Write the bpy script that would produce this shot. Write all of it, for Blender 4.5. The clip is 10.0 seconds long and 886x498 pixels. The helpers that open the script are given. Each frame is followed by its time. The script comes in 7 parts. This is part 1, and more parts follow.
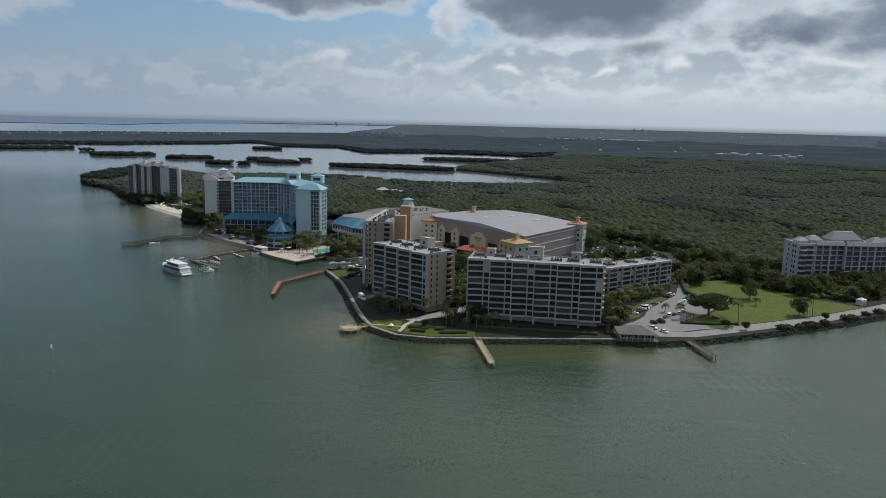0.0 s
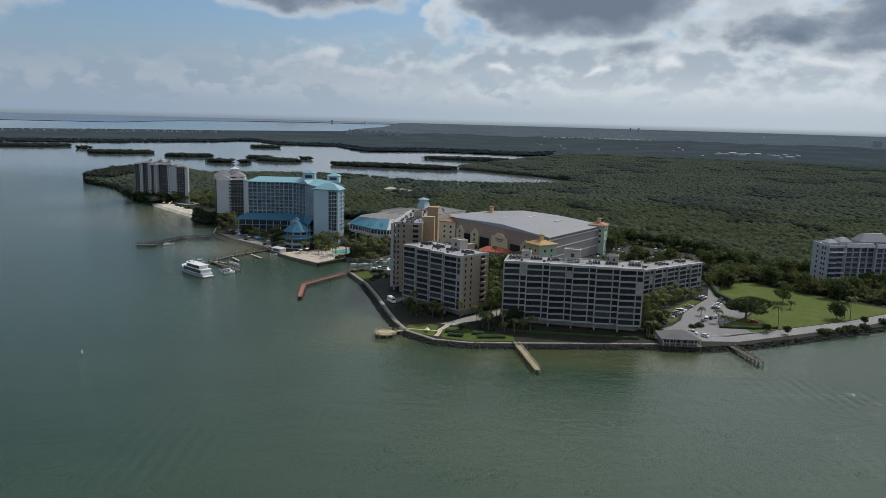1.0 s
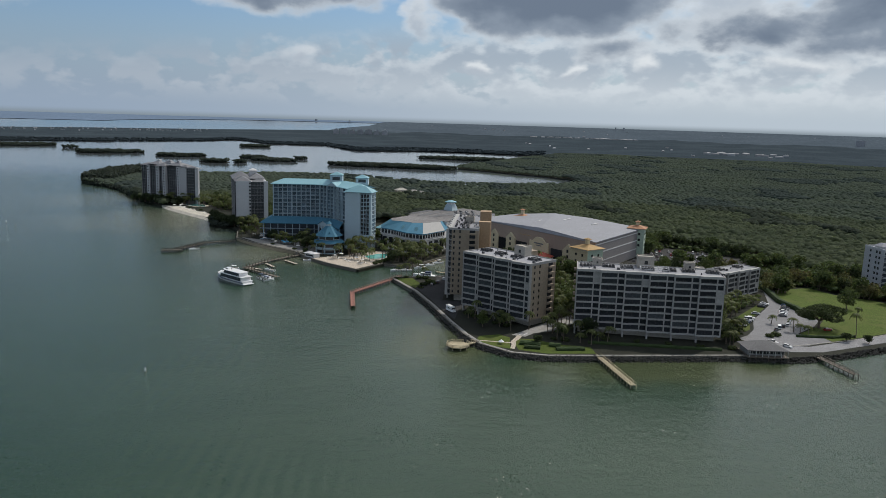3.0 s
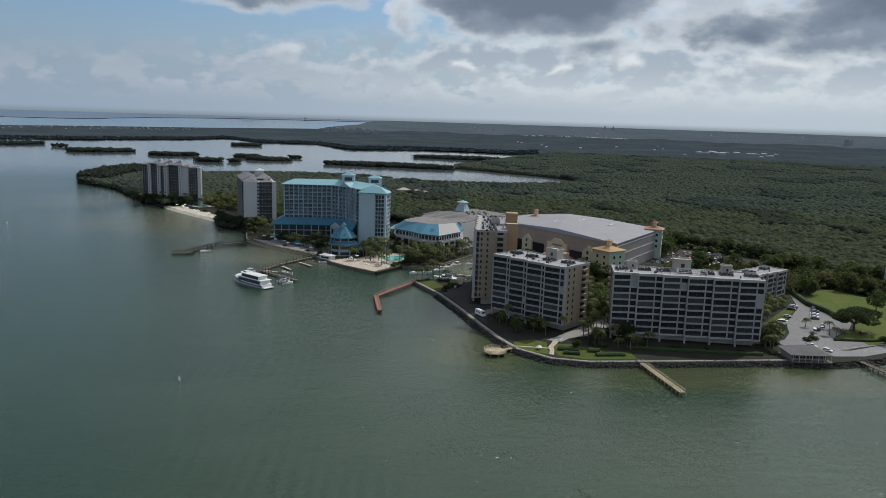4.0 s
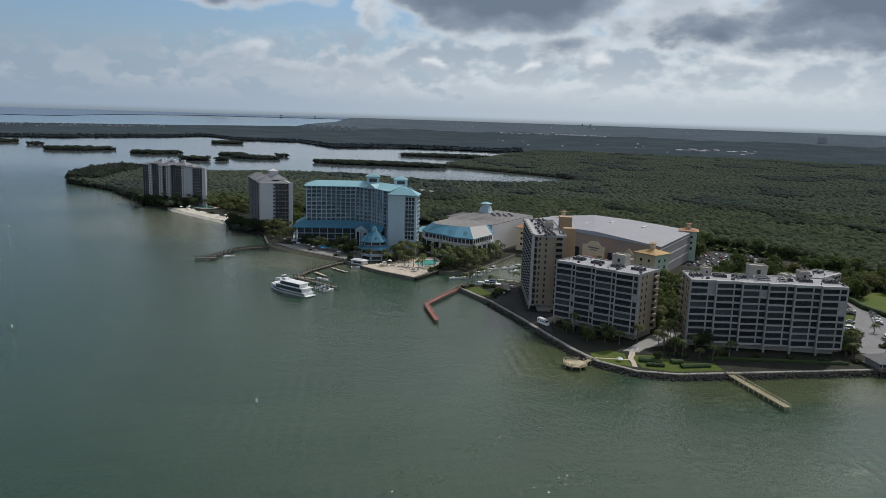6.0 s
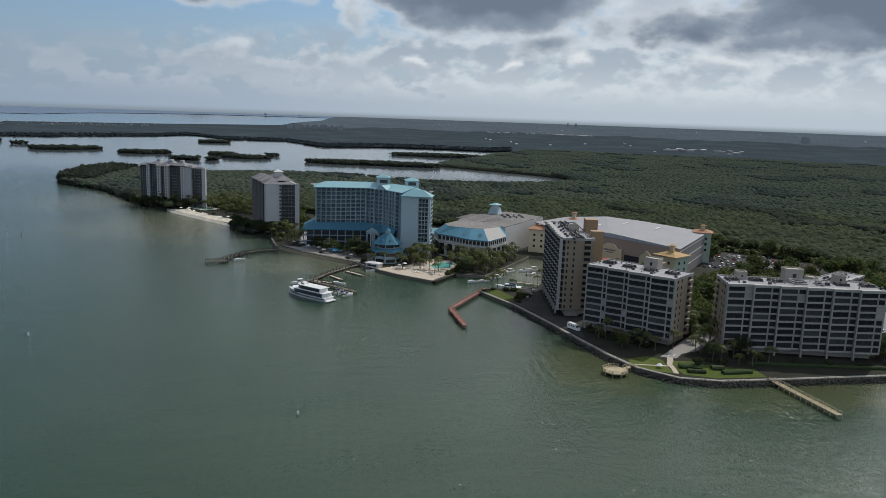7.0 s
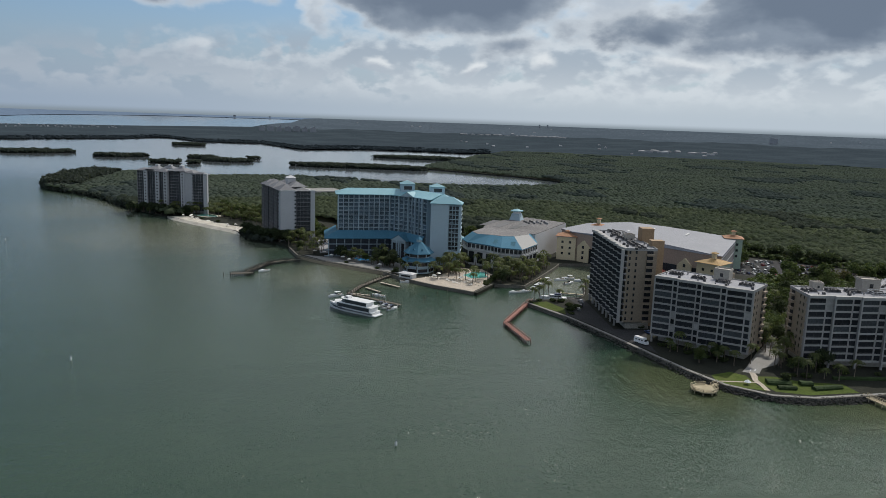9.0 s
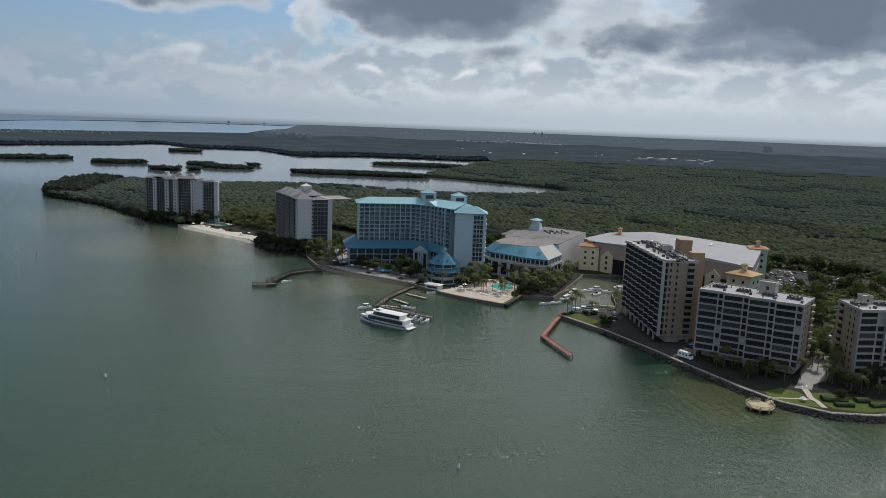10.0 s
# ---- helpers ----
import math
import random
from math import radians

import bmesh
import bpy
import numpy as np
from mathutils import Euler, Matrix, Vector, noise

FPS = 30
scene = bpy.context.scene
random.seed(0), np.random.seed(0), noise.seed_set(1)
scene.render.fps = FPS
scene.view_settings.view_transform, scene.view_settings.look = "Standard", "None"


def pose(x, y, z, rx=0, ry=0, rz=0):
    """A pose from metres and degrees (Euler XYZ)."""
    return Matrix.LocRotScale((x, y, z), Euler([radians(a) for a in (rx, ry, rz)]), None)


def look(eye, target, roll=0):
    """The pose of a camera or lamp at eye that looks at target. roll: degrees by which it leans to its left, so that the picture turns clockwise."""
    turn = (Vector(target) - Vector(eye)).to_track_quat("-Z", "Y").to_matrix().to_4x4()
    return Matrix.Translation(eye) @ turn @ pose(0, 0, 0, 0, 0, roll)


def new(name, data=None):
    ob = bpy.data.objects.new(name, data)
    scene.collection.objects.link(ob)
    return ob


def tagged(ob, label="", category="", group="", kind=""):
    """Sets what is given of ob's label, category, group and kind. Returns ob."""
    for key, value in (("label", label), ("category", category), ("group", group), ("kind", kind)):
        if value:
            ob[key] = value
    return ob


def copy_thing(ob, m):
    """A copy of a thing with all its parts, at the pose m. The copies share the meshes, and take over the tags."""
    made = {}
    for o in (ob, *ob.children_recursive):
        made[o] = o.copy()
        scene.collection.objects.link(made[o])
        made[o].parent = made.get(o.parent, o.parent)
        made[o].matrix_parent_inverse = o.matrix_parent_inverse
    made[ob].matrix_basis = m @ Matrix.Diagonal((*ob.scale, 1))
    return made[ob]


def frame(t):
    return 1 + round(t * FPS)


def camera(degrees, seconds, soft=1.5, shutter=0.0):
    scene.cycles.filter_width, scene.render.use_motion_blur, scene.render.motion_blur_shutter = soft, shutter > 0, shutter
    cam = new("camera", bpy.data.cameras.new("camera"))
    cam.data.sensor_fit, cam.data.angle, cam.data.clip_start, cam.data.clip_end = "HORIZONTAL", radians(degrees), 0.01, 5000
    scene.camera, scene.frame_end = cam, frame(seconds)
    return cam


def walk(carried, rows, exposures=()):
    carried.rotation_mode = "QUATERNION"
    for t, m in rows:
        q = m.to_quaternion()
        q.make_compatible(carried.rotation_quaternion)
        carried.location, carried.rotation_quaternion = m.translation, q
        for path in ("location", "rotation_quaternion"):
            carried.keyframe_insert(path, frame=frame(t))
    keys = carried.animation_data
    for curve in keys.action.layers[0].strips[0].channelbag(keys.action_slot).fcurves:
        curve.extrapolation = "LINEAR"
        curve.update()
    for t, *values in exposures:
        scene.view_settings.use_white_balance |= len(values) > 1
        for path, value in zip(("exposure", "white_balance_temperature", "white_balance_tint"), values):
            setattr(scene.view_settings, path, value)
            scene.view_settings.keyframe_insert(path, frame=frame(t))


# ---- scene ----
cam = camera(61.9, 10.0, soft=0.8)
PATH = [
    (0, (2.736, 0.003, 102.451), (2.741, 1.974, 102.11), 1.4),
    (0.5, (-8.148, 4.232, 102.388), (-8.132, 6.202, 102.046), 1.5),
    (1, (-19.005, 8.529, 102.349), (-18.979, 10.499, 102.005), 1.6),
    (1.5, (-29.869, 12.919, 102.327), (-29.832, 14.889, 101.983), 1.7),
    (2, (-40.809, 17.434, 102.326), (-40.758, 19.403, 101.98), 1.7),
    (2.5, (-51.842, 22.094, 102.352), (-51.775, 24.063, 102.007), 1.7),
    (4, (-85.03, 36.631, 102.442), (-84.908, 38.597, 102.094), 1.8),
    (4.5, (-96.107, 41.67, 102.448), (-95.966, 43.634, 102.099), 1.8),
    (5, (-107.141, 46.911, 102.508), (-106.98, 48.874, 102.158), 1.8),
    (5.5, (-118.094, 52.236, 102.573), (-117.912, 54.196, 102.221), 1.8),
    (7, (-150.725, 68.366, 102.908), (-150.476, 70.318, 102.554), 2.0),
    (7.5, (-161.574, 74.023, 103.018), (-161.293, 75.971, 102.662), 1.9),
    (8, (-172.411, 79.96, 103.179), (-172.109, 81.904, 102.823), 2.0),
    (8.5, (-183.197, 86.065, 103.402), (-182.875, 88.007, 103.05), 2.0),
    (9, (-193.863, 92.201, 103.652), (-193.521, 94.141, 103.304), 2.0),
    (9.5, (-204.453, 98.367, 103.872), (-204.094, 100.305, 103.531), 2.2),
    (10, (-214.986, 104.551, 104.025), (-214.619, 106.49, 103.695), 2.2),
]
walk(cam, [(t, look(eye, target, roll)) for t, eye, target, roll in PATH])

# ---- world, sun ----
SUN_AZ, SUN_EL = 47.0, 49.0          # degrees clockwise from +y, above the horizon
scene.view_settings.exposure = 0.0
sun = new("sun", bpy.data.lights.new("sun", "SUN"))
sun.data.energy, sun.data.angle, sun.data.color = 3.0, radians(0.6), (1.0, 0.94, 0.85)
_a, _e = radians(SUN_AZ), radians(SUN_EL)
sun.matrix_world = look((math.sin(_a) * math.cos(_e) * 900, math.cos(_a) * math.cos(_e) * 900, math.sin(_e) * 900), (0, 0, 0))


class Nodes:
    """Short hand for building a node tree."""

    def __init__(self, tree):
        self.t = tree

    def n(self, kind, **kw):
        node = self.t.nodes.new(kind)
        for k, v in kw.items():
            if k == "op":
                node.operation = v
            elif k == "blend":
                node.blend_type = v
            elif k == "dtype":
                node.data_type = v
        return node

    def put(self, socket, value):
        if hasattr(value, "is_output"):
            self.t.links.new(value, socket)
        elif value is not None:
            socket.default_value = value

    def math(self, op, a, b=None, c=None, clamp=False):
        m = self.n("ShaderNodeMath", op=op)
        m.use_clamp = clamp
        for s, v in zip(m.inputs, (a, b, c)):
            self.put(s, v)
        return m.outputs[0]

    def vmath(self, op, a, b=None):
        m = self.n("ShaderNodeVectorMath", op=op)
        self.put(m.inputs[0], a)
        self.put(m.inputs[1], b)
        return m.outputs[0]

    def smooth(self, x, lo, hi, to0=0.0, to1=1.0):
        m = self.n("ShaderNodeMapRange")
        m.interpolation_type = "SMOOTHSTEP"
        for i, v in enumerate((x, lo, hi, to0, to1)):
            self.put(m.inputs[i], v)
        return m.outputs[0]

    def noise(self, vec, scale, detail=4.0, rough=0.55, distort=0.0):
        m = self.n("ShaderNodeTexNoise")
        self.put(m.inputs["Vector"], vec)
        m.inputs["Scale"].default_value, m.inputs["Detail"].default_value = scale, detail
        m.inputs["Roughness"].default_value, m.inputs["Distortion"].default_value = rough, distort
        return m.outputs[0]

    def mix(self, f, a, b, blend="MIX"):
        m = self.n("ShaderNodeMix", dtype="RGBA", blend=blend)
        self.put(m.inputs[0], f)
        for s, v in ((m.inputs[6], a), (m.inputs[7], b)):
            self.put(s, (*v, 1) if isinstance(v, tuple) and len(v) == 3 else v)
        return m.outputs[2]

    def combine(self, x, y, z):
        m = self.n("ShaderNodeCombineXYZ")
        for s, v in zip(m.inputs, (x, y, z)):
            self.put(s, v)
        return m.outputs[0]


world = bpy.data.worlds.new("world")
scene.world = world
world.use_nodes = True
wn = Nodes(world.node_tree)
world.node_tree.nodes.clear()
sky = wn.n("ShaderNodeTexSky")
sky.sky_type, sky.sun_disc = "NISHITA", False
sky.sun_elevation, sky.sun_rotation = radians(SUN_EL), radians(SUN_AZ)
sky.air_density, sky.dust_density, sky.ozone_density = 1.0, 1.5, 1.5
coord = wn.n("ShaderNodeTexCoord").outputs["Generated"]
sep = wn.n("ShaderNodeSeparateXYZ")
wn.put(sep.inputs[0], coord)
dx, dy, dz = sep.outputs
az = wn.math("MULTIPLY", wn.math("ARCTAN2", dx, dy), 57.2958)
el = wn.math("MULTIPLY", wn.math("ARCSINE", dz), 57.2958)
# low clouds, in degrees: heaped, with rounded edges
def billow(vec, scale, detail=3.0, rough=0.5):
    v = wn.n("ShaderNodeTexVoronoi")
    v.feature, v.normalize = "SMOOTH_F1", True
    wn.put(v.inputs["Vector"], vec)
    v.inputs["Scale"].default_value, v.inputs["Detail"].default_value, v.inputs["Roughness"].default_value, v.inputs["Smoothness"].default_value = scale, detail, rough, 0.6
    return wn.math("SUBTRACT", 0.45, v.outputs["Distance"])


def heap(clouds, a, e, blend=0.25):
    """How deep a direction lies in the nearest of several oval clouds: 1 in the middle, 0 on the rim."""
    total = None
    for a0, e0, ra, re, weight in clouds:
        u = wn.math("DIVIDE", wn.math("SUBTRACT", a, a0), ra)
        v = wn.math("DIVIDE", wn.math("SUBTRACT", e, e0), re)
        d = wn.math("SUBTRACT", 1.0, wn.math("SQRT", wn.math("ADD", wn.math("MULTIPLY", u, u), wn.math("MULTIPLY", v, v))))
        d = wn.math("MULTIPLY", d, weight)
        total = d if total is None else wn.math("SMOOTH_MAX", total, d, blend)
    return wn.math("MAXIMUM", total, -1.0)


sky_at = wn.combine(wn.math("MULTIPLY", az, 0.16), wn.math("MULTIPLY", el, 0.27), 0.0)
soft = wn.noise(wn.vmath("ADD", sky_at, (2.7, 5.1, 0.0)), 1.0, 4.0, 0.5, 0.2)
lift = wn.noise(wn.vmath("ADD", sky_at, (9.2, 3.3, 0.0)), 1.3, 4.0, 0.5, 0.2)
puff = billow(wn.vmath("ADD", sky_at, (7.3, 1.9, 0.0)), 1.5)
az_w = wn.math("ADD", az, wn.math("MULTIPLY", wn.math("SUBTRACT", soft, 0.5), 7.0))
el_w = wn.math("ADD", el, wn.math("MULTIPLY", wn.math("SUBTRACT", lift, 0.5), 2.6))
# centre, half sizes and weight of the heavy grey clouds, then of the white ones
GREY = [(-10.5, 10.3, 10.0, 3.0, 1.2), (10.3, 9.4, 9.6, 3.9, 1.5), (25.0, 6.9, 6.0, 1.3, 0.45), (36.5, 8.4, 10.0, 3.5, 1.5), (34.0, 5.7, 6.5, 1.1, 0.5), (14.0, 5.2, 3.0, 0.7, 0.3), (4.5, 16.0, 20.0, 3.0, 1.0)]
WHITE = [(-31.0, 7.8, 4.0, 2.5, 1.0), (22.5, 8.8, 4.5, 3.6, 0.8), (0.6, 7.6, 1.3, 1.9, 0.7), (-9.3, 4.7, 1.6, 0.9, 0.5), (5.0, 3.9, 1.0, 0.7, 0.8), (11.6, 4.1, 1.2, 0.7, 0.7), (17.0, 4.3, 1.8, 0.7, 0.7), (28.0, 4.4, 4.0, 0.8, 0.6)]
frill = wn.math("SUBTRACT", wn.noise(wn.vmath("ADD", sky_at, (4.1, 6.6, 0.0)), 3.4, 7.0, 0.58, 0.1), 0.5)
mass = heap(GREY, az_w, el_w)
heavy = wn.math("ADD", wn.math("ADD", mass, wn.math("MULTIPLY", puff, 0.36)), wn.math("ADD", wn.math("MULTIPLY", wn.math("SUBTRACT", soft, 0.5), 0.5), wn.math("MULTIPLY", frill, 0.42)))
heavy_a = wn.smooth(heavy, -0.12, 0.24)
heavy_dark = wn.smooth(heavy, -0.02, 0.42)
heavy_deep = wn.smooth(wn.math("ADD", mass, wn.math("ADD", wn.math("MULTIPLY", wn.math("SUBTRACT", lift, 0.5), 1.5), wn.math("MULTIPLY", frill, 0.5))), 0.1, 0.95)


def white_heaps(up):
    d = heap(WHITE, az_w, wn.math("ADD", el_w, up), 0.1)
    return wn.math("ADD", d, wn.math("ADD", wn.math("MULTIPLY", billow(wn.vmath("ADD", sky_at, (1.3, 8.8 + 0.27 * up, 0.0)), 3.2), 0.7), wn.math("MULTIPLY", frill, 0.8)))


pale_a = wn.smooth(white_heaps(0.0), 0.0, 0.6, 0.0, 0.9)
pale_dark = wn.smooth(white_heaps(0.5), 0.15, 0.75, 0.0, 0.75)
# broken low cumulus, more of it to the east
def low_heaps(up):
    q = wn.combine(wn.math("MULTIPLY", az, 0.30), wn.math("MULTIPLY", wn.math("ADD", el, up), 0.52), 3.0)
    return wn.math("ADD", wn.noise(q, 1.0, 4.0, 0.5, 0.2), wn.math("MULTIPLY", billow(q, 2.4, 3.0), 0.60))


small = wn.math("ADD", low_heaps(0.0), wn.smooth(az, -24.0, 24.0, -0.07, 0.08))
small_a = wn.math("MULTIPLY", wn.smooth(small, 0.45, 0.60), wn.math("MULTIPLY", wn.smooth(el, 0.4, 2.6, 0.0, 0.85), wn.smooth(wn.math("ADD", el, wn.math("MULTIPLY", az, -0.10)), 4.4, 7.5, 1.0, 0.0)))
small_dark = wn.math("MULTIPLY", wn.smooth(low_heaps(0.55), 0.45, 0.68), wn.smooth(el, 1.0, 5.0, 0.25, 0.9))
# the sky overhead and behind the camera
over = wn.vmath("DIVIDE", coord, wn.combine(wn.math("ADD", wn.math("ABSOLUTE", dz), 0.15), wn.math("ADD", wn.math("ABSOLUTE", dz), 0.15), 1.0))
high = wn.math("ADD", wn.noise(over, 1.3, 6.0, 0.55, 0.2), wn.smooth(az, -70.0, 40.0, -0.10, 0.05))
high_a = wn.math("MULTIPLY", wn.smooth(high, 0.46, 0.62), wn.smooth(el, 12.0, 18.0))
high_dark = wn.smooth(high, 0.52, 0.72)
clear = wn.mix(1.0, sky.outputs[0], (0.062, 0.081, 0.100), "MULTIPLY")
haze = wn.mix(wn.smooth(az, -30.0, 26.0), (0.295, 0.375, 0.485), (0.475, 0.55, 0.625))
clear = wn.mix(wn.smooth(el, 0.0, 9.5, 0.97, 0.10), clear, haze)
c = wn.mix(small_a, clear, wn.mix(small_dark, wn.mix(wn.smooth(az, -25.0, 15.0), (0.41, 0.47, 0.545), (0.64, 0.695, 0.745)), (0.34, 0.405, 0.485)))
c = wn.mix(pale_a, c, wn.mix(pale_dark, wn.mix(wn.smooth(az, -25.0, 15.0), (0.50, 0.56, 0.63), (0.76, 0.80, 0.83)), (0.36, 0.42, 0.50)))
c = wn.mix(heavy_a, c, wn.mix(heavy_deep, wn.mix(heavy_dark, (0.58, 0.635, 0.69), (0.25, 0.305, 0.38)), (0.155, 0.20, 0.27)))
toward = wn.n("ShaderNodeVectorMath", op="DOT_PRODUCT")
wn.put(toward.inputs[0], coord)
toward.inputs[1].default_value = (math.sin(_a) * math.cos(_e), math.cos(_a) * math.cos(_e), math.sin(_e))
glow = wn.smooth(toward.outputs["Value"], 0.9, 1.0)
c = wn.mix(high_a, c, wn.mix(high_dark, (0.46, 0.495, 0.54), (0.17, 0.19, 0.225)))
# unseen sky above the view, dimmed west and brightened sunward to tone the water
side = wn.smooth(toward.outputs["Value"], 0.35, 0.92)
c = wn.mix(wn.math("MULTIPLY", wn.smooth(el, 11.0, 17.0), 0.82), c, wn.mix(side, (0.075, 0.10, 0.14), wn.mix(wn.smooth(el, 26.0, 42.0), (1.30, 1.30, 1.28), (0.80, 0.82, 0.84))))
# unseen bright sky overhead and behind the camera, added to light the shaded sides
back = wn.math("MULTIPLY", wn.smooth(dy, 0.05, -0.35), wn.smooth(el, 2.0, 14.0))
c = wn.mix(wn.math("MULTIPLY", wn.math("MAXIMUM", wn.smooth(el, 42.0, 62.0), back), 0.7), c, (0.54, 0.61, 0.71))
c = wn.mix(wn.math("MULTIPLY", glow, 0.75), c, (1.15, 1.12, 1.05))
c = wn.mix(wn.smooth(el, -0.4, 0.15, 1.0, 0.0), c, (0.22, 0.27, 0.31))
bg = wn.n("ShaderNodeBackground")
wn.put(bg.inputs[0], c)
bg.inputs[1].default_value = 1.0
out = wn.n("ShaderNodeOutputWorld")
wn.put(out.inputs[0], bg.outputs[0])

# ---- materials ----
MATS = {}


def material(name, colour, rough=0.7, metal=0.0, vary=0.12, scale=0.6, bump=0.0, bump_scale=2.0, second=None, spread=0.25, ior=1.5, spec=0.4, leafy=0.0):
    """A painted, plastered, metal or natural surface: two scales of variation and fine relief, in metres."""
    if name in MATS:
        return MATS[name]
    m = bpy.data.materials.new(name)
    m.use_nodes = True
    k = Nodes(m.node_tree)
    b = m.node_tree.nodes["Principled BSDF"]
    geo = k.n("ShaderNodeNewGeometry")
    pos = geo.outputs["Position"]
    coarse = k.noise(pos, scale * 0.13, 3.0, 0.5)
    grain = k.noise(pos, scale * 2.3, 5.0, 0.65)
    info = k.n("ShaderNodeObjectInfo").outputs["Random"]
    isle = geo.outputs["Random Per Island"]
    dark = tuple(v * (1 - 2.2 * vary) for v in colour)
    light = tuple(min(1.0, v * (1 + 1.4 * vary)) for v in colour)
    base = k.mix(k.smooth(grain, 0.3, 0.7), dark, light)
    other = second or tuple(v * (1 - 1.6 * vary) for v in colour)
    base = k.mix(k.math("MULTIPLY", k.smooth(coarse, 0.42, 0.68), 0.55), base, other)
    tone = k.math("ADD", 1.0 - spread * 0.5, k.math("MULTIPLY", k.math("FRACT", k.math("ADD", info, isle)), spread))
    base = k.mix(1.0, base, k.combine(tone, tone, tone), "MULTIPLY")
    k.put(b.inputs["Base Color"], base)
    b.inputs["Roughness"].default_value, b.inputs["Metallic"].default_value = rough, metal
    b.inputs["IOR"].default_value = ior
    b.inputs["Specular IOR Level"].default_value = spec
    if bump:
        bn = k.n("ShaderNodeBump")
        bn.inputs["Strength"].default_value, bn.inputs["Distance"].default_value = 1.0, bump
        k.put(bn.inputs["Height"], k.noise(pos, bump_scale, 5.0, 0.6))
        k.put(b.inputs["Normal"], bn.outputs[0])
    if leafy:
        thin = k.n("ShaderNodeBsdfTranslucent")
        k.put(thin.inputs["Color"], k.mix(1.0, base, (1.2, 1.2, 0.85), "MULTIPLY"))
        both = k.n("ShaderNodeMixShader")
        k.put(both.inputs[0], leafy)
        k.put(both.inputs[1], b.outputs[0])
        k.put(both.inputs[2], thin.outputs[0])
        k.put(m.node_tree.nodes["Material Output"].inputs[0], both.outputs[0])
    MATS[name] = m
    return m


def water_material():
    m = bpy.data.materials.new("bay_water")
    m.use_nodes = True
    k = Nodes(m.node_tree)
    b = m.node_tree.nodes["Principled BSDF"]
    pos = k.n("ShaderNodeNewGeometry").outputs["Position"]
    streak = k.noise(k.vmath("MULTIPLY", pos, (0.35, 1.0, 1.0)), 0.02, 4.0, 0.6, 0.6)
    silt = k.noise(pos, 0.006, 4.0, 0.55, 0.4)
    col = k.mix(k.smooth(silt, 0.35, 0.7), (0.018, 0.042, 0.026), (0.026, 0.053, 0.032))
    col = k.mix(k.math("MULTIPLY", k.smooth(streak, 0.45, 0.7), 0.5), col, (0.028, 0.054, 0.033))
    xyz = k.n("ShaderNodeSeparateXYZ")
    k.put(xyz.inputs[0], pos)
    ragged = k.math("MULTIPLY", k.math("SUBTRACT", k.noise(pos, 0.035, 4.0, 0.6), 0.5), 1.1)
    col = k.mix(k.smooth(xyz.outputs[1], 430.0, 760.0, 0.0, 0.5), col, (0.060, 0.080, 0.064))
    shoal = None
    for cx, cy, rx, ry in ((55, 326, 105, 30), (-300, 740, 130, 110), (-160, 575, 80, 60), (-45, 360, 40, 45), (-25, 560, 60, 50), (-420, 900, 90, 110)):
        u = k.math("DIVIDE", k.math("SUBTRACT", xyz.outputs[0], cx), rx)
        v = k.math("DIVIDE", k.math("SUBTRACT", xyz.outputs[1], cy), ry)
        d = k.math("SUBTRACT", 1.0, k.math("SQRT", k.math("ADD", k.math("MULTIPLY", u, u), k.math("MULTIPLY", v, v))))
        shoal = d if shoal is None else k.math("MAXIMUM", shoal, d)
    shoal = k.smooth(k.math("ADD", shoal, ragged), -0.1, 0.7, 0.0, 0.85)
    col = k.mix(shoal, col, k.mix(k.smooth(xyz.outputs[1], 400.0, 520.0), (0.058, 0.070, 0.034), (0.100, 0.112, 0.078)))
    # lagoon: part of its bright sky reflection is put into a paler base colour
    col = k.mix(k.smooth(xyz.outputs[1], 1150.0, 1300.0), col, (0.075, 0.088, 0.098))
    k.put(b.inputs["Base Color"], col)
    b.inputs["Roughness"].default_value, b.inputs["IOR"].default_value = 0.06, 1.33
    chop = k.noise(k.vmath("MULTIPLY", pos, (1.0, 0.6, 1.0)), 0.55, 4.0, 0.62, 0.4)
    swell = k.noise(k.vmath("MULTIPLY", pos, (0.5, 1.0, 1.0)), 0.11, 3.0, 0.5, 0.5)
    ripple = k.noise(pos, 2.6, 3.0, 0.6)
    train = k.n("ShaderNodeTexWave")
    k.put(train.inputs["Vector"], k.vmath("MULTIPLY", pos, (0.8, 0.55, 0.0)))
    train.inputs["Scale"].default_value, train.inputs["Distortion"].default_value, train.inputs["Detail"].default_value, train.inputs["Detail Scale"].default_value = 0.075, 5.0, 2.0, 0.35
    wake = k.math("MULTIPLY", train.outputs["Fac"], k.smooth(k.noise(pos, 0.011, 2.0, 0.5), 0.5, 0.68, 0.0, 0.55))
    chop = k.math("ADD", chop, wake)
    calm = k.smooth(xyz.outputs[1], 1000.0, 1500.0, 1.0, 0.15)
    h = k.math("ADD", k.math("MULTIPLY", chop, 0.68), k.math("ADD", k.math("MULTIPLY", swell, 0.7), k.math("MULTIPLY", ripple, 0.30)))
    h = k.math("MULTIPLY", h, calm)
    bn = k.n("ShaderNodeBump")
    bn.inputs["Strength"].default_value, bn.inputs["Distance"].default_value = 1.0, 0.32
    k.put(bn.inputs["Height"], h)
    # small steep wavelets, each with its own slope, in gusty patches
    cell = k.n("ShaderNodeTexVoronoi")
    k.put(cell.inputs["Vector"], k.vmath("MULTIPLY", pos, (1.0, 0.7, 0.0)))
    cell.inputs["Scale"].default_value = 2.4
    tilt = k.n("ShaderNodeSeparateXYZ")
    k.put(tilt.inputs[0], cell.outputs["Color"])
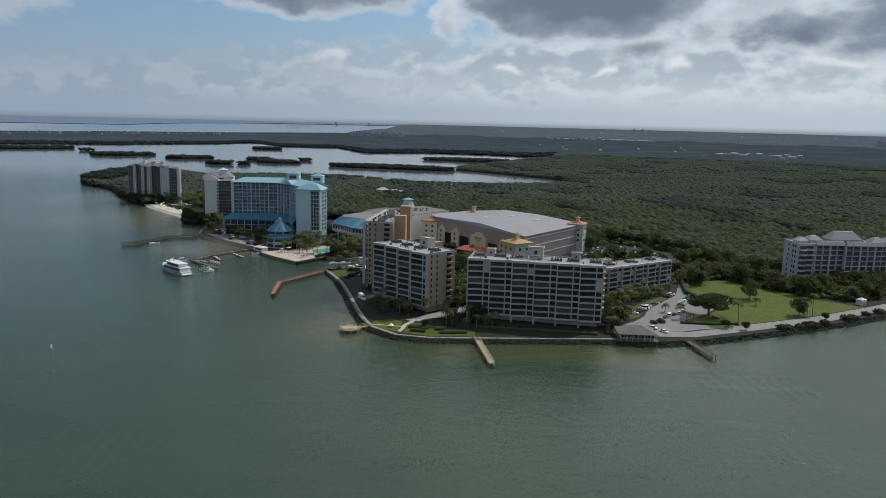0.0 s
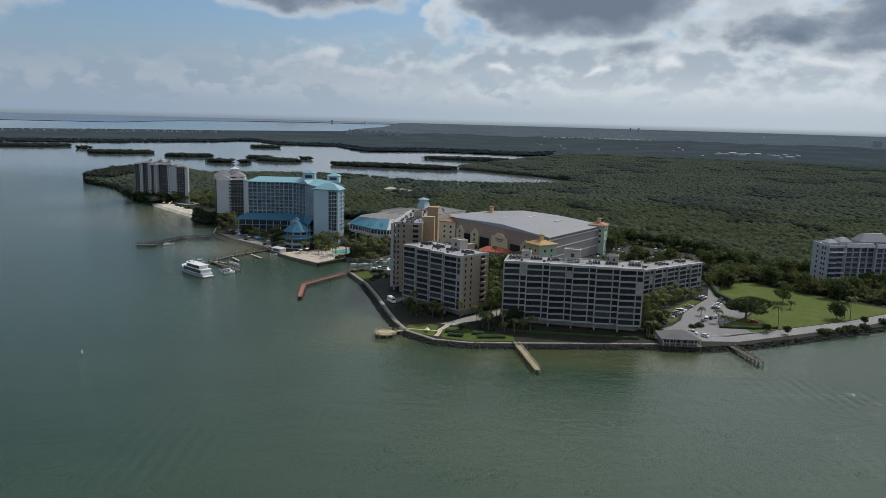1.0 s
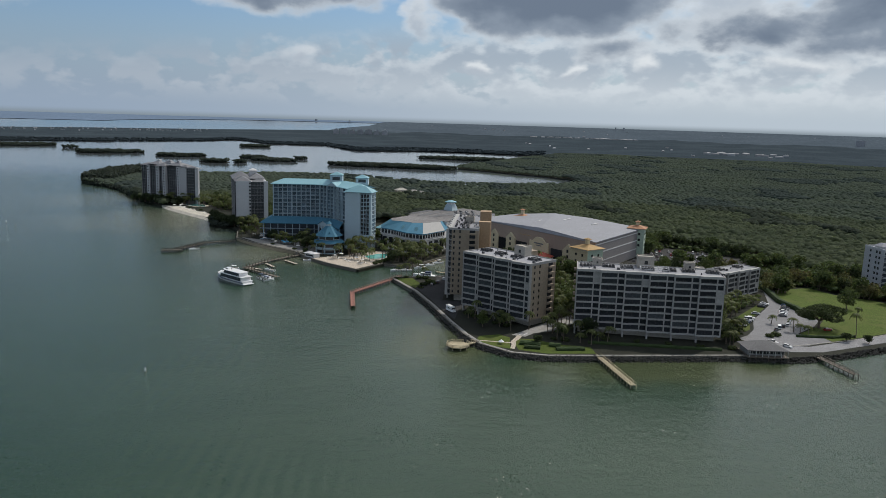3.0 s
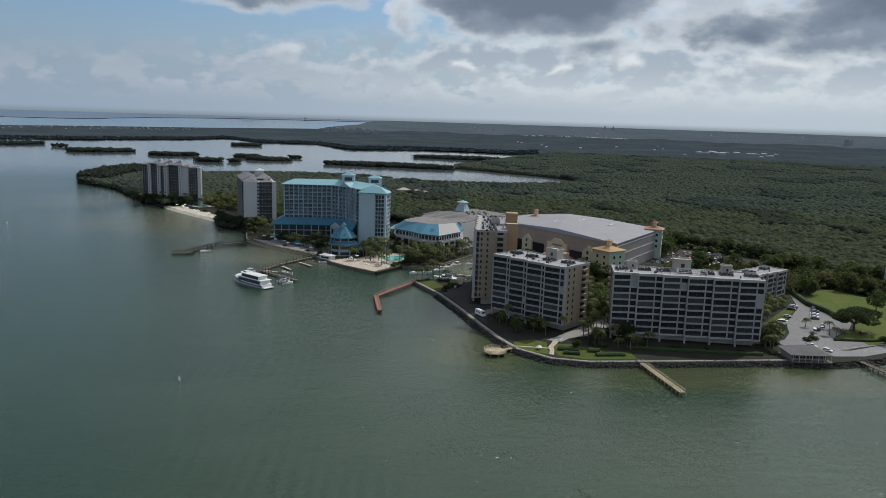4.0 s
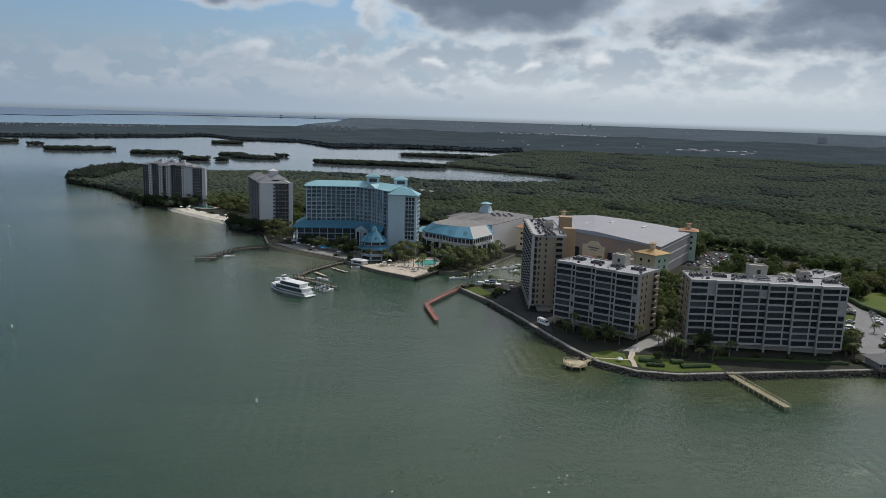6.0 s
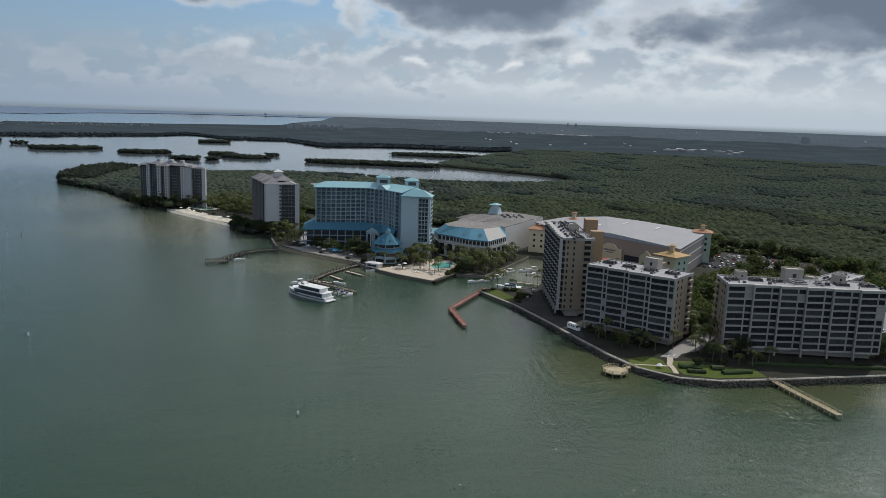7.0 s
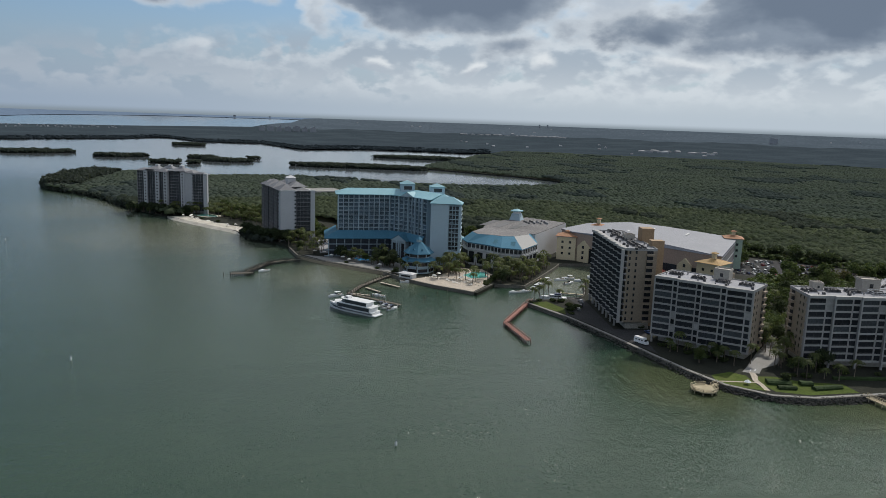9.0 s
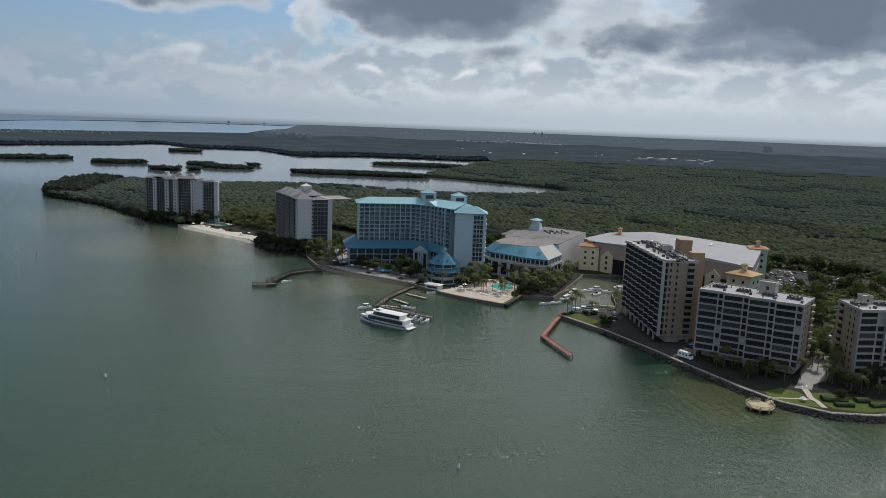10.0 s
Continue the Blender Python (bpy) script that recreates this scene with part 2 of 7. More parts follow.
    gust = k.smooth(k.noise(pos, 0.045, 3.0, 0.6), 0.36, 0.64, 0.55, 1.0)
    steep = k.math("MULTIPLY", k.math("GREATER_THAN", k.math("MULTIPLY", tilt.outputs[2], gust), 0.86), calm)
    k.put(b.inputs["Roughness"], k.math("ADD", 0.07, k.math("MULTIPLY", steep, 0.1)))
    lean = k.combine(k.math("MULTIPLY", k.math("MULTIPLY", k.math("SUBTRACT", tilt.outputs[0], 0.5), 0.72), steep), k.math("MULTIPLY", k.math("MULTIPLY", k.math("SUBTRACT", tilt.outputs[1], 0.5), 0.72), steep), 0.0)
    k.put(b.inputs["Normal"], k.vmath("NORMALIZE", k.vmath("ADD", bn.outputs[0], lean)))
    return m


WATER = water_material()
SOIL = material("soil", (0.029, 0.031, 0.024), 0.95, vary=0.25, scale=0.8, bump=0.05, spec=0.12)
# far ground: the distance haze is put into these blue-grey base colours
FARLAND = material("hazed_far_canopy", (0.040, 0.053, 0.064), 0.95, vary=0.10, scale=0.05, second=(0.056, 0.073, 0.085), spread=0.0, spec=0.0)
FARFIELD = material("hazed_open_country", (0.078, 0.099, 0.121), 0.95, vary=0.12, scale=0.03, second=(0.058, 0.076, 0.094), spread=0.0, spec=0.0)
FARSHORE = material("hazed_shore_land", (0.135, 0.185, 0.26), 0.95, vary=0.06, scale=0.02, spread=0.0, spec=0.0)
# blue-grey distance haze is put into this leaf colour
FARWOOD = material("hazed_far_leaves", (0.044, 0.058, 0.068), 0.9, vary=0.10, scale=0.05, spread=0.2, spec=0.0, leafy=0.4)
# second: darker patches for mixed trees, with cloud shadow put into the colour
CANOPY = material("mangrove_leaves", (0.146, 0.178, 0.114), 0.8, vary=0.12, scale=0.12, second=(0.090, 0.118, 0.084), spread=0.30, spec=0.05, leafy=0.7)
CANOPY_DEEP = material("deep_green_leaves", (0.096, 0.120, 0.094), 0.8, vary=0.12, scale=0.2, spread=0.35, spec=0.05, leafy=0.7)
# inland copies of the leaf colours, paler and bluer: haze put into them
FARCANOPY = material("hazed_inland_leaves", (0.176, 0.214, 0.172), 0.85, vary=0.10, scale=0.05, second=(0.126, 0.157, 0.148), spread=0.18, spec=0.0, leafy=0.7)
FARCANOPY_DEEP = material("hazed_inland_deep_leaves", (0.126, 0.158, 0.150), 0.85, vary=0.08, scale=0.05, spread=0.18, spec=0.0, leafy=0.7)
CANOPY_DARK = material("dark_leaves", (0.052, 0.065, 0.056), 0.8, vary=0.2, scale=0.4, spread=0.4, spec=0.1, leafy=0.4)
CONDO = material("condo_plaster", (0.315, 0.312, 0.306), 0.85, vary=0.06, scale=0.5)
TAN = material("tan_plaster", (0.28, 0.23, 0.175), 0.85, vary=0.07, scale=0.5)
SCREENBAR = material("dark_screen_bar", (0.07, 0.072, 0.075), 0.6, vary=0.1)
STAIRWALL = material("beige_plaster", (0.38, 0.35, 0.31), 0.85, vary=0.06, scale=0.5)
TINTED = material("tinted_balcony_screen", (0.050, 0.058, 0.066), 0.4, vary=0.2, spread=0.6, spec=0.2)
ORANGE = material("ochre_plaster", (0.32, 0.225, 0.14), 0.85, vary=0.08, scale=0.5)
GLASS = material("dark_window_glass", (0.028, 0.031, 0.036), 0.16, vary=0.2, spread=0.6, spec=0.6)
SCREEN = material("dark_screen_and_opening", (0.026, 0.029, 0.034), 0.55, vary=0.2, spread=0.8, spec=0.10)
ROOF = material("roof_membrane", (0.24, 0.245, 0.27), 0.8, vary=0.1, scale=0.5)
UNIT = material("roof_unit_metal", (0.20, 0.20, 0.205), 0.5, vary=0.25, spread=1.3)
ACUNIT = material("dark_air_unit", (0.075, 0.075, 0.08), 0.55, vary=0.25, spread=0.9)
HOTEL = material("hotel_plaster", (0.36, 0.46, 0.52), 0.8, vary=0.04)
BLUEROOF = material("blue_metal_roof", (0.060, 0.170, 0.250), 0.75, spec=0.12, vary=0.08, scale=0.8)
PALEROOF = material("pale_blue_metal_roof", (0.175, 0.345, 0.405), 0.55, spec=0.3, vary=0.06, scale=0.8)
WHITEWALL = material("white_plaster", (0.54, 0.54, 0.55), 0.8, vary=0.05)
GREYROOF = material("grey_metal_roof", (0.205, 0.213, 0.24), 0.7, vary=0.1, scale=0.4)
TOWERROOF = material("tower_roof_metal", (0.155, 0.16, 0.175), 0.7, vary=0.12, scale=0.4)
DARKASPHALT = material("dark_asphalt", (0.050, 0.050, 0.052), 0.95, vary=0.2, scale=0.8, spec=0.12)
BROWNWALL = material("brown_panel_wall", (0.31, 0.24, 0.20), 0.85, vary=0.08)
CREAM = material("cream_plaster", (0.60, 0.52, 0.36), 0.85, vary=0.06)
CLAY = material("clay_tile", (0.34, 0.17, 0.09), 0.8, vary=0.2, scale=2.0, spread=0.3)
OCHRETILE = material("ochre_tile", (0.36, 0.235, 0.10), 0.8, vary=0.2, scale=2.0, spread=0.3)
REDROOF = material("red_roof", (0.42, 0.09, 0.06), 0.7, vary=0.15, scale=2.0)
GRASS = material("lawn_grass", (0.068, 0.098, 0.020), 0.95, vary=0.22, scale=0.8, second=(0.094, 0.104, 0.034), spec=0.12)
BROWNROOF = material("weathered_flat_roof", (0.175, 0.168, 0.168), 0.9, vary=0.28, scale=0.3)
PANEL = material("grey_wall_panel", (0.22, 0.21, 0.215), 0.8, vary=0.08)
DRIVE = material("driveway_paving", (0.25, 0.245, 0.235), 0.9, vary=0.12, scale=0.8, spec=0.12)
BROWNSAND = material("brown_sand", (0.24, 0.205, 0.145), 0.9, vary=0.15, scale=0.6, spec=0.12)
CONCRETE = material("concrete", (0.40, 0.38, 0.34), 0.9, vary=0.12, scale=0.8, bump=0.01)
ASPHALT = material("asphalt", (0.235, 0.235, 0.245), 0.95, vary=0.15, scale=0.8, spec=0.12)
SAND = material("sand", (0.58, 0.545, 0.475), 0.95, vary=0.18, scale=1.6, second=(0.33, 0.30, 0.25), bump=0.1, bump_scale=0.8, spec=0.12)
MINT = material("mint_plaster", (0.40, 0.50, 0.42), 0.85, vary=0.06)
ROCK = material("rock", (0.052, 0.052, 0.049), 0.95, vary=0.2, scale=1.5, spread=0.4, spec=0.12)
WOOD = material("weathered_wood", (0.14, 0.12, 0.098), 0.9, vary=0.25, scale=2.0, spread=0.4)
DARKWOOD = material("dark_wet_wood", (0.06, 0.056, 0.05), 0.9, vary=0.25, scale=2.0, spread=0.4)
REDWOOD = material("red_stained_wood", (0.32, 0.15, 0.12), 0.85, vary=0.2, scale=2.0, spread=0.3)
# darkened concrete: tree shade on the sea wall put into the colour
SHADEWALL = material("shaded_seawall", (0.15, 0.14, 0.12), 0.9, vary=0.25, scale=0.9)
SHINGLE = material("grey_shingle", (0.13, 0.13, 0.135), 0.85, vary=0.2, scale=1.5)
# a little lighter than the near glass: distance haze put into the colour
TOWERGLASS = material("hazed_tower_glass", (0.034, 0.038, 0.044), 0.3, vary=0.2, spread=0.5, spec=0.3)
DECK = material("deck_paving", (0.46, 0.405, 0.34), 0.9, vary=0.18, scale=1.0, spread=0.1, spec=0.12)
HOTELGLASS = material("hotel_window_glass", (0.080, 0.125, 0.165), 0.2, vary=0.15, spread=0.8)
ANNEXGLASS = material("annex_balcony_glass", (0.045, 0.058, 0.078), 0.3, vary=0.15, spread=0.6)
PIERWALL = material("tower_plaster", (0.43, 0.44, 0.46), 0.8, vary=0.06)
TOWEREDGE = material("tower_balcony_edge", (0.25, 0.255, 0.27), 0.7, vary=0.1)
DARKEDGE = material("dark_balcony_edge", (0.17, 0.17, 0.175), 0.7, vary=0.1)
PALEWOOD = material("sun_bleached_wood", (0.40, 0.345, 0.235), 0.9, vary=0.2, scale=2.0, spread=0.3)

# ---- mesh helpers ----


class Mesh:
    """Collects corners and faces of one mesh."""

    def __init__(self):
        self.v, self.f = [], []

    def quad(self, *pts):
        i = len(self.v)
        self.v += [tuple(p) for p in pts]
        self.f.append(tuple(range(i, i + len(pts))))
        return self

    def prism(self, poly, z0, z1, top=None):
        """An upright prism on a counter-clockwise outline; top: another outline above."""
        n, i = len(poly), len(self.v)
        top = top or poly
        self.v += [(x, y, z0) for x, y in poly] + [(x, y, z1) for x, y in top]
        self.f.append(tuple(range(i + n - 1, i - 1, -1)))
        self.f.append(tuple(range(i + n, i + 2 * n)))
        for j in range(n):
            k = (j + 1) % n
            self.f.append((i + j, i + k, i + n + k, i + n + j))
        return self

    def box(self, x0, y0, z0, x1, y1, z1, inset=0.0):
        t = [(x0 + inset, y0 + inset), (x1 - inset, y0 + inset), (x1 - inset, y1 - inset), (x0 + inset, y1 - inset)]
        return self.prism([(x0, y0), (x1, y0), (x1, y1), (x0, y1)], z0, z1, t)

    def hip(self, x0, y0, x1, y1, z0, z1, eave=0.25):
        """A hipped roof with an eave board over the rectangle."""
        self.box(x0, y0, z0 - eave, x1, y1, z0)
        w, d = x1 - x0, y1 - y0
        if w >= d:
            a, b = (x0 + d / 2, (y0 + y1) / 2, z1), (x1 - d / 2, (y0 + y1) / 2, z1)
        else:
            a, b = ((x0 + x1) / 2, y0 + w / 2, z1), ((x0 + x1) / 2, y1 - w / 2, z1)
        p = [(x0, y0, z0 + 0.004), (x1, y0, z0 + 0.004), (x1, y1, z0 + 0.004), (x0, y1, z0 + 0.004)]
        if w >= d:
            self.quad(p[0], p[1], b, a), self.quad(p[1], p[2], b), self.quad(p[2], p[3], a, b), self.quad(p[3], p[0], a)
        else:
            self.quad(p[0], p[1], a), self.quad(p[1], p[2], b, a), self.quad(p[2], p[3], b), self.quad(p[3], p[0], a, b)
        return self

    def ring(self, cx, cy, r, z0, z1, n=8, r1=None, turn=0.0):
        """A round or many-sided prism or cone."""
        r1 = r if r1 is None else r1
        a = [2 * math.pi * (j + turn) / n for j in range(n)]
        return self.prism([(cx + r * math.cos(t), cy + r * math.sin(t)) for t in a], z0, z1, [(cx + r1 * math.cos(t), cy + r1 * math.sin(t)) for t in a])

    def data(self, name, mat, smooth=False):
        me = bpy.data.meshes.new(name)
        me.from_pydata(self.v, [], self.f)
        me.materials.append(mat)
        if smooth:
            me.polygons.foreach_set("use_smooth", [True] * len(me.polygons))
        return me


def thing(name, label, category, m=None, group="", kind=""):
    ob = new(name)
    ob.empty_display_size = 1.0
    if m is not None:
        ob.matrix_world = m
    return tagged(ob, label, category, group, kind)


def part(name, mesh, mat, parent, label="", smooth=False):
    """Links a Mesh as one object under a thing or a part, in its coordinates."""
    ob = new(name, mesh.data(name, mat, smooth))
    ob.parent = parent
    if label:
        tagged(ob, label)
    return ob


def piece(name, data, parent, x=0.0, y=0.0, z=0.0, turn=0.0, label=""):
    """One more object on shared mesh data."""
    ob = new(name, data)
    ob.parent = parent
    ob.matrix_basis = pose(x, y, z, 0, 0, turn)
    if label:
        tagged(ob, label)
    return ob


def at(p, q):
    """The pose of a building whose front runs on the ground from p to q, seen from outside left to right."""
    return pose(p[0], p[1], 0, 0, 0, math.degrees(math.atan2(q[1] - p[1], q[0] - p[0])))


# ---- water and ground ----
HUB = (-100.0, 50.0)          # middle of the camera's way
RISE, RIM, LIFT = 2500.0, 4800.0, 92.0


def far(az_deg, d, up=0.0):
    """A place d metres off in the direction az. Past 2.5 km the ground is drawn in towards the rim and climbs, shaped
    so that the flat country's horizon fits the camera's view.
    """
    a = radians(az_deg)
    z = 0.0
    if d > RISE:
        e = RISE + (RIM - RISE) * (1 - RISE / d)
        z, d = LIFT * (1 - e / d), e
    return (HUB[0] + d * math.sin(a), HUB[1] + d * math.cos(a), z + up)


def shrink(d):
    """How much smaller things are built where the country is drawn in."""
    return 1.0 if d <= RISE else (RISE + (RIM - RISE) * (1 - RISE / d)) / d


def polar(angles, near, out, rows, up=0.0):
    """A sheet of ground between two distances, which may be functions of the direction."""
    m = Mesh()
    for a in angles:
        n, o = near(a), out(a)
        for j in range(rows + 1):
            m.v.append(far(a, n * (o / n) ** (j / rows), up))
    w = rows + 1
    for i in range(len(angles) - 1):
        for j in range(rows):
            m.f.append((i * w + j, i * w + j + 1, (i + 1) * w + j + 1, (i + 1) * w + j))
    return m


def table(*pairs):
    xs, ys = zip(*pairs)
    return lambda a: float(np.interp(a, xs, ys))


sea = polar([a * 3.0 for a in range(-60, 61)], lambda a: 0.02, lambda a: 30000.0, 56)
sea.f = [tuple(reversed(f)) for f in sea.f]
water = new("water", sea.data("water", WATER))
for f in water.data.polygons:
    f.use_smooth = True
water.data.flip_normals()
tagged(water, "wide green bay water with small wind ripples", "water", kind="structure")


def inside(px, py, poly):
    """Which points lie inside an outline."""
    hit = np.zeros(len(px), bool)
    n = len(poly)
    for i in range(n):
        (x0, y0), (x1, y1) = poly[i], poly[(i + 1) % n]
        if y0 != y1:
            c = ((y0 > py) != (y1 > py)) & (px < (x1 - x0) * (py - y0) / (y1 - y0) + x0)
            hit ^= c
    return hit


def slab(name, poly, z0, z1, mat, label, category, kind="structure"):
    """A flat piece of ground with an upright edge, on any outline."""
    bm = bmesh.new()
    vs = [bm.verts.new((x, y, z1)) for x, y in poly]
    f = bm.faces.new(vs)
    if f.calc_area() and f.normal.z == 0:
        f.normal_update()
    if f.normal.z < 0:
        f.normal_flip()
    r = bmesh.ops.extrude_face_region(bm, geom=[f])
    low = [g for g in r["geom"] if isinstance(g, bmesh.types.BMVert)]
    for v in low:
        v.co.z = z0
    bmesh.ops.recalc_face_normals(bm, faces=bm.faces)
    bmesh.ops.triangulate(bm, faces=[g for g in bm.faces if len(g.verts) > 4])
    me = bpy.data.meshes.new(name)
    bm.to_mesh(me)
    bm.free()
    me.materials.append(mat)
    ob = new(name, me)
    return tagged(ob, label, category, kind=kind)


LAND_Z = 1.8
INLET = [(-82, 535), (-64, 530), (-50, 550), (-25, 588), (-18, 600), (11, 600), (15, 566), (-22, 538), (-30, 513), (-36, 501), (-46, 494), (-64, 494), (-72, 492)]
SHORE_W = [(-530, 1310), (-552, 1220), (-545, 1130), (-520, 1075), (-443, 999), (-379, 892), (-330, 828), (-262, 747), (-241, 695), (-224, 690), (-213, 665),
           (-206, 630), (-187, 608), (-164, 586.5), (-149, 573), (-140, 558), (-133, 548), (-98, 512)]
SHORE_S = [(-75, 488), (-61, 455), (-51, 420), (-43, 388), (-37, 367), (-31, 352), (-18, 339), (-2, 335), (22, 336), (89, 340), (107, 338), (129, 343),
           (158, 355), (183, 366), (214, 380), (254, 403), (330, 450), (480, 520), (900, 650), (1600, 800), (2200, 940)]
RIM_E = [tuple(far(a, 2450.0)[:2]) for a in range(68, 11, -4)]
LAGOON = [(314, 2215), (240, 2120), (168, 1900), (90, 1760), (36, 1650), (30, 1585), (110, 1500), (190, 1410), (226, 1345), (228, 1290), (180, 1215), (42, 1185),
          (-80, 1205), (-215, 1310), (-330, 1300), (-400, 1270), (-480, 1330)]
MAINLAND = SHORE_W + INLET + SHORE_S + RIM_E + LAGOON
land = slab("ground", MAINLAND, -1.5, LAND_Z, SOIL, "dark soil of the low wooded mainland", "ground")

# ---- far country ----
north_near = table((-60, 2600), (-34, 2560), (-29, 2560), (-22, 2580), (-15, 2760), (-13, 2950), (-12, 2900), (-10.5, 2600), (-6, 2570), (-3.5, 2230), (1.5, 2330), (6, 2310), (9, 2270), (12, 2400), (75, 2400))
north_far = table((-60, 4300), (-30, 4300), (-14, 4900), (-6, 5600), (-3, 9500), (-1.5, 26000), (75, 26000))
steps = [-60 + 1.0 * i for i in range(136)]
belt = lambda a: north_far(a) - 50 if a < -4 else min(north_far(a) - 50, 5600.0 + 260 * math.sin(a * 0.7) + 160 * math.sin(a * 2.3))
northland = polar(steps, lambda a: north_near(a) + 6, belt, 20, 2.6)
tagged(part("far_country", polar(steps, belt, north_far, 12, 2.6), FARFIELD, None), "open country before the horizon, pale haze put into its colour", "land", kind="structure")
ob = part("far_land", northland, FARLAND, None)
tagged(ob, "flat dark wooded country reaching to the horizon, hazed in its colour", "land", kind="structure")
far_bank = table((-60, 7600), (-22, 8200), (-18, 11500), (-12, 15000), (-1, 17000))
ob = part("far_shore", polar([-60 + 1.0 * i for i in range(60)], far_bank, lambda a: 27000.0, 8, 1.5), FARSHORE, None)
tagged(ob, "low shore beyond the far bay, haze put into its colour", "land", kind="structure")


def blob(cx, cy, rx, ry, turn=0.0, seed=0, n=22):
    """The uneven outline of an islet."""
    r = random.Random(seed)
    ph = [r.uniform(0, 6.28) for _ in range(3)]
    c, s = math.cos(radians(turn)), math.sin(radians(turn))
    pts = []
    for i in range(n):
        a = 2 * math.pi * i / n
        k = 1 + 0.16 * math.sin(2 * a + ph[0]) + 0.1 * math.sin(3 * a + ph[1]) + 0.07 * math.sin(5 * a + ph[2])
        x, y = rx * k * math.cos(a), ry * k * math.sin(a)
        pts.append((cx + x * c - y * s, cy + x * s + y * c))
    return pts


ISLETS = [blob(-1180, 2060, 130, 44, 20, 1), blob(-800, 1850, 72, 34, 10, 2), blob(-958, 2010, 16, 14, 0, 3), blob(-606, 1775, 46, 30, 10, 4), blob(-478, 1600, 34, 22, -10, 5),
          blob(-428, 1605, 14, 16, 0, 6), blob(-436, 1770, 30, 24, -20, 7), blob(-376, 1690, 44, 22, -15, 8), blob(-565, 2390, 44, 40, 0, 9), blob(-329, 1785, 14, 14, 0, 10),
          blob(-105, 1590, 125, 32, -8, 11), blob(70, 1960, 105, 36, -6, 12)]
for poly in ISLETS:
    slab("islet", poly, -1.0, 0.9, SOIL, "low mangrove islet in the lagoon", "islet")

# ---- woods ----
CLEARED = [(-330, 828), (-300, 862), (-200, 830), (-130, 740), (-60, 745), (20, 740), (130, 670), (215, 590), (232, 535), (330, 545), (420, 520), (254, 403), (120, 330), (-60, 330), (-240, 600), (-262, 747)]


def shape_ball(level, seed, squash=0.72):
    """Corners and triangles of one uneven clump of leaves."""
    bm = bmesh.new()
    bmesh.ops.create_icosphere(bm, subdivisions=level, radius=1.0)
    r = random.Random(seed)
    for v in bm.verts:
        v.co *= r.uniform(0.72, 1.22)
        v.co.z = v.co.z * squash
    out = np.array([v.co[:] for v in bm.verts]), np.array([[v.index for v in f.verts] for f in bm.faces])
    bm.free()
    return out


def shape_spray(count, size, seed, squash=0.72):
    """A crown of loose sprays of leaves round a small dense heart."""
    v, f = shape_ball(1, seed, squash)
    r = random.Random(seed)
    v, f = [tuple(p * 0.74) for p in v], [tuple(t) for t in f]
    for _ in range(count):
        d = Vector((r.gauss(0, 1), r.gauss(0, 1), abs(r.gauss(0, 0.9)) - 0.15)).normalized()
        p = Vector((d.x, d.y, d.z * squash)) * r.uniform(0.68, 1.0)
        n = (d + Vector((r.gauss(0, 0.55), r.gauss(0, 0.55), r.gauss(0, 0.55)))).normalized()
        x = n.orthogonal().normalized()
        x.rotate(Matrix.Rotation(r.uniform(0, 6.28), 3, n))
        y = n.cross(x)
        s, t = size * r.uniform(0.7, 1.3), size * r.uniform(0.45, 0.8)
        i = len(v)
        v += [tuple(p - x * s), tuple(p + y * t), tuple(p + x * s), tuple(p - y * t)]
        f += [(i, i + 1, i + 2), (i, i + 2, i + 3)]
    return np.array(v), np.array(f)


def shape_dome(level, count, size, seed):
    """The upper side of a rounded crown with a few loose sprays of leaves on it."""
    v, f = shape_ball(level, seed, 1.0)
    r = random.Random(seed)
    keep = [t for t in f if v[t].mean(0)[2] > -0.25]
    used = sorted({int(i) for t in keep for i in t})
    at_new = {i: j for j, i in enumerate(used)}
    vs, fs = [tuple(v[i] * np.array((0.92, 0.92, 0.72))) for i in used], [tuple(at_new[int(i)] for i in t) for t in keep]
    for _ in range(count):
        d = Vector((r.gauss(0, 1), r.gauss(0, 1), abs(r.gauss(0, 1)) + 0.1)).normalized()
        p, n = Vector((d.x, d.y, d.z * 0.74)) * r.uniform(0.9, 1.08), (d + Vector((r.gauss(0, 0.4), r.gauss(0, 0.4), r.gauss(0, 0.4)))).normalized()
        x = n.orthogonal().normalized()
        x.rotate(Matrix.Rotation(r.uniform(0, 6.28), 3, n))
        y, k = n.cross(x), size * r.uniform(0.6, 1.2)
        i = len(vs)
        vs += [tuple(p - x * k), tuple(p + y * k * 0.7), tuple(p + x * k), tuple(p - y * k * 0.7)]
        fs += [(i, i + 1, i + 2), (i, i + 2, i + 3)]
    return np.array(vs), np.array(fs)


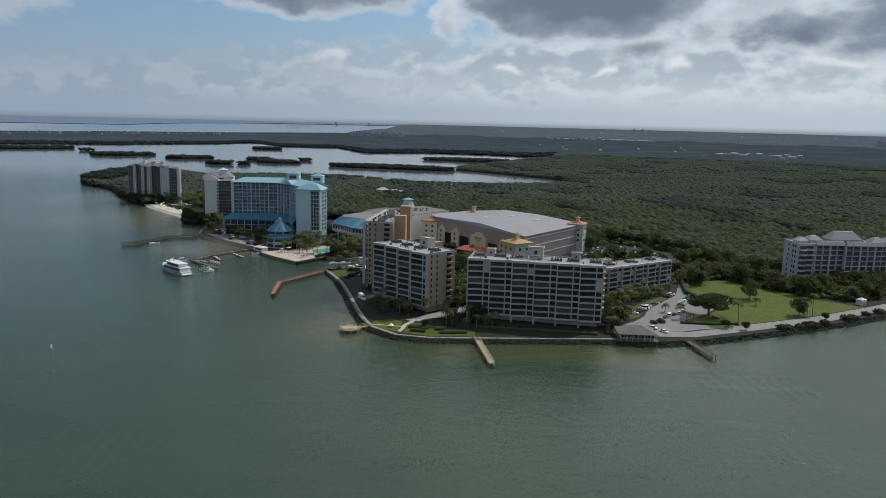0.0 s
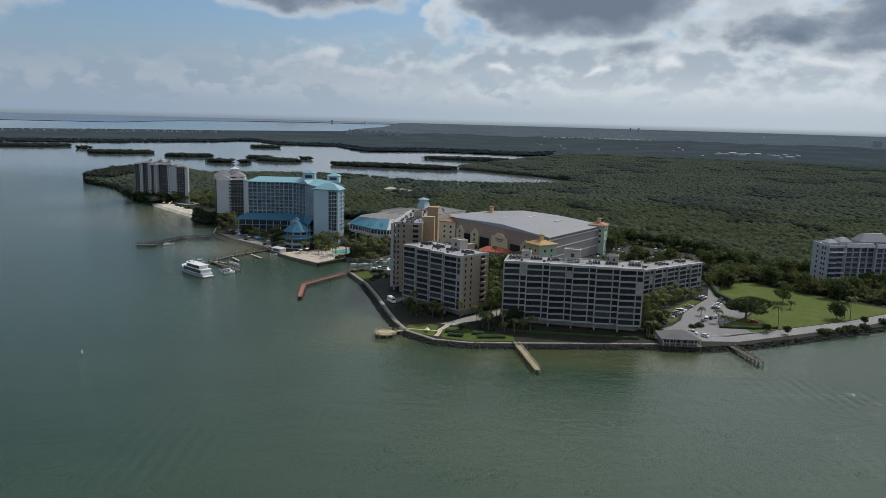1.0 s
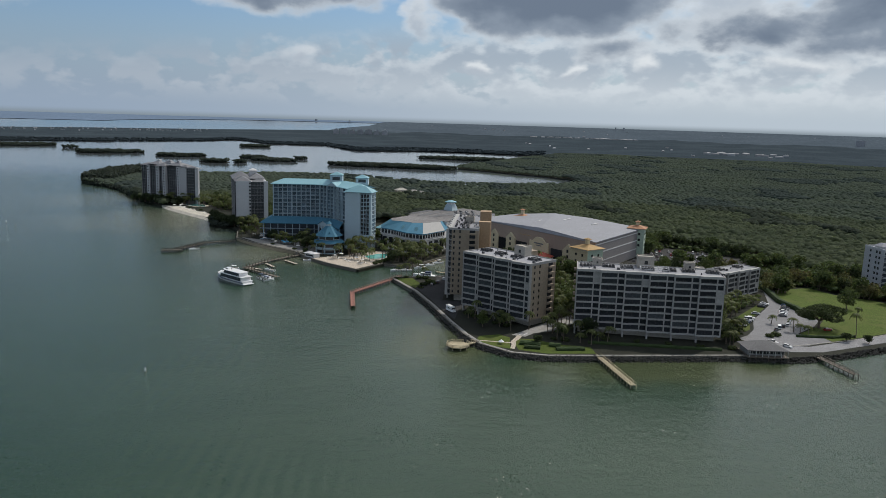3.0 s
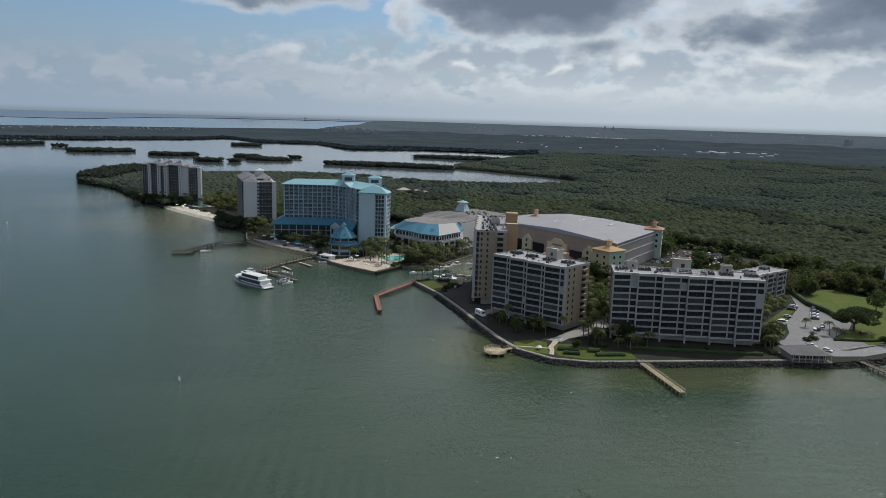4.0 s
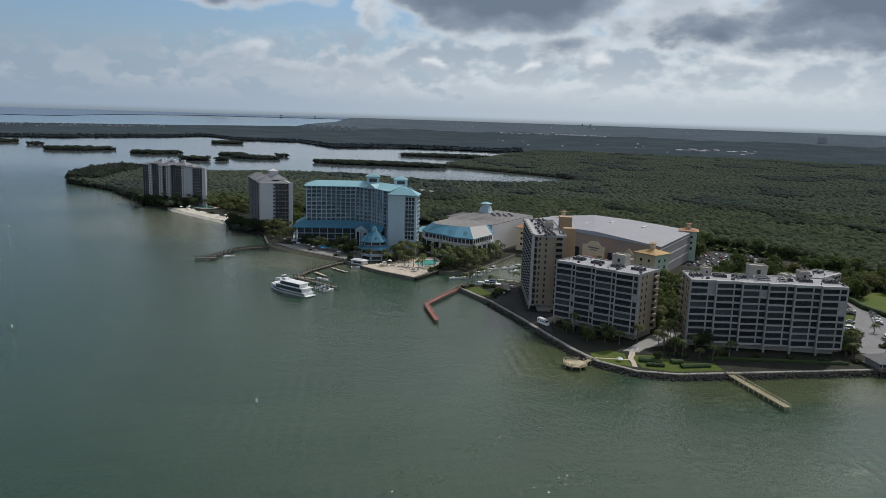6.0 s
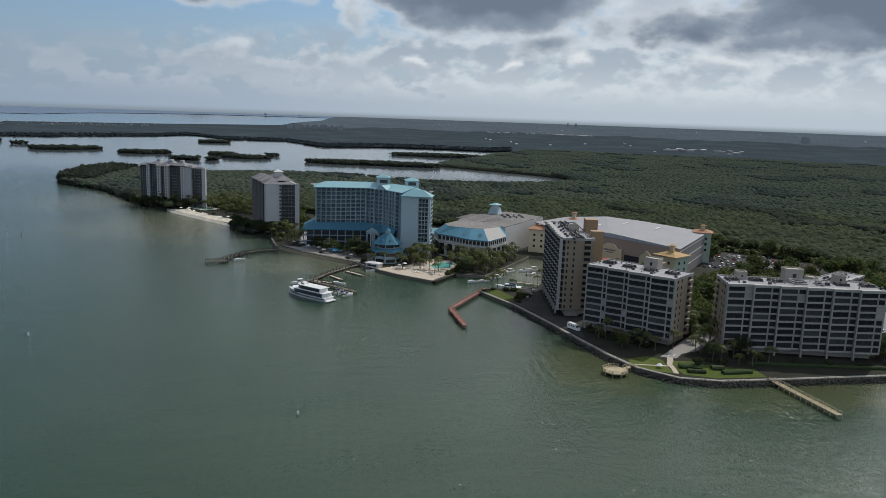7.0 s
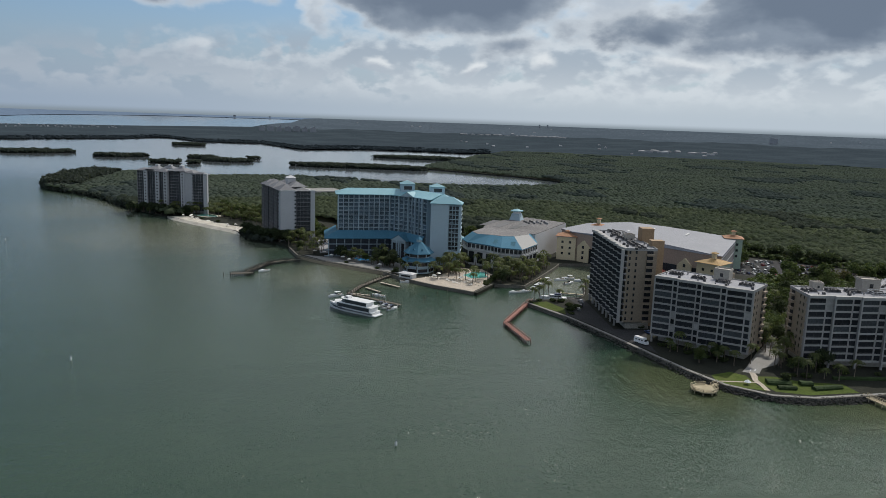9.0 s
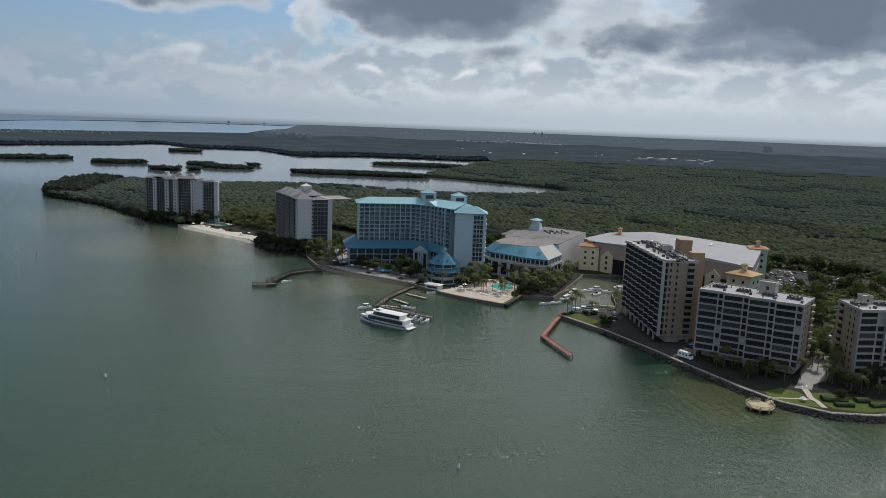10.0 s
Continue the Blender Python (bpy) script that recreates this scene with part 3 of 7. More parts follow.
def woods(name, xyz, radius, level, mat, label, height=1.0, spray=0, size=0.4, dome=0):
    """Very many crowns in one mesh: a crown at each place, each turned and sized by itself."""
    rng = np.random.default_rng(len(xyz) + level)
    vs, fs, base = [], [], 0
    kinds = [shape_dome(dome, spray, size, 40 + i) if dome else shape_spray(spray, size, 40 + i) if spray else shape_ball(level, 40 + i) for i in range(7)]
    pick = rng.integers(0, 7, len(xyz))
    for k, (v, f) in enumerate(kinds):
        sel = np.where(pick == k)[0]
        if not len(sel):
            continue
        a = rng.uniform(0, 6.283, len(sel))
        c, s = np.cos(a)[:, None], np.sin(a)[:, None]
        r = radius[sel][:, None]
        x = (v[:, 0] * c - v[:, 1] * s) * r + xyz[sel, 0:1]
        y = (v[:, 0] * s + v[:, 1] * c) * r + xyz[sel, 1:2]
        z = v[:, 2] * r * height * rng.uniform(0.8, 1.25, (len(sel), 1)) + xyz[sel, 2:3]
        vs.append(np.stack([x, y, z], 2).reshape(-1, 3))
        fs.append((f[None] + (np.arange(len(sel)) * len(v))[:, None, None] + base).reshape(-1, 3))
        base += len(sel) * len(v)
    vs, fs = np.concatenate(vs), np.concatenate(fs)
    me = bpy.data.meshes.new(name)
    me.vertices.add(len(vs))
    me.vertices.foreach_set("co", vs.astype(np.float32).ravel())
    me.loops.add(len(fs) * 3)
    me.loops.foreach_set("vertex_index", fs.astype(np.int32).ravel())
    me.polygons.add(len(fs))
    me.polygons.foreach_set("loop_start", np.arange(0, len(fs) * 3, 3, dtype=np.int32))
    me.update(calc_edges=True)
    if dome:
        me.polygons.foreach_set("use_smooth", np.ones(len(fs), bool))
    me.materials.append(mat)
    return tagged(new(name, me), label, "forest", kind="stuff")


def scatter(x0, x1, y0, y1, gap, seed):
    rng = np.random.default_rng(seed)
    gx, gy = np.meshgrid(np.arange(x0, x1, gap), np.arange(y0, y1, gap))
    n = gx.size
    return gx.ravel() + rng.uniform(-0.5, 0.5, n) * gap, gy.ravel() + rng.uniform(-0.5, 0.5, n) * gap, rng


def seen_side(px, py):
    """The wedge of country that the walk looks over."""
    a = np.degrees(np.arctan2(px - HUB[0], py - HUB[1]))
    return (a > -42) & (a < 47), np.hypot(px - HUB[0], py - HUB[1])


def forest(name, label, px, py, z, radius, mats, kind, height):
    """A wood in two tones: pale mangroves, and clumps of taller dark trees where a slow noise is high."""
    deep = np.array([noise.noise((x * 0.011, y * 0.006, 11.0)) + 0.5 * noise.noise((x * 0.035, y * 0.02, 5.0)) for x, y in zip(px, py)]) > 0.36
    for pick, mat, up, text in ((~deep, mats[0], 0.0, label), (deep, mats[1], 1.6, "clumps of taller dark trees in the mangrove forest")):
        woods(name if mat is mats[0] else "dark_" + name, np.stack([px[pick], py[pick], z[pick] + up], 1), radius[pick] * (1 + 0.12 * up), 1, mat, text, height, *kind)


px, py, rng = scatter(-620, 900, 480, 1100, 4.3, 3)
ok, dist = seen_side(px, py)
keep = ok & inside(px, py, MAINLAND) & ~inside(px, py, CLEARED) & (dist < 930)
px, py = px[keep], py[keep]
low = np.array([noise.noise((x * 0.012, y * 0.012, 0.0)) + 0.7 * noise.noise((x * 0.04, y * 0.04, 3.0)) for x, y in zip(px, py)])
forest("near_woods", "dense green mangrove forest canopy", px, py, 5.6 + 2.3 * low + rng.uniform(-0.5, 0.6, len(px)), 2.6 + 2.6 * rng.uniform(0, 1, len(px)) ** 2.0, (CANOPY, CANOPY_DEEP), (4, 0.22, 2), 0.85)

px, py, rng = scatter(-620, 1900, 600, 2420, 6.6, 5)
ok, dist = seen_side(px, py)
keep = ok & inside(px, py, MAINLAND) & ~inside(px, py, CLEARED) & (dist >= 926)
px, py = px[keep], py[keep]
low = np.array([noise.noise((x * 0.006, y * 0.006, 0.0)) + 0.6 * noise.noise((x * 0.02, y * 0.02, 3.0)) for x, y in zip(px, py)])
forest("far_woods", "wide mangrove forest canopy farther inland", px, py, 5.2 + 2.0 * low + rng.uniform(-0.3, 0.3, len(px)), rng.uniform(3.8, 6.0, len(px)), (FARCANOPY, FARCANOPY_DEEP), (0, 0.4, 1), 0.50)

xs, ys, zs = [], [], []
for i, poly in enumerate(ISLETS):
    p = np.array(poly)
    px, py, rng = scatter(*p[:, 0][[0, 0]] * 0 + (p[:, 0].min(), p[:, 0].max()), p[:, 1].min(), p[:, 1].max(), 5.6, 20 + i)
    k = inside(px, py, poly)
    xs.append(px[k]), ys.append(py[k]), zs.append(3.2 + rng.uniform(-1.2, 2.8, k.sum()))
xyz = np.stack([np.concatenate(xs), np.concatenate(ys), np.concatenate(zs)], 1)
woods("islet_woods", xyz, np.random.default_rng(9).uniform(4.0, 6.2, len(xyz)), 1, CANOPY_DARK, "dark mangroves on the lagoon islets", 0.85, 10, 0.5)

# mangroves hanging over the shores
ex, ey = [], []
rng = np.random.default_rng(33)
for line in (SHORE_W[:6] + [(-348, 852)], [(-256, 736), (-241, 695), (-224, 690)], ISLETS[0], ISLETS[1], ISLETS[3], ISLETS[7], ISLETS[10], ISLETS[11]):
    for (x0, y0), (x1, y1) in zip(line, line[1:]):
        n = max(1, int(math.dist((x0, y0), (x1, y1)) / 2.6))
        u = (np.arange(n) + rng.uniform(0, 1, n)) / n
        ex.append(x0 + (x1 - x0) * u + rng.uniform(-2, 2, n)), ey.append(y0 + (y1 - y0) * u + rng.uniform(-2, 2, n))
ex, ey = np.concatenate(ex), np.concatenate(ey)
woods("shore_mangroves", np.stack([ex, ey, rng.uniform(1.0, 4.6, len(ex)) + 2.5 * (rng.uniform(0, 1, len(ex)) > 0.9)], 1), rng.uniform(2.2, 4.4, len(ex)), 1, CANOPY_DARK, "dark mangroves leaning over the shoreline", 0.9, 8, 0.5)

TIP = [(-530, 1310), (-552, 1220), (-545, 1130), (-520, 1075), (-488, 1090), (-496, 1180), (-490, 1300)]
px, py, rng = scatter(-560, -480, 1070, 1315, 5.0, 35)
k = inside(px, py, TIP)
woods("point_trees", np.stack([px[k], py[k], rng.uniform(5.5, 11.0, k.sum())], 1), rng.uniform(3.0, 5.0, k.sum()), 1, CANOPY_DARK, "taller dark trees on the wooded point", 1.0, 12, 0.45)

pts = []
rng = np.random.default_rng(12)
for i in range(4500):
    a = rng.uniform(-44, 11)
    n, o = north_near(a), min(north_far(a), 16000.0)
    d = n + rng.uniform(0, 1) ** 1.5 * 260.0 
    pts.append((*far(a, d, (3.6 + rng.uniform(-0.8, 1.6)) * shrink(d)), d))
pts = np.array(pts)
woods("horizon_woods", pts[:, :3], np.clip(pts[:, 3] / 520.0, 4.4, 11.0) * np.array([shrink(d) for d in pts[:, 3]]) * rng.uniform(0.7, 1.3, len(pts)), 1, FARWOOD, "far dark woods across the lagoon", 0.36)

# ---- large buildings ----


def condo(name, label, p, q, depth, base, fh, floors, bays, saw=1.0, wide=0.70, wall=TAN, penthouses=(), units=20, seed=1, ends=True, piers=True, slant=False, glass=SCREEN, trim=CONDO, band=0.85):
    """A block of flats: bands of balconies between piers, set on stilts, flat roof with plant."""
    rnd = random.Random(seed)
    e = thing(name, label, "building", at(p, q), kind="")
    w = math.dist(p, q)
    bw, top = w / bays, base + floors * fh
    tilt = math.degrees(math.atan2(saw, bw if slant else bw * wide))
    rear = saw + 1.0
    part("core_wall", Mesh().box(0.05, rear, base, w - 0.05, depth, top), wall, e, "tan plastered walls")
    part("ground_floor", Mesh().box(2, 5, LAND_Z - 0.2, w - 2, depth - 1, base), CONCRETE, e, "shaded open ground floor")
    wb = bw * wide + 0.2            # each wide balcony slants back to the narrow window beside it
    for f in range(floors + 1):
        z = base + f * fh
        out = 0.3 if f == floors else 0.0
        line = []
        for i in range(bays):
            x = i * bw
            line += [(x, -out), (x + bw, saw - out)] if slant else [(x, -out), (x + wb, saw - out), (x + bw, saw - out)]
        m = Mesh().prism(line + [(w, rear + 0.2), (0, rear + 0.2)], z - (0.5 if out else 0.3), z + (0.7 if out else band - 0.3))
        part("roof_cornice" if f == floors else "balcony_band", m, trim, e)
    pier = Mesh().box(-0.3, -0.06, base - 0.3, 0.3, 1.5, top).data("pier", trim)
    post = Mesh().box(-0.4, 0.4, LAND_Z - 0.2, 0.4, 1.4, base).data("stilt", CONDO)
    op = fh - band
    ww, nw = bw * wide - (0.5 if piers else 0.0), bw * (1 - wide) - 0.5
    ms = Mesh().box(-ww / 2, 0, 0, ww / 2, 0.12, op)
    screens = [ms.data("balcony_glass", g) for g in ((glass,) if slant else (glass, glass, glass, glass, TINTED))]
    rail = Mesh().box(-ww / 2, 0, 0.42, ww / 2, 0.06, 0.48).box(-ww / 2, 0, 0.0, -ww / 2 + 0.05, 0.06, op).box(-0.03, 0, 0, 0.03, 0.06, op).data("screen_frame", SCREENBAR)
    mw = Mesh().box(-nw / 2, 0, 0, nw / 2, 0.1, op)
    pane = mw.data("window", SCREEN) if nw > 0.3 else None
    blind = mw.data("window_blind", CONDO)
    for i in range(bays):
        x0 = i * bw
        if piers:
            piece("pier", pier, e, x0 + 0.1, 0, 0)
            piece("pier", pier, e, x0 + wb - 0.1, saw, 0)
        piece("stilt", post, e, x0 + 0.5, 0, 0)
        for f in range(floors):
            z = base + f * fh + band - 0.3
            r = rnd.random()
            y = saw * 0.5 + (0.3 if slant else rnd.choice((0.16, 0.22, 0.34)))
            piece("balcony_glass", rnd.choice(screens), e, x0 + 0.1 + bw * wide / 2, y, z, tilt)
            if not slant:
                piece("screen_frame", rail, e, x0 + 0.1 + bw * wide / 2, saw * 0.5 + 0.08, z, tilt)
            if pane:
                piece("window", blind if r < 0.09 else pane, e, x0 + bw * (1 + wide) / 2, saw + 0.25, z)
    piece("pier", pier, e, w - 0.1, 0 if slant else saw, 0)
    part("back_band", Mesh().box(0, depth, base, w, depth + 0.4, base + 0.6), CONDO, e)
    roof = part("roof", Mesh().box(0.3, 2.1, top, w - 0.3, depth - 0.3, top + 0.25), ROOF, e, "pale flat roof")
    mp = Mesh()
    for x0, x1, y0, y1 in ((0, w, depth - 0.3, depth), (-0.1, 0.25, 2.1, depth), (w - 0.25, w + 0.1, 2.1, depth)):
        mp.box(x0, y0, top - 0.5, x1, y1, top + 0.75)
    part("parapet", mp, trim, e)
    for x, y, sx, sy, h in penthouses:
        house = part("stair_house", Mesh().box(x, y, top + 0.2, x + sx, y + sy, top + h), STAIRWALL, roof, "beige plastered stair house")
        part("house_cornice", Mesh().box(x - 0.25, y - 0.25, top + h, x + sx + 0.25, y + sy + 0.25, top + h + 0.3), STAIRWALL, house)
        mc = Mesh()
        for q in ((x, y, x + sx, y + 0.25), (x, y + sy - 0.25, x + sx, y + sy), (x, y + 0.25, x + 0.25, y + sy - 0.25), (x + sx - 0.25, y + 0.25, x + sx, y + sy - 0.25)):
            mc.box(q[0], q[1], top + h + 0.3, q[2], q[3], top + h + 0.85)
        part("house_parapet", mc, STAIRWALL, house)
        part("house_window", Mesh().box(x + sx * 0.42, y - 0.05, top + h * 0.4, x + sx * 0.62, y + 0.1, top + h * 0.75), GLASS, house)
    unit = Mesh().box(-0.6, -0.6, 0, 0.6, 0.6, 1.0, 0.06).ring(0, 0, 0.46, 1.004, 1.12, 8).data("air_conditioner", ACUNIT)
    rail = Mesh().box(-3.1, -0.85, 0.0, 3.1, -0.65, 0.25).box(-3.1, 0.65, 0.0, 3.1, 0.85, 0.25).box(-3.1, -0.9, 0.254, -2.9, 0.9, 0.4).box(2.9, -0.9, 0.254, 3.1, 0.9, 0.4).data("unit_frame", UNIT)
    bunch = max(3, units // 4)
    for i in range(bunch):
        x, y = (i + 0.5) * w / bunch + rnd.uniform(-0.8, 0.8), depth * rnd.uniform(0.40, 0.55)
        for j in range(2):
            piece("unit_frame", rail, roof, x, y + j * 2.6, top + 0.25, 0)
            for k in range(4):
                piece("air_conditioner", unit, roof, x + (k - 1.5) * 1.5 + rnd.uniform(-0.1, 0.1), y + j * 2.6 + rnd.uniform(-0.2, 0.2), top + 0.5, rnd.choice((0, 6, -5)))
        if rnd.random() < 0.7:
            piece("air_conditioner", unit, roof, x + rnd.uniform(3.4, 4.6), 4.0 + rnd.uniform(0, 3), top + 0.25, 10)
    vents = Mesh().ring(0, 0, 0.28, 0, 0.9, 8).ring(0, 0, 0.42, 0.904, 1.1, 8).data("roof_vent", UNIT)
    for i in range(units // 2):
        piece("roof_vent", vents, roof, rnd.uniform(1, w - 1), rnd.uniform(3.2, depth - 1.5), top + 0.25)
    if ends:
        slit = Mesh().box(-0.45, -0.06, 0, 0.45, 0.1, 1.5).data("side_window", GLASS)
        tray = Mesh().box(-1.9, -1.3, 0, 1.9, 0, 1.05).data("side_balcony", wall)
        # a flat dark sheet stands for the shade inside each side opening
        hole = Mesh().box(-1.6, -0.08, 0, 1.6, 0.1, 1.9).data("side_opening", SCREEN)
        for f in range(floors):
            z = base + f * fh
            for x, turn in ((0.05, -90), (w - 0.05, 90)):
                for y in (depth * 0.24, depth * 0.42):
                    piece("side_window", slit, e, x, y, z + 1.0, turn)
                piece("side_balcony", tray, e, x, depth * 0.8, z + 0.1, turn)
                piece("side_opening", hole, e, x, depth * 0.8, z + 1.15, turn)
    return e, w, top


GROUP = "balconied apartment blocks on the point"
a_house, a_w, a_top = condo("apartment_block", "long white apartment block with dark balconies, flat roof", (16.5, 371), (83, 356.5), 20, 5.2, 3.12, 9, 6, saw=1.2, wide=0.70,
                            penthouses=((7.5, 14, 4.4, 4.5, 3.0), (29, 14.5, 8, 6, 5.2), (51.5, 15, 4.6, 4.5, 3.4)), units=28, seed=1)
mf = Mesh()
for x in (30.0, 34.4, 38.8, 43.2):
    for y in (6.0, 11.5):
        mf.box(x - 0.09, y - 0.09, a_top + 0.25, x + 0.09, y + 0.09, a_top + 2.0)
for z in (1.2, 2.0):
    mf.box(29.9, 5.92, a_top + z, 43.3, 6.08, a_top + z + 0.16).box(29.9, 11.42, a_top + z, 43.3, 11.58, a_top + z + 0.16)
    mf.box(29.92, 6.08, a_top + z, 30.08, 11.42, a_top + z + 0.16).box(43.12, 6.08, a_top + z, 43.28, 11.42, a_top + z + 0.16)
part("roof_frame", mf, WHITEWALL, a_house, "white pipe frame round the roof plant")
b_house, b_w, b_top = condo("apartment_block", "white and tan apartment block with dark balconies", (-35.5, 411.3), (-6, 378), 22, 5.4, 3.12, 9, 4, saw=1.4, wide=0.74,
                            penthouses=((22, 15.5, 7, 5.5, 4.8),), units=18, seed=2)
c_house, c_w, c_top = condo("apartment_tower", "tall tan apartment block with saw-tooth white balconies", (-36, 493), (-43.8, 432.5), 18, 5.6, 3.1, 12, 8, saw=2.0, slant=True, band=0.6, piers=False, wide=0.98,
                            penthouses=((30, 9, 5, 5, 3.0),), units=36, seed=3)
part("lift_tower", Mesh().box(29, 17.5, LAND_Z, 36, 24, c_top + 7.2), ORANGE, c_house, "ochre plastered lift tower")
part("stair_tower", Mesh().box(48, 17.5, LAND_Z, 53, 24, c_top + 3.4), ORANGE, c_house, "ochre plastered stair tower")
part("lift_tower", Mesh().box(24, 21.5, LAND_Z, 28, 27.5, b_top + 2.4), TAN, b_house)
d_house, d_w, d_top = condo("apartment_wing", "low five-storey apartment wing with a pale flat roof", (84, 415), (149, 458), 15, 4.6, 2.85, 5, 7, saw=0.9,
                            penthouses=((26, 8, 6, 5, 3.2), (9, 8, 5, 4, 3.2)), units=16, seed=4)
W_TOP = 28.15
w_house = thing("hotel_annex", "white seven-storey hotel with blue-grey balconies and grey mansard roofs", "building", at((238, 477), (318, 481)))


def put(name, data, parent, m, label=""):
    """One more object on shared mesh data at a pose in its parent's coordinates."""
    ob = new(name, data)
    ob.parent = parent
    ob.matrix_basis = m
    if label:
        tagged(ob, label)
    return ob


def moved(pts, base):
    return [(x - base[0], y - base[1]) for x, y in pts]


def grid_facade(e, p, q, z0, fh, floors, bays, wall, glass, deep=1.3):
    """Rows of recessed balconies between white dividers, set before a wall along p to q."""
    m = at(p, q)
    w = math.dist(p, q) / bays
    mb = Mesh().box(-w / 2, 0, -0.12, w / 2, deep, 0.14).box(-w / 2, 0, 0.14, -w / 2 + 0.22, deep, fh - 0.1)
    mb.box(-w / 2, 0.02, 1.0, w / 2, 0.1, 1.12)
    for i in range(1, 5):
        mb.box(-w / 2 + i * w / 5 - 0.03, 0.03, 0.14, -w / 2 + i * w / 5 + 0.03, 0.09, 1.0)
    balcony = mb.data("balcony", wall)
    window = Mesh().box(-w / 2 + 0.4, deep - 0.1, 0.15, w / 2 - 0.25, deep + 0.02, fh - 0.3).data("window", glass)
    post = Mesh().box(-0.3, -0.2, z0 - 0.2, 0.3, deep, z0 + floors * fh + 0.2).data("pilaster", wall)
    for i in range(bays):
        for f in range(floors):
            mm = m @ pose((i + 0.5) * w, 0, z0 + f * fh)
            put("balcony", balcony, e, mm)
            put("window", window, e, mm)
    for i in range(0, bays + 1, 2):
        put("pilaster", post, e, m @ pose(i * w, 0, 0))


def sweep_roof(m, front, ridge, back, z_eave, z_ridge):
    """A long roof over a bent building: front and back eaves and the ridge between."""
    n = len(front)
    f = [(x, y, z_eave) for x, y in front]
    r = [(x, y, z_ridge) for x, y in ridge]
    b = [(x, y, z_eave) for x, y in back]
    for i in range(n - 1):
        m.quad(f[i], f[i + 1], r[i + 1], r[i])
        m.quad(r[i], r[i + 1], b[i + 1], b[i])
        m.quad((*front[i], z_eave - 0.5), (*front[i + 1], z_eave - 0.5), f[i + 1], f[i])
    m.quad(b[0], f[0], r[0]), m.quad(f[-1], b[-1], r[-1])
    m.quad(*[(x, y, z_eave - 0.5) for x, y in back + front[::-1]])
    return m


def cupola(parent, x, y, half, z0, z1, roof_mat, wall):
    """A square lantern with a four-sided roof, on a roof."""
    c = part("cupola", Mesh().box(x - half, y - half, z0, x + half, y + half, z1 - half * 0.55), wall, parent)
    part("cupola_roof", Mesh().hip(x - half - 0.5, y - half - 0.5, x + half + 0.5, y + half + 0.5, z1 - half * 0.55 + 0.25, z1), roof_mat, c)
    part("cupola_louvre", Mesh().box(x - half * 0.6, y - half - 0.05, z0 + (z1 - z0) * 0.25, x + half * 0.6, y - half, z0 + (z1 - z0) * 0.55), GLASS, c)
    return c


# the white annex by the lawn
part("core_wall", Mesh().box(0, 3.2, LAND_Z - 0.2, 80, 21, W_TOP).box(0, 1.5, LAND_Z - 0.2, 5, 3.2, W_TOP), PIERWALL, w_house, "white plastered walls")
part("roof_terrace", Mesh().box(0.4, 3.6, W_TOP, 79.6, 20.6, W_TOP + 0.2), ROOF, w_house)
wp = Mesh().box(0, 1.5, W_TOP, 0.35, 21, W_TOP + 1.0).box(0.35, 20.65, W_TOP, 80, 21, W_TOP + 1.0).box(79.65, 3.2, W_TOP, 80, 20.65, W_TOP + 1.0).box(0.35, 1.5, W_TOP, 11, 1.85, W_TOP + 1.0)
part("parapet", wp, PIERWALL, w_house)
side_pane = Mesh().box(-0.7, -0.08, 0, 0.7, 0.05, 1.6).data("side_window", GLASS)
corner = Mesh().prism([(-2.6, 1.6), (-2.2, -0.4), (0, -1.2), (2.2, -0.4), (2.6, 1.6)], -0.15, 0.12).prism([(-2.6, 1.6), (-2.2, -0.4), (0, -1.2), (2.2, -0.4), (2.1, -0.3), (0, -1.08), (-2.1, -0.3), (-2.5, 1.6)], 0.65, 1.0).data("corner_balcony", PIERWALL)
corner_pane = Mesh().box(-2.4, 0, 0.15, 2.4, 0.12, 2.7).data("balcony_door", ANNEXGLASS)
for f in range(7):
    z = 4.0 + f * 3.45
    for y in (6.0, 9.0, 15.0):
        put("side_window", side_pane, w_house, pose(0, y, z + 1.0, 0, 0, -90))
    put("balcony_door", corner_pane, w_house, pose(2.6, 1.4, z))
    put("corner_balcony", corner, w_house, pose(2.6, 0.0, z))
    put("balcony_door", corner_pane, w_house, pose(8.0, 3.1, z))
    put("corner_balcony", corner, w_house, pose(8.6, 1.2, z))
for x0, x1, y, n in ((11.5, 31, 1.6, 4), (31, 56, 0.0, 5), (56, 80, 1.6, 5)):
    grid_facade(w_house, (x0, y), (x1, y), 4.0 + 3.45, 3.45, 6, n, PIERWALL, ANNEXGLASS)
    part("bay_wall", Mesh().box(x0, y + 1.3, LAND_Z - 0.2, x1, 3.2, W_TOP), PIERWALL, w_house)
    part("ground_glass", Mesh().box(x0 + 0.5, y + 1.1, LAND_Z, x1 - 0.5, y + 1.28, 7.0), ANNEXGLASS, w_house)
    for k in range(n + 1):
        part("column", Mesh().box(x0 + (x1 - x0) * k / n - 0.35, y - 0.2, LAND_Z - 0.2, x0 + (x1 - x0) * k / n + 0.35, y + 0.5, 7.4), PIERWALL, w_house)
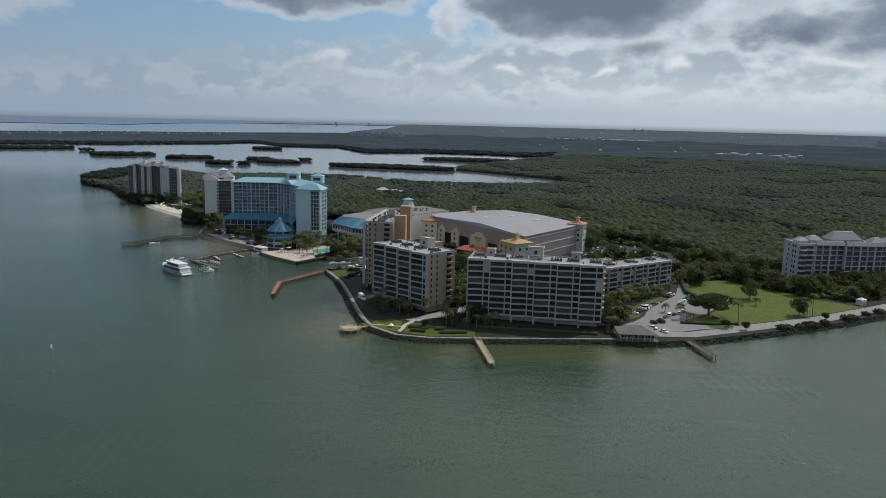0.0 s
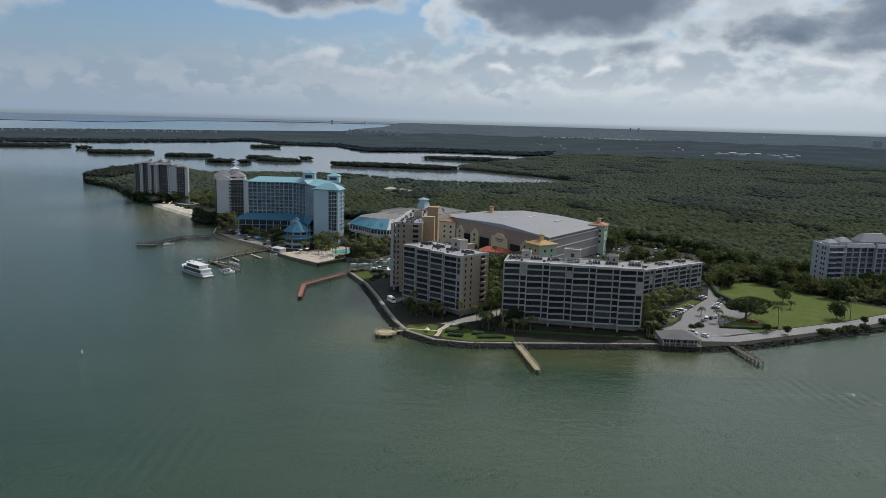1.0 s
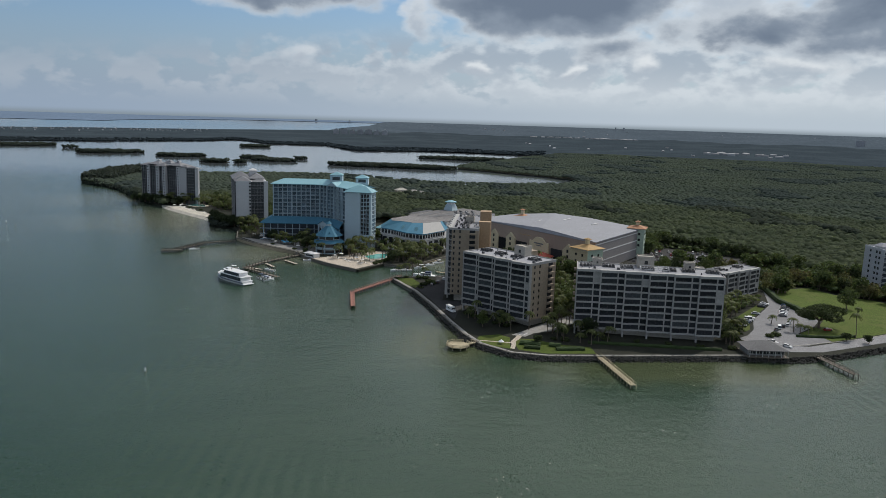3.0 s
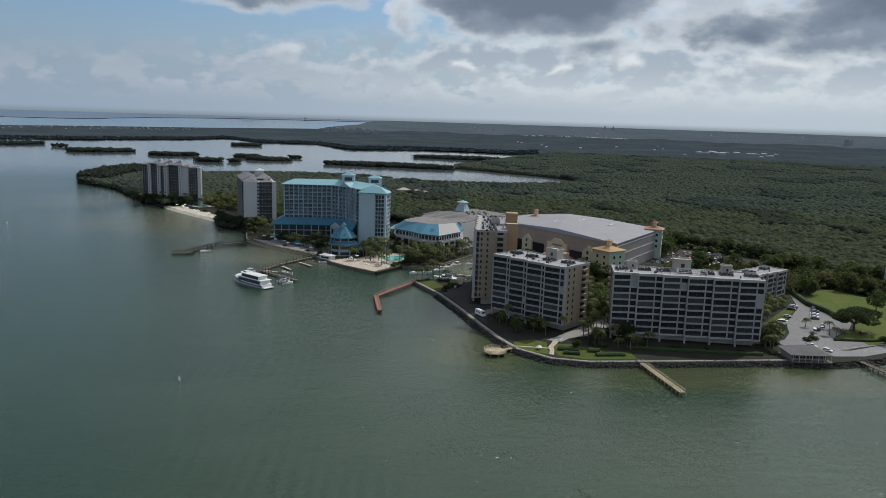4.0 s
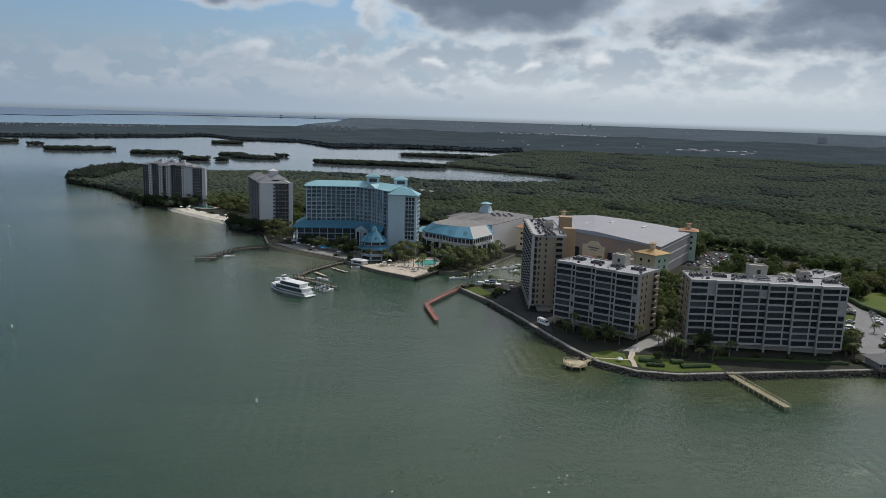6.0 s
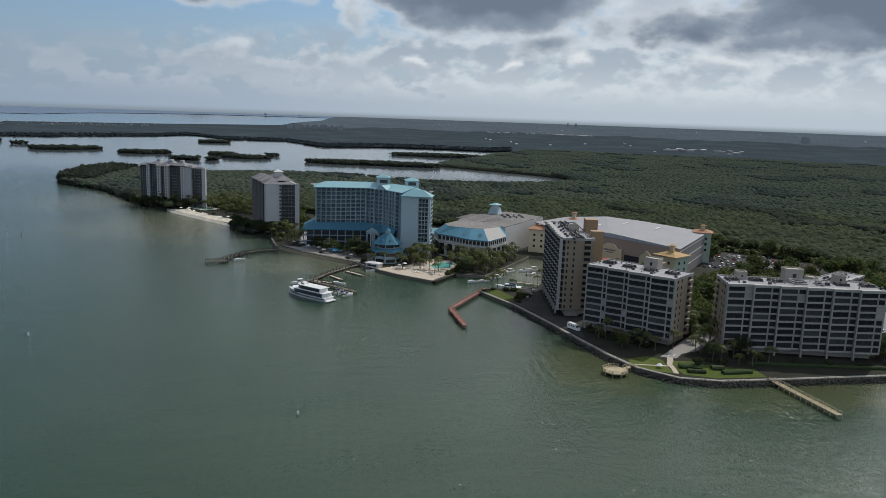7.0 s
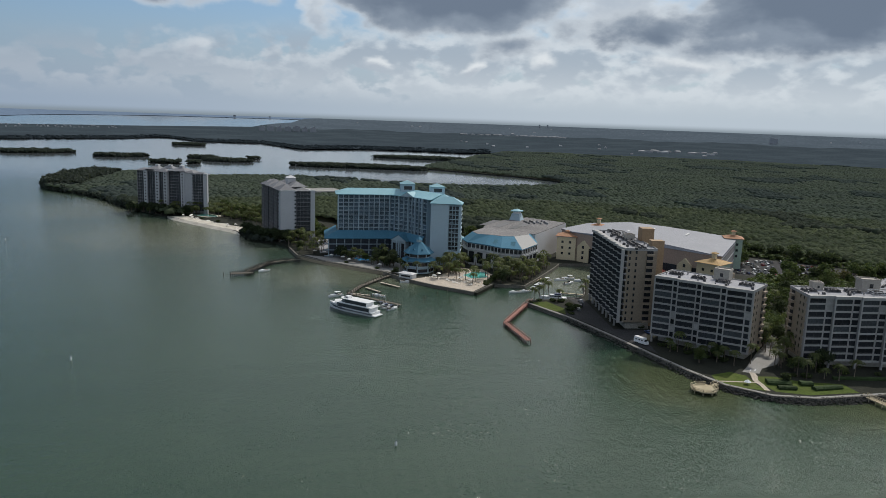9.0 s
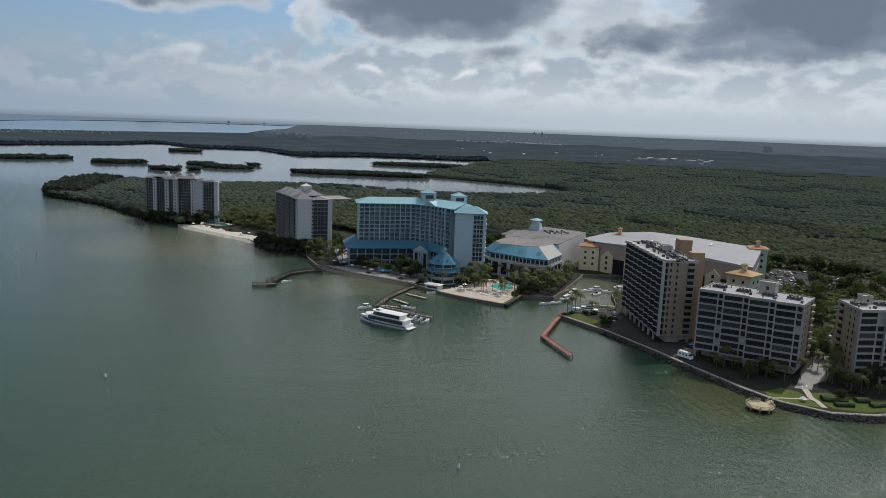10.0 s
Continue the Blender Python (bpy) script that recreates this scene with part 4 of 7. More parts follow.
    part("mansard_skirt", Mesh().box(x0 - 0.4, y - 0.9, W_TOP - 0.3, x1 + 0.4, y + 2.2, W_TOP).prism([(x0 - 0.4, y - 0.9), (x1 + 0.4, y - 0.9), (x1 + 0.4, y + 3.4), (x0 - 0.4, y + 3.4)], W_TOP + 0.004, W_TOP + 2.5, [(x0 + 0.6, y + 1.1), (x1 - 0.6, y + 1.1), (x1 - 0.6, y + 2.6), (x0 + 0.6, y + 2.6)]), GREYROOF, w_house, "grey mansard slope above the balconies")
for x0, x1, y0, y1, up, h, inset in ((24, 45, 7, 17, 3.0, 5.0, 4.0), (2.5, 9, 8, 15, 1.8, 2.0, 2.4), (11, 19, 9, 17, 2.4, 2.4, 2.4), (53, 62, 7, 15, 1.6, 3.0, 3.2), (64, 79, 9, 17, 2.0, 2.6, 3.0)):
    house = part("roof_house", Mesh().box(x0, y0, W_TOP + 0.2, x1, y1, W_TOP + up), PIERWALL, w_house)
    part("mansard", Mesh().prism([(x0 - 0.6, y0 - 0.6), (x1 + 0.6, y0 - 0.6), (x1 + 0.6, y1 + 0.6), (x0 - 0.6, y1 + 0.6)], W_TOP + up, W_TOP + up + h, [(x0 + inset, y0 + inset), (x1 - inset, y0 + inset), (x1 - inset, y1 - inset), (x0 + inset, y1 - inset)]), GREYROOF, house)
# solid dark box in place of a shaded recess
part("terrace_recess", Mesh().box(33, 5.4, W_TOP + 0.2, 42, 6.9, W_TOP + 2.2), SCREEN, w_house)
plant_box = Mesh().box(-0.8, -0.6, 0, 0.8, 0.6, 1.2, 0.08).data("air_conditioner", ACUNIT)
for x, y in ((20, 12), (21.5, 8), (47, 8), (49, 12), (50.5, 16), (22, 16)):
    put("air_conditioner", plant_box, w_house, pose(x, y, W_TOP + 0.2))

# the hotel
HB = (-135.0, 630.0)
hotel = thing("hotel", "tall white hotel with pale blue hipped roofs and balconies", "building", pose(*HB, 0))
front = moved([(-177, 634), (-139.5, 635), (-127, 625), (-117, 606)], HB)
inner = moved([(-177, 635.4), (-139.2, 636.4), (-126, 626.2), (-115.8, 606.6)], HB)
back = moved([(-177, 655), (-133, 656), (-112, 642), (-96, 620)], HB)
part("wall", Mesh().prism(inner + back[::-1], LAND_Z - 0.2, 46.6), HOTEL, hotel, "white plastered walls")
fh = 3.14
grid_facade(hotel, front[0], front[1], 19.2, 3.06, 9, 10, HOTEL, HOTELGLASS)
grid_facade(hotel, front[1], front[2], 19.2, 3.06, 9, 4, HOTEL, HOTELGLASS)
grid_facade(hotel, front[2], front[3], 19.2, 3.06, 9, 5, HOTEL, HOTELGLASS)
eave = moved([(-179, 632.4), (-139.3, 633.4), (-126, 623.6), (-114, 602)], HB)
rear = moved([(-179, 656.5), (-132, 657.5), (-110.5, 643), (-93, 621)], HB)
ridge = [((a[0] + b[0]) / 2, (a[1] + b[1]) / 2) for a, b in zip(eave, rear)]
ridge[0] = (ridge[0][0] + 9, ridge[0][1])
hroof = part("roof", sweep_roof(Mesh(), eave, ridge, rear, 47.0, 50.6), PALEROOF, hotel, "pale blue standing-seam roof")
cupola(hroof, -126 + 135, 640 - 630, 5.0, 48.5, 57.5, PALEROOF, HOTEL)
cupola(hroof, -104.5 + 135, 634 - 630, 5.0, 48.0, 56.2, PALEROOF, HOTEL)
# gable in the bend
g = at(moved([(-131, 628.0)], HB)[0], moved([(-123.5, 621.5)], HB)[0])
part("gable", Mesh(), PALEROOF, hotel).data.from_pydata([tuple(g @ Vector(v)) for v in ((-1, -1.6, 46.9), (11, -1.6, 46.9), (5, -1.6, 50.2), (5, 8, 50.2), (-1, 6, 46.9), (11, 6, 46.9))], [], [(0, 1, 2), (0, 2, 3, 4), (2, 1, 5, 3)])
part("gable_front", Mesh(), HOTEL, hotel).data.from_pydata([tuple(g @ Vector(v)) for v in ((-0.4, -1.75, 46.6), (10.4, -1.75, 46.6), (5, -1.75, 49.6), (-0.4, -1.62, 46.6), (10.4, -1.62, 46.6), (5, -1.62, 49.6))], [], [(0, 1, 2), (5, 4, 3), (0, 2, 5, 3), (2, 1, 4, 5), (1, 0, 3, 4)])
# the end tower
T0, T1 = moved([(-115, 593), (-94.6, 588)], HB)
tm = at(T0, T1)
tower = part("tower", Mesh().box(0, 1.2, LAND_Z - 0.2, 21, 12.5, 45.6).box(0, 12.5, LAND_Z - 0.2, 15.5, 24, 45.6).box(0, 0, LAND_Z - 0.2, 12.5, 1.2, 45.6).box(19.4, 0, LAND_Z - 0.2, 21, 1.2, 45.6).box(12.5, 0, LAND_Z - 0.2, 19.4, 1.2, 13.0), HOTEL, hotel)
tower.matrix_basis = tm
win = Mesh().box(-0.95, 0.95, 0.15, 0.95, 1.15, 2.65).data("window", GLASS)
sill = Mesh().box(-3.45, 0.0, -0.15, 3.45, 1.2, 0.12).box(-3.45, 0.02, 0.95, 3.45, 0.08, 1.05).data("balcony", HOTEL)
mul = Mesh().box(-0.15, 0.0, 13.0, 0.15, 1.2, 45.0).data("pilaster", HOTEL)
for f in range(10):
    put("balcony", sill, tower, pose(15.95, 0, 13.2 + f * fh))
    for i in range(3):
        put("window", win, tower, pose(13.8 + i * 2.2, 0, 13.2 + f * fh))
for x in (14.9, 17.1):
    put("pilaster", mul, tower, pose(x, 0, 0))
small = Mesh().box(-0.5, -0.06, 0, 0.5, 0.05, 1.4).data("window", GLASS)
for x in (14, 15.2, 16.8, 18.0):
    put("window", small, tower, pose(x, 0, 9.8))
part("string_course", Mesh().box(-0.15, -0.18, 41.2, 12.3, 0, 41.8), HOTEL, tower)
part("tower_roof", Mesh().hip(-1.0, -1.0, 22.0, 13.7, 45.9, 50.2), PALEROOF, tower)
part("rear_roof", Mesh().hip(-1.0, 8.0, 16.4, 25.2, 45.9, 50.8), PALEROOF, tower)
side_bay = Mesh().box(-1.3, -0.5, -0.12, 1.3, 0.0, 0.12).box(-1.3, -0.5, 0.95, 1.3, -0.44, 1.05).data("side_balcony", HOTEL)
side_pane = Mesh().box(-1.0, -0.1, 0.15, 1.0, 0.05, 2.5).data("side_window", HOTELGLASS)
for f in range(10):
    for y in (3.6, 7.0, 10.4):
        put("side_balcony", side_bay, tower, pose(21, y, 13.2 + f * fh, 0, 0, 90))
        put("side_window", side_pane, tower, pose(21, y, 13.2 + f * fh, 0, 0, 90))
# glazed gallery and blue lower roof round the hotel's foot
low = moved([(-187, 662), (-187, 626.5), (-140, 627), (-127.5, 617.5), (-120, 600)], HB)
lowin = moved([(-178, 660), (-178, 633.4), (-139.6, 634.3), (-127.4, 624.3), (-117.4, 605.5)], HB)
ms = Mesh()
for i in range(4):
    ms.quad((*low[i], 15.6), (*low[i + 1], 15.6), (*lowin[i + 1], 20.4), (*lowin[i], 20.4))
    ms.quad((*low[i], 15.0), (*low[i + 1], 15.0), (*low[i + 1], 15.6), (*low[i], 15.6))
    ms.quad((*lowin[i], 15.0), (*lowin[i + 1], 15.0), (*low[i + 1], 15.0), (*low[i], 15.0))
part("lower_roof", ms, BLUEROOF, hotel, "deep blue metal skirt roof")
# hotel plaster darkened by a third: gallery shade put into the colour
SHADETRIM = material("shaded_hotel_trim", (0.24, 0.30, 0.35), 0.8)
gallery = part("gallery", Mesh().prism(moved([(-183.5, 661), (-183.5, 630.5), (-140, 631), (-128, 622), (-119, 603), (-117, 610), (-139, 637), (-177, 636), (-177, 661)], HB), LAND_Z - 0.2, 15.0), ANNEXGLASS, hotel, "glazed dining gallery under the skirt roof")
for i in range(1, 4):
    a, b = low[i], low[i + 1]
    n = max(2, round(math.dist(a, b) / 6.2))
    mm = at(a, b)
    col = Mesh().box(-0.25, 1.0, LAND_Z - 0.2, 0.25, 1.5, 15.0).data("column", HOTEL)
    for j in range(n):
        put("column", col, gallery, mm @ pose(math.dist(a, b) * (j + 0.5) / n, 0, 0))
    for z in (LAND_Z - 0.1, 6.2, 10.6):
        ob = part("floor_edge", Mesh().box(0, 0.8, z, math.dist(a, b), 3.5, z + 0.4), SHADETRIM, gallery)
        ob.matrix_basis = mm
# gabled porch
porch = thing("porch", "white gabled glass porch with a blue roof", "porch", at((-139.5, 620.5), (-129.5, 613)))
part("front_wall", Mesh().box(0.6, 1, LAND_Z - 0.2, 11.9, 7, 15.6).box(5.5, 0.7, LAND_Z, 7.0, 1, 15.6), HOTEL, porch)
for x in (2.8, 6.25, 9.7):
    part("window", Mesh().box(x - 1.2, 0.85, 3, x + 1.2, 1.02, 13.6), GLASS, porch)
for x in (0.9, 4.5, 8.0, 11.6):
    part("column", Mesh().ring(x, 0.3, 0.35, LAND_Z - 0.2, 15.4, 8), HOTEL, porch)
part("gable_roof", Mesh().quad((-0.8, -0.4, 15.4), (6.25, -0.4, 19.8), (6.25, 9, 19.8), (-0.8, 9, 15.4)).quad((6.25, -0.4, 19.8), (13.3, -0.4, 15.4), (13.3, 9, 15.4), (6.25, 9, 19.8)), BLUEROOF, porch)
part("pediment", Mesh().quad((-0.4, 0.2, 15.4), (12.9, 0.2, 15.4), (6.25, 0.2, 19.5)).quad((6.25, 0.5, 19.5), (12.9, 0.5, 15.4), (-0.4, 0.5, 15.4)), HOTEL, porch)
# eight-sided pavilion with a two-tier blue roof
pav = thing("pavilion", "eight-sided two-tier pavilion with blue metal roofs", "pavilion", pose(-125, 576, 0, 0, 0, 10))
part("lower_storey", Mesh().ring(0, 0, 10.2, LAND_Z - 0.2, 9.6, 8, turn=0.5), HOTEL, pav)
part("floor_band", Mesh().ring(0, 0, 10.8, 5.4, 6.0, 8, turn=0.5), HOTEL, pav)
for i in range(8):
    for z in (2.6, 6.7):
        ob = part("window", Mesh().box(-3.2, -9.56, z, 3.2, -9.3, z + 2.1), GLASS, pav)
        ob.matrix_basis = pose(0, 0, 0, 0, 0, 45 * i)
    ob = part("upper_window", Mesh().box(-2.6, -7.5, 12.3, 2.6, -7.3, 14.2), GLASS, pav)
    ob.matrix_basis = pose(0, 0, 0, 0, 0, 45 * i)
part("lower_roof", Mesh().ring(0, 0, 12.0, 9.6, 9.95, 8, turn=0.5).ring(0, 0, 12.0, 9.954, 11.8, 8, r1=8.4, turn=0.5), BLUEROOF, pav)
part("upper_storey", Mesh().ring(0, 0, 8.0, 11.6, 14.6, 8, turn=0.5), HOTEL, pav)
part("upper_roof", Mesh().ring(0, 0, 10.4, 14.6, 14.9, 8, turn=0.5).ring(0, 0, 10.4, 14.904, 21.6, 8, r1=2.2, turn=0.5), BLUEROOF, pav)
lan = part("lantern", Mesh().ring(0, 0, 1.7, 21.6, 23.4, 8, turn=0.5), HOTEL, pav)
part("lantern_roof", Mesh().ring(0, 0, 2.4, 23.4, 25.4, 8, r1=0.1, turn=0.5), BLUEROOF, lan)
dorm = Mesh().prism([(-0.5, -7.4), (0.5, -7.4), (0.5, -5.4), (-0.5, -5.4)], 16.0, 17.4).quad((-0.6, -7.5, 17.4), (0.6, -7.5, 17.4), (0, -7.5, 18.0)).quad((-0.6, -7.5, 17.4), (0, -7.5, 18.0), (0, -5.0, 18.0), (-0.6, -5.0, 17.4)).quad((0, -7.5, 18.0), (0.6, -7.5, 17.4), (0.6, -5.0, 17.4), (0, -5.0, 18.0)).data("dormer", BLUEROOF)
for i in range(8):
    put("dormer", dorm, pav, pose(0, 0, 0, 0, 0, 45 * i))

# the conference centre
CB = (-50.0, 610.0)
conf = thing("conference_centre", "white conference building with blue mansard roof and gallery", "building", pose(*CB, 0))
foot = moved([(-88, 614), (-87, 600), (-77, 590), (-68, 577), (-55, 569.5), (-37.5, 592), (-34, 606), (-66, 640)], CB)
crown = moved([(-80, 616), (-79, 604), (-70, 600), (-63, 594), (-54.5, 593.5), (-41, 603.5), (-38, 610), (-66, 636)], CB)
EAVE, TOPZ = 17.6, 23.0
part("lower_wall", Mesh().prism([(x * 0.97 , y * 0.97) for x, y in foot], LAND_Z - 0.2, EAVE), WHITEWALL, conf)
mr, mw = Mesh(), Mesh()
for i in range(7):
    a, b, c2, d2 = foot[i], foot[i + 1], crown[i + 1], crown[i]
    # one end slope takes a white material: sunlight put into its colour
    (mw if i == 4 else mr).quad((*a, EAVE + 0.2), (*b, EAVE + 0.2), (*c2, TOPZ), (*d2, TOPZ))
    mr.quad((*a, EAVE - 0.4), (*b, EAVE - 0.4), (*b, EAVE + 0.2), (*a, EAVE + 0.2))
mroof = part("mansard_roof", mr, BLUEROOF, conf, "blue metal mansard roof")
part("pale_slope", mw, CONDO, conf, "end slope of the mansard, sunlight put into its white colour")
part("flat_roof", Mesh().prism(crown, TOPZ - 0.4, TOPZ + 0.1), BROWNROOF, conf)
for i in range(1, 6):
    a, b = foot[i - 1], foot[i]
    mm, n, ln = at(a, b), max(3, round(math.dist(a, b) / 3.2)), math.dist(a, b)
    pane = Mesh().box(-1.15, 0.15, EAVE - 3.6, 1.15, 0.9, EAVE - 0.7).data("gallery_window", GLASS)
    col = Mesh().box(-0.18, -0.15, EAVE - 4.4, 0.18, 0.3, EAVE - 0.4).data("gallery_post", WHITEWALL)
    # the shade of the lower openings is a near-black sheet
    bay = Mesh().box(-2.0, 0.2, 3.5, 2.0, 1.0, EAVE - 6.2).data("lower_opening", SCREEN)
    for j in range(n):
        put("gallery_window", pane, conf, mm @ pose(ln * (j + 0.5) / n, 0, 0))
        put("gallery_post", col, conf, mm @ pose(ln * j / n, 0, 0))
    for j in range(n // 2):
        put("lower_opening", bay, conf, mm @ pose(ln * (j + 0.5) / (n // 2), 0, 0))
    ob = part("gallery_floor", Mesh().box(0, -0.4, EAVE - 4.9, ln, 1.2, EAVE - 4.4).box(0, -0.35, EAVE - 3.4, ln, -0.25, EAVE - 3.25), WHITEWALL, conf)
    ob.matrix_basis = mm
    if i in (3, 4):
        ob = part("roof_window", Mesh().quad((ln * 0.4, 2.2, EAVE + 2.0), (ln * 0.6, 2.2, EAVE + 2.0), (ln * 0.6, 4.2, EAVE + 4.4), (ln * 0.4, 4.2, EAVE + 4.4)), PALEROOF, mroof)
        ob.matrix_basis = mm
box_out = moved([(-36, 604), (9, 667), (-16, 697), (-58, 664), (-67, 638)], CB)
part("hall_block", Mesh().prism(box_out, LAND_Z - 0.2, TOPZ - 0.5), WHITEWALL, conf)
roofc = part("hall_roof", Mesh().prism([(x * 0.99, y * 0.99) for x, y in box_out], TOPZ - 0.5, TOPZ), BROWNROOF, conf, "weathered grey flat roof")
dark_sheet = Mesh().box(-3, -16, 0, 3, 16, 0.1).data("roof_patch", ACUNIT)
for x, y, t in ((12, 34, -33), (2, 42, -33), (24, 48, -33), (-6, 52, -33)):
    put("roof_patch", dark_sheet, roofc, pose(x, y, TOPZ, 0, 0, t))
vent = Mesh().box(-0.8, -0.8, 0, 0.8, 0.8, 1.4, 0.1).data("roof_vent", UNIT)
for i in range(16):
    put("roof_vent", vent, roofc, pose(24 + (i % 4) * 5.0 + random.uniform(-1, 1), 46 + (i // 4) * 4 + random.uniform(-1, 1), TOPZ, 0, 0, -33))
lant = part("lantern", Mesh().ring(21, 71, 6.6, TOPZ, 28.4, 4, r1=4.4, turn=0.1), HOTEL, conf, "pale tapered lantern")
part("lantern_top", Mesh().ring(21, 71, 3.4, 28.4, 30.2, 8), WHITEWALL, lant)
part("lantern_roof", Mesh().ring(21, 71, 5.4, 30.2, 30.7, 8).ring(21, 71, 5.0, 30.704, 32.0, 8, r1=1.0), PALEROOF, lant)
annex = thing("entrance_pavilion", "small white pavilion with a pale blue hipped roof", "pavilion", at((-93, 640), (-80, 636)))
part("wall", Mesh().box(0, 0, LAND_Z - 0.2, 14, 12, 11.5), WHITEWALL, annex)
part("roof", Mesh().hip(-1, -1, 15, 13, 11.8, 15.6), PALEROOF, annex)

# the exhibition hall
XB = (55.0, 590.0)
hall = thing("exhibition_hall", "vast brown hall with a pale grey metal roof", "building", pose(*XB, 0))
hx = moved([(62, 519), (117, 592), (88, 648), (28, 664), (-6, 632), (-2, 616)], XB)
part("wall", Mesh().prism(hx, LAND_Z - 0.2, 22.6), BROWNWALL, hall, "brown panelled hall wall")
r0, r1 = moved([(32, 567), (60, 657)], XB)
ex = [(x * 1.012, y * 1.012) for x, y in hx]
mh = Mesh()
e0, e1, e2, e3, e4, e5 = [(x, y, 23.2) for x, y in ex]
a, b = (*r0, 25.4), (*r1, 25.4)
mh.quad(e0, e1, e2, b, a), mh.quad(b, e3, e4, e5, a)
for i in range(6):
    p, q = ex[i], ex[(i + 1) % 6]
    if i not in (2, 5):
        mh.quad((*p, 22.5), (*q, 22.5), (*q, 23.2), (*p, 23.2))
mh.quad((*ex[2], 22.5), (*ex[3], 22.5), e3, b, e2), mh.quad((*ex[5], 22.5), (*ex[0], 22.5), e0, a, e5)
hr = part("roof", mh, GREYROOF, hall, "low-pitched pale grey metal roof")
sky_light = Mesh().box(-6, -0.8, 0, 6, 0.8, 0.25).data("skylight", WHITEWALL)
for x, y, z in ((8, 30, 25.1), (26, 10, 24.6), (-14, 24, 24.8), (-22, 8, 24.3)):
    put("skylight", sky_light, hr, pose(x, y, z, 0, 0, 52))
# long side with pale bands
mm = at(hx[0], hx[1])
ln = math.dist(hx[0], hx[1])
for z in (8.2, 14.6, 20.6):
    ob = part("wall_band", Mesh().box(0, -0.25, z, ln, 0, z + 0.7), WHITEWALL, hall)
    ob.matrix_basis = mm
ob = part("side_panel", Mesh().box(2, -0.12, 2, ln - 2, -0.004, 22.2), PANEL, hall)
ob.matrix_basis = mm
# front with gables, a base course and dark bays
fm = at(hx[5], hx[0])
fl = math.dist(hx[5], hx[0])
ob = part("base_course", Mesh().box(0, -0.5, LAND_Z - 0.2, fl, 0, 11.5), TAN, hall)
ob.matrix_basis = fm
gm = Mesh().prism([(-5, -1.6), (5, -1.6), (5, 0), (-5, 0)], LAND_Z - 0.2, 13.5)
gm.quad((-5, -1.6, 13.5), (5, -1.6, 13.5), (0, -1.6, 18.0)).quad((-5, -1.6, 13.5), (0, -1.6, 18.0), (0, 0, 18.0), (-5, 0, 13.5)).quad((0, -1.6, 18.0), (5, -1.6, 13.5), (5, 0, 13.5), (0, 0, 18.0))
gable = gm.data("gable", CREAM)
gwin = Mesh().box(-0.9, -1.7, 0, 0.9, -1.58, 2.2).data("window", GLASS)
for x in (10, 30, 92):
    ob = put("gable", gable, hall, fm @ pose(x, 0, 0))
    for z in (4.0, 8.0, 12.0):
        put("window", gwin, hall, fm @ pose(x, 0, z))
sign = part("sign_front", Mesh().box(52, -1.6, LAND_Z - 0.2, 72, -0.5, 15.5).prism([(55, -1.7), (69, -1.7), (69, -0.5), (55, -0.5)], 15.504, 18.6, [(59, -1.7), (65, -1.7), (65, -0.5), (59, -0.5)]), CREAM, hall, "cream entrance front")
sign.matrix_basis = fm
part("sign_bar", Mesh().box(57, -1.72, 13.6, 67, -1.6, 14.6), DARKEDGE, sign)
part("sign_bar", Mesh().box(59, -1.72, 12.2, 65, -1.6, 12.9), DARKEDGE, sign)
# near-black sheets for the shade within the hall's open bays
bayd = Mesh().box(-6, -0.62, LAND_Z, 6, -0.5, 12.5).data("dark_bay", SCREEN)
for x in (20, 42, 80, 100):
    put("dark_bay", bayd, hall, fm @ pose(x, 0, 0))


def corner_tower(label, p, q, size, top, peak, roof_mat, wall, rows=3, side=None):
    """A square stair tower with a tiled hip roof and a small lantern."""
    e = thing("corner_tower", label, "tower", at(p, q), group="corner towers of the hall")
    part("wall", Mesh().box(0, 0, LAND_Z - 0.2, size, size, top), wall, e)
    if side:
        part("side_wall", Mesh().box(size, 0.3, LAND_Z, size + 0.12, size - 0.3, top), side, e, "mint green side wall")
    part("cornice", Mesh().box(-0.4, -0.4, top, size + 0.4, size + 0.4, top + 0.5), WHITEWALL, e)
    part("tiled_roof", Mesh().hip(-1.2, -1.2, size + 1.2, size + 1.2, top + 0.75, top + 0.6 + size * 0.20), roof_mat, e)
    c = part("lantern", Mesh().box(size / 2 - 1.2, size / 2 - 1.2, top + 2.5, size / 2 + 1.2, size / 2 + 1.2, peak - 1.2), CREAM, e)
    part("lantern_roof", Mesh().hip(size / 2 - 2, size / 2 - 2, size / 2 + 2, size / 2 + 2, peak - 1.0, peak), roof_mat, c)
    w = Mesh().box(-0.8, -0.08, 0, 0.8, 0.02, 1.8).data("window", GLASS)
    for z in range(rows):
        for x in (size * 0.3, size * 0.7):
            put("window", w, e, pose(x, 0, top - 4.5 - z * 4.3))
            put("window", w, e, pose(size + (0.12 if side else 0.0), x, top - 4.5 - z * 4.3, 0, 0, 90))
    return e


corner_tower("cream stair tower with ochre tiled roof and lantern", (46, 520), (55, 506), 15, 18.8, 26.4, OCHRETILE, CREAM, side=MINT)
corner_tower("cream stair tower with ochre tiled roof by the hall front", (21, 583), (28, 572), 10, 17.5, 23.8, OCHRETILE, CREAM)
corner_tower("pale tower with a clay tiled roof, next to the woods", (104, 586), (113, 582), 12, 23.5, 29.8, CLAY, MINT)
corner_tower("tower with a clay tiled roof behind the hall", (22, 650), (32, 642), 13, 22.0, 29.6, CLAY, CREAM)
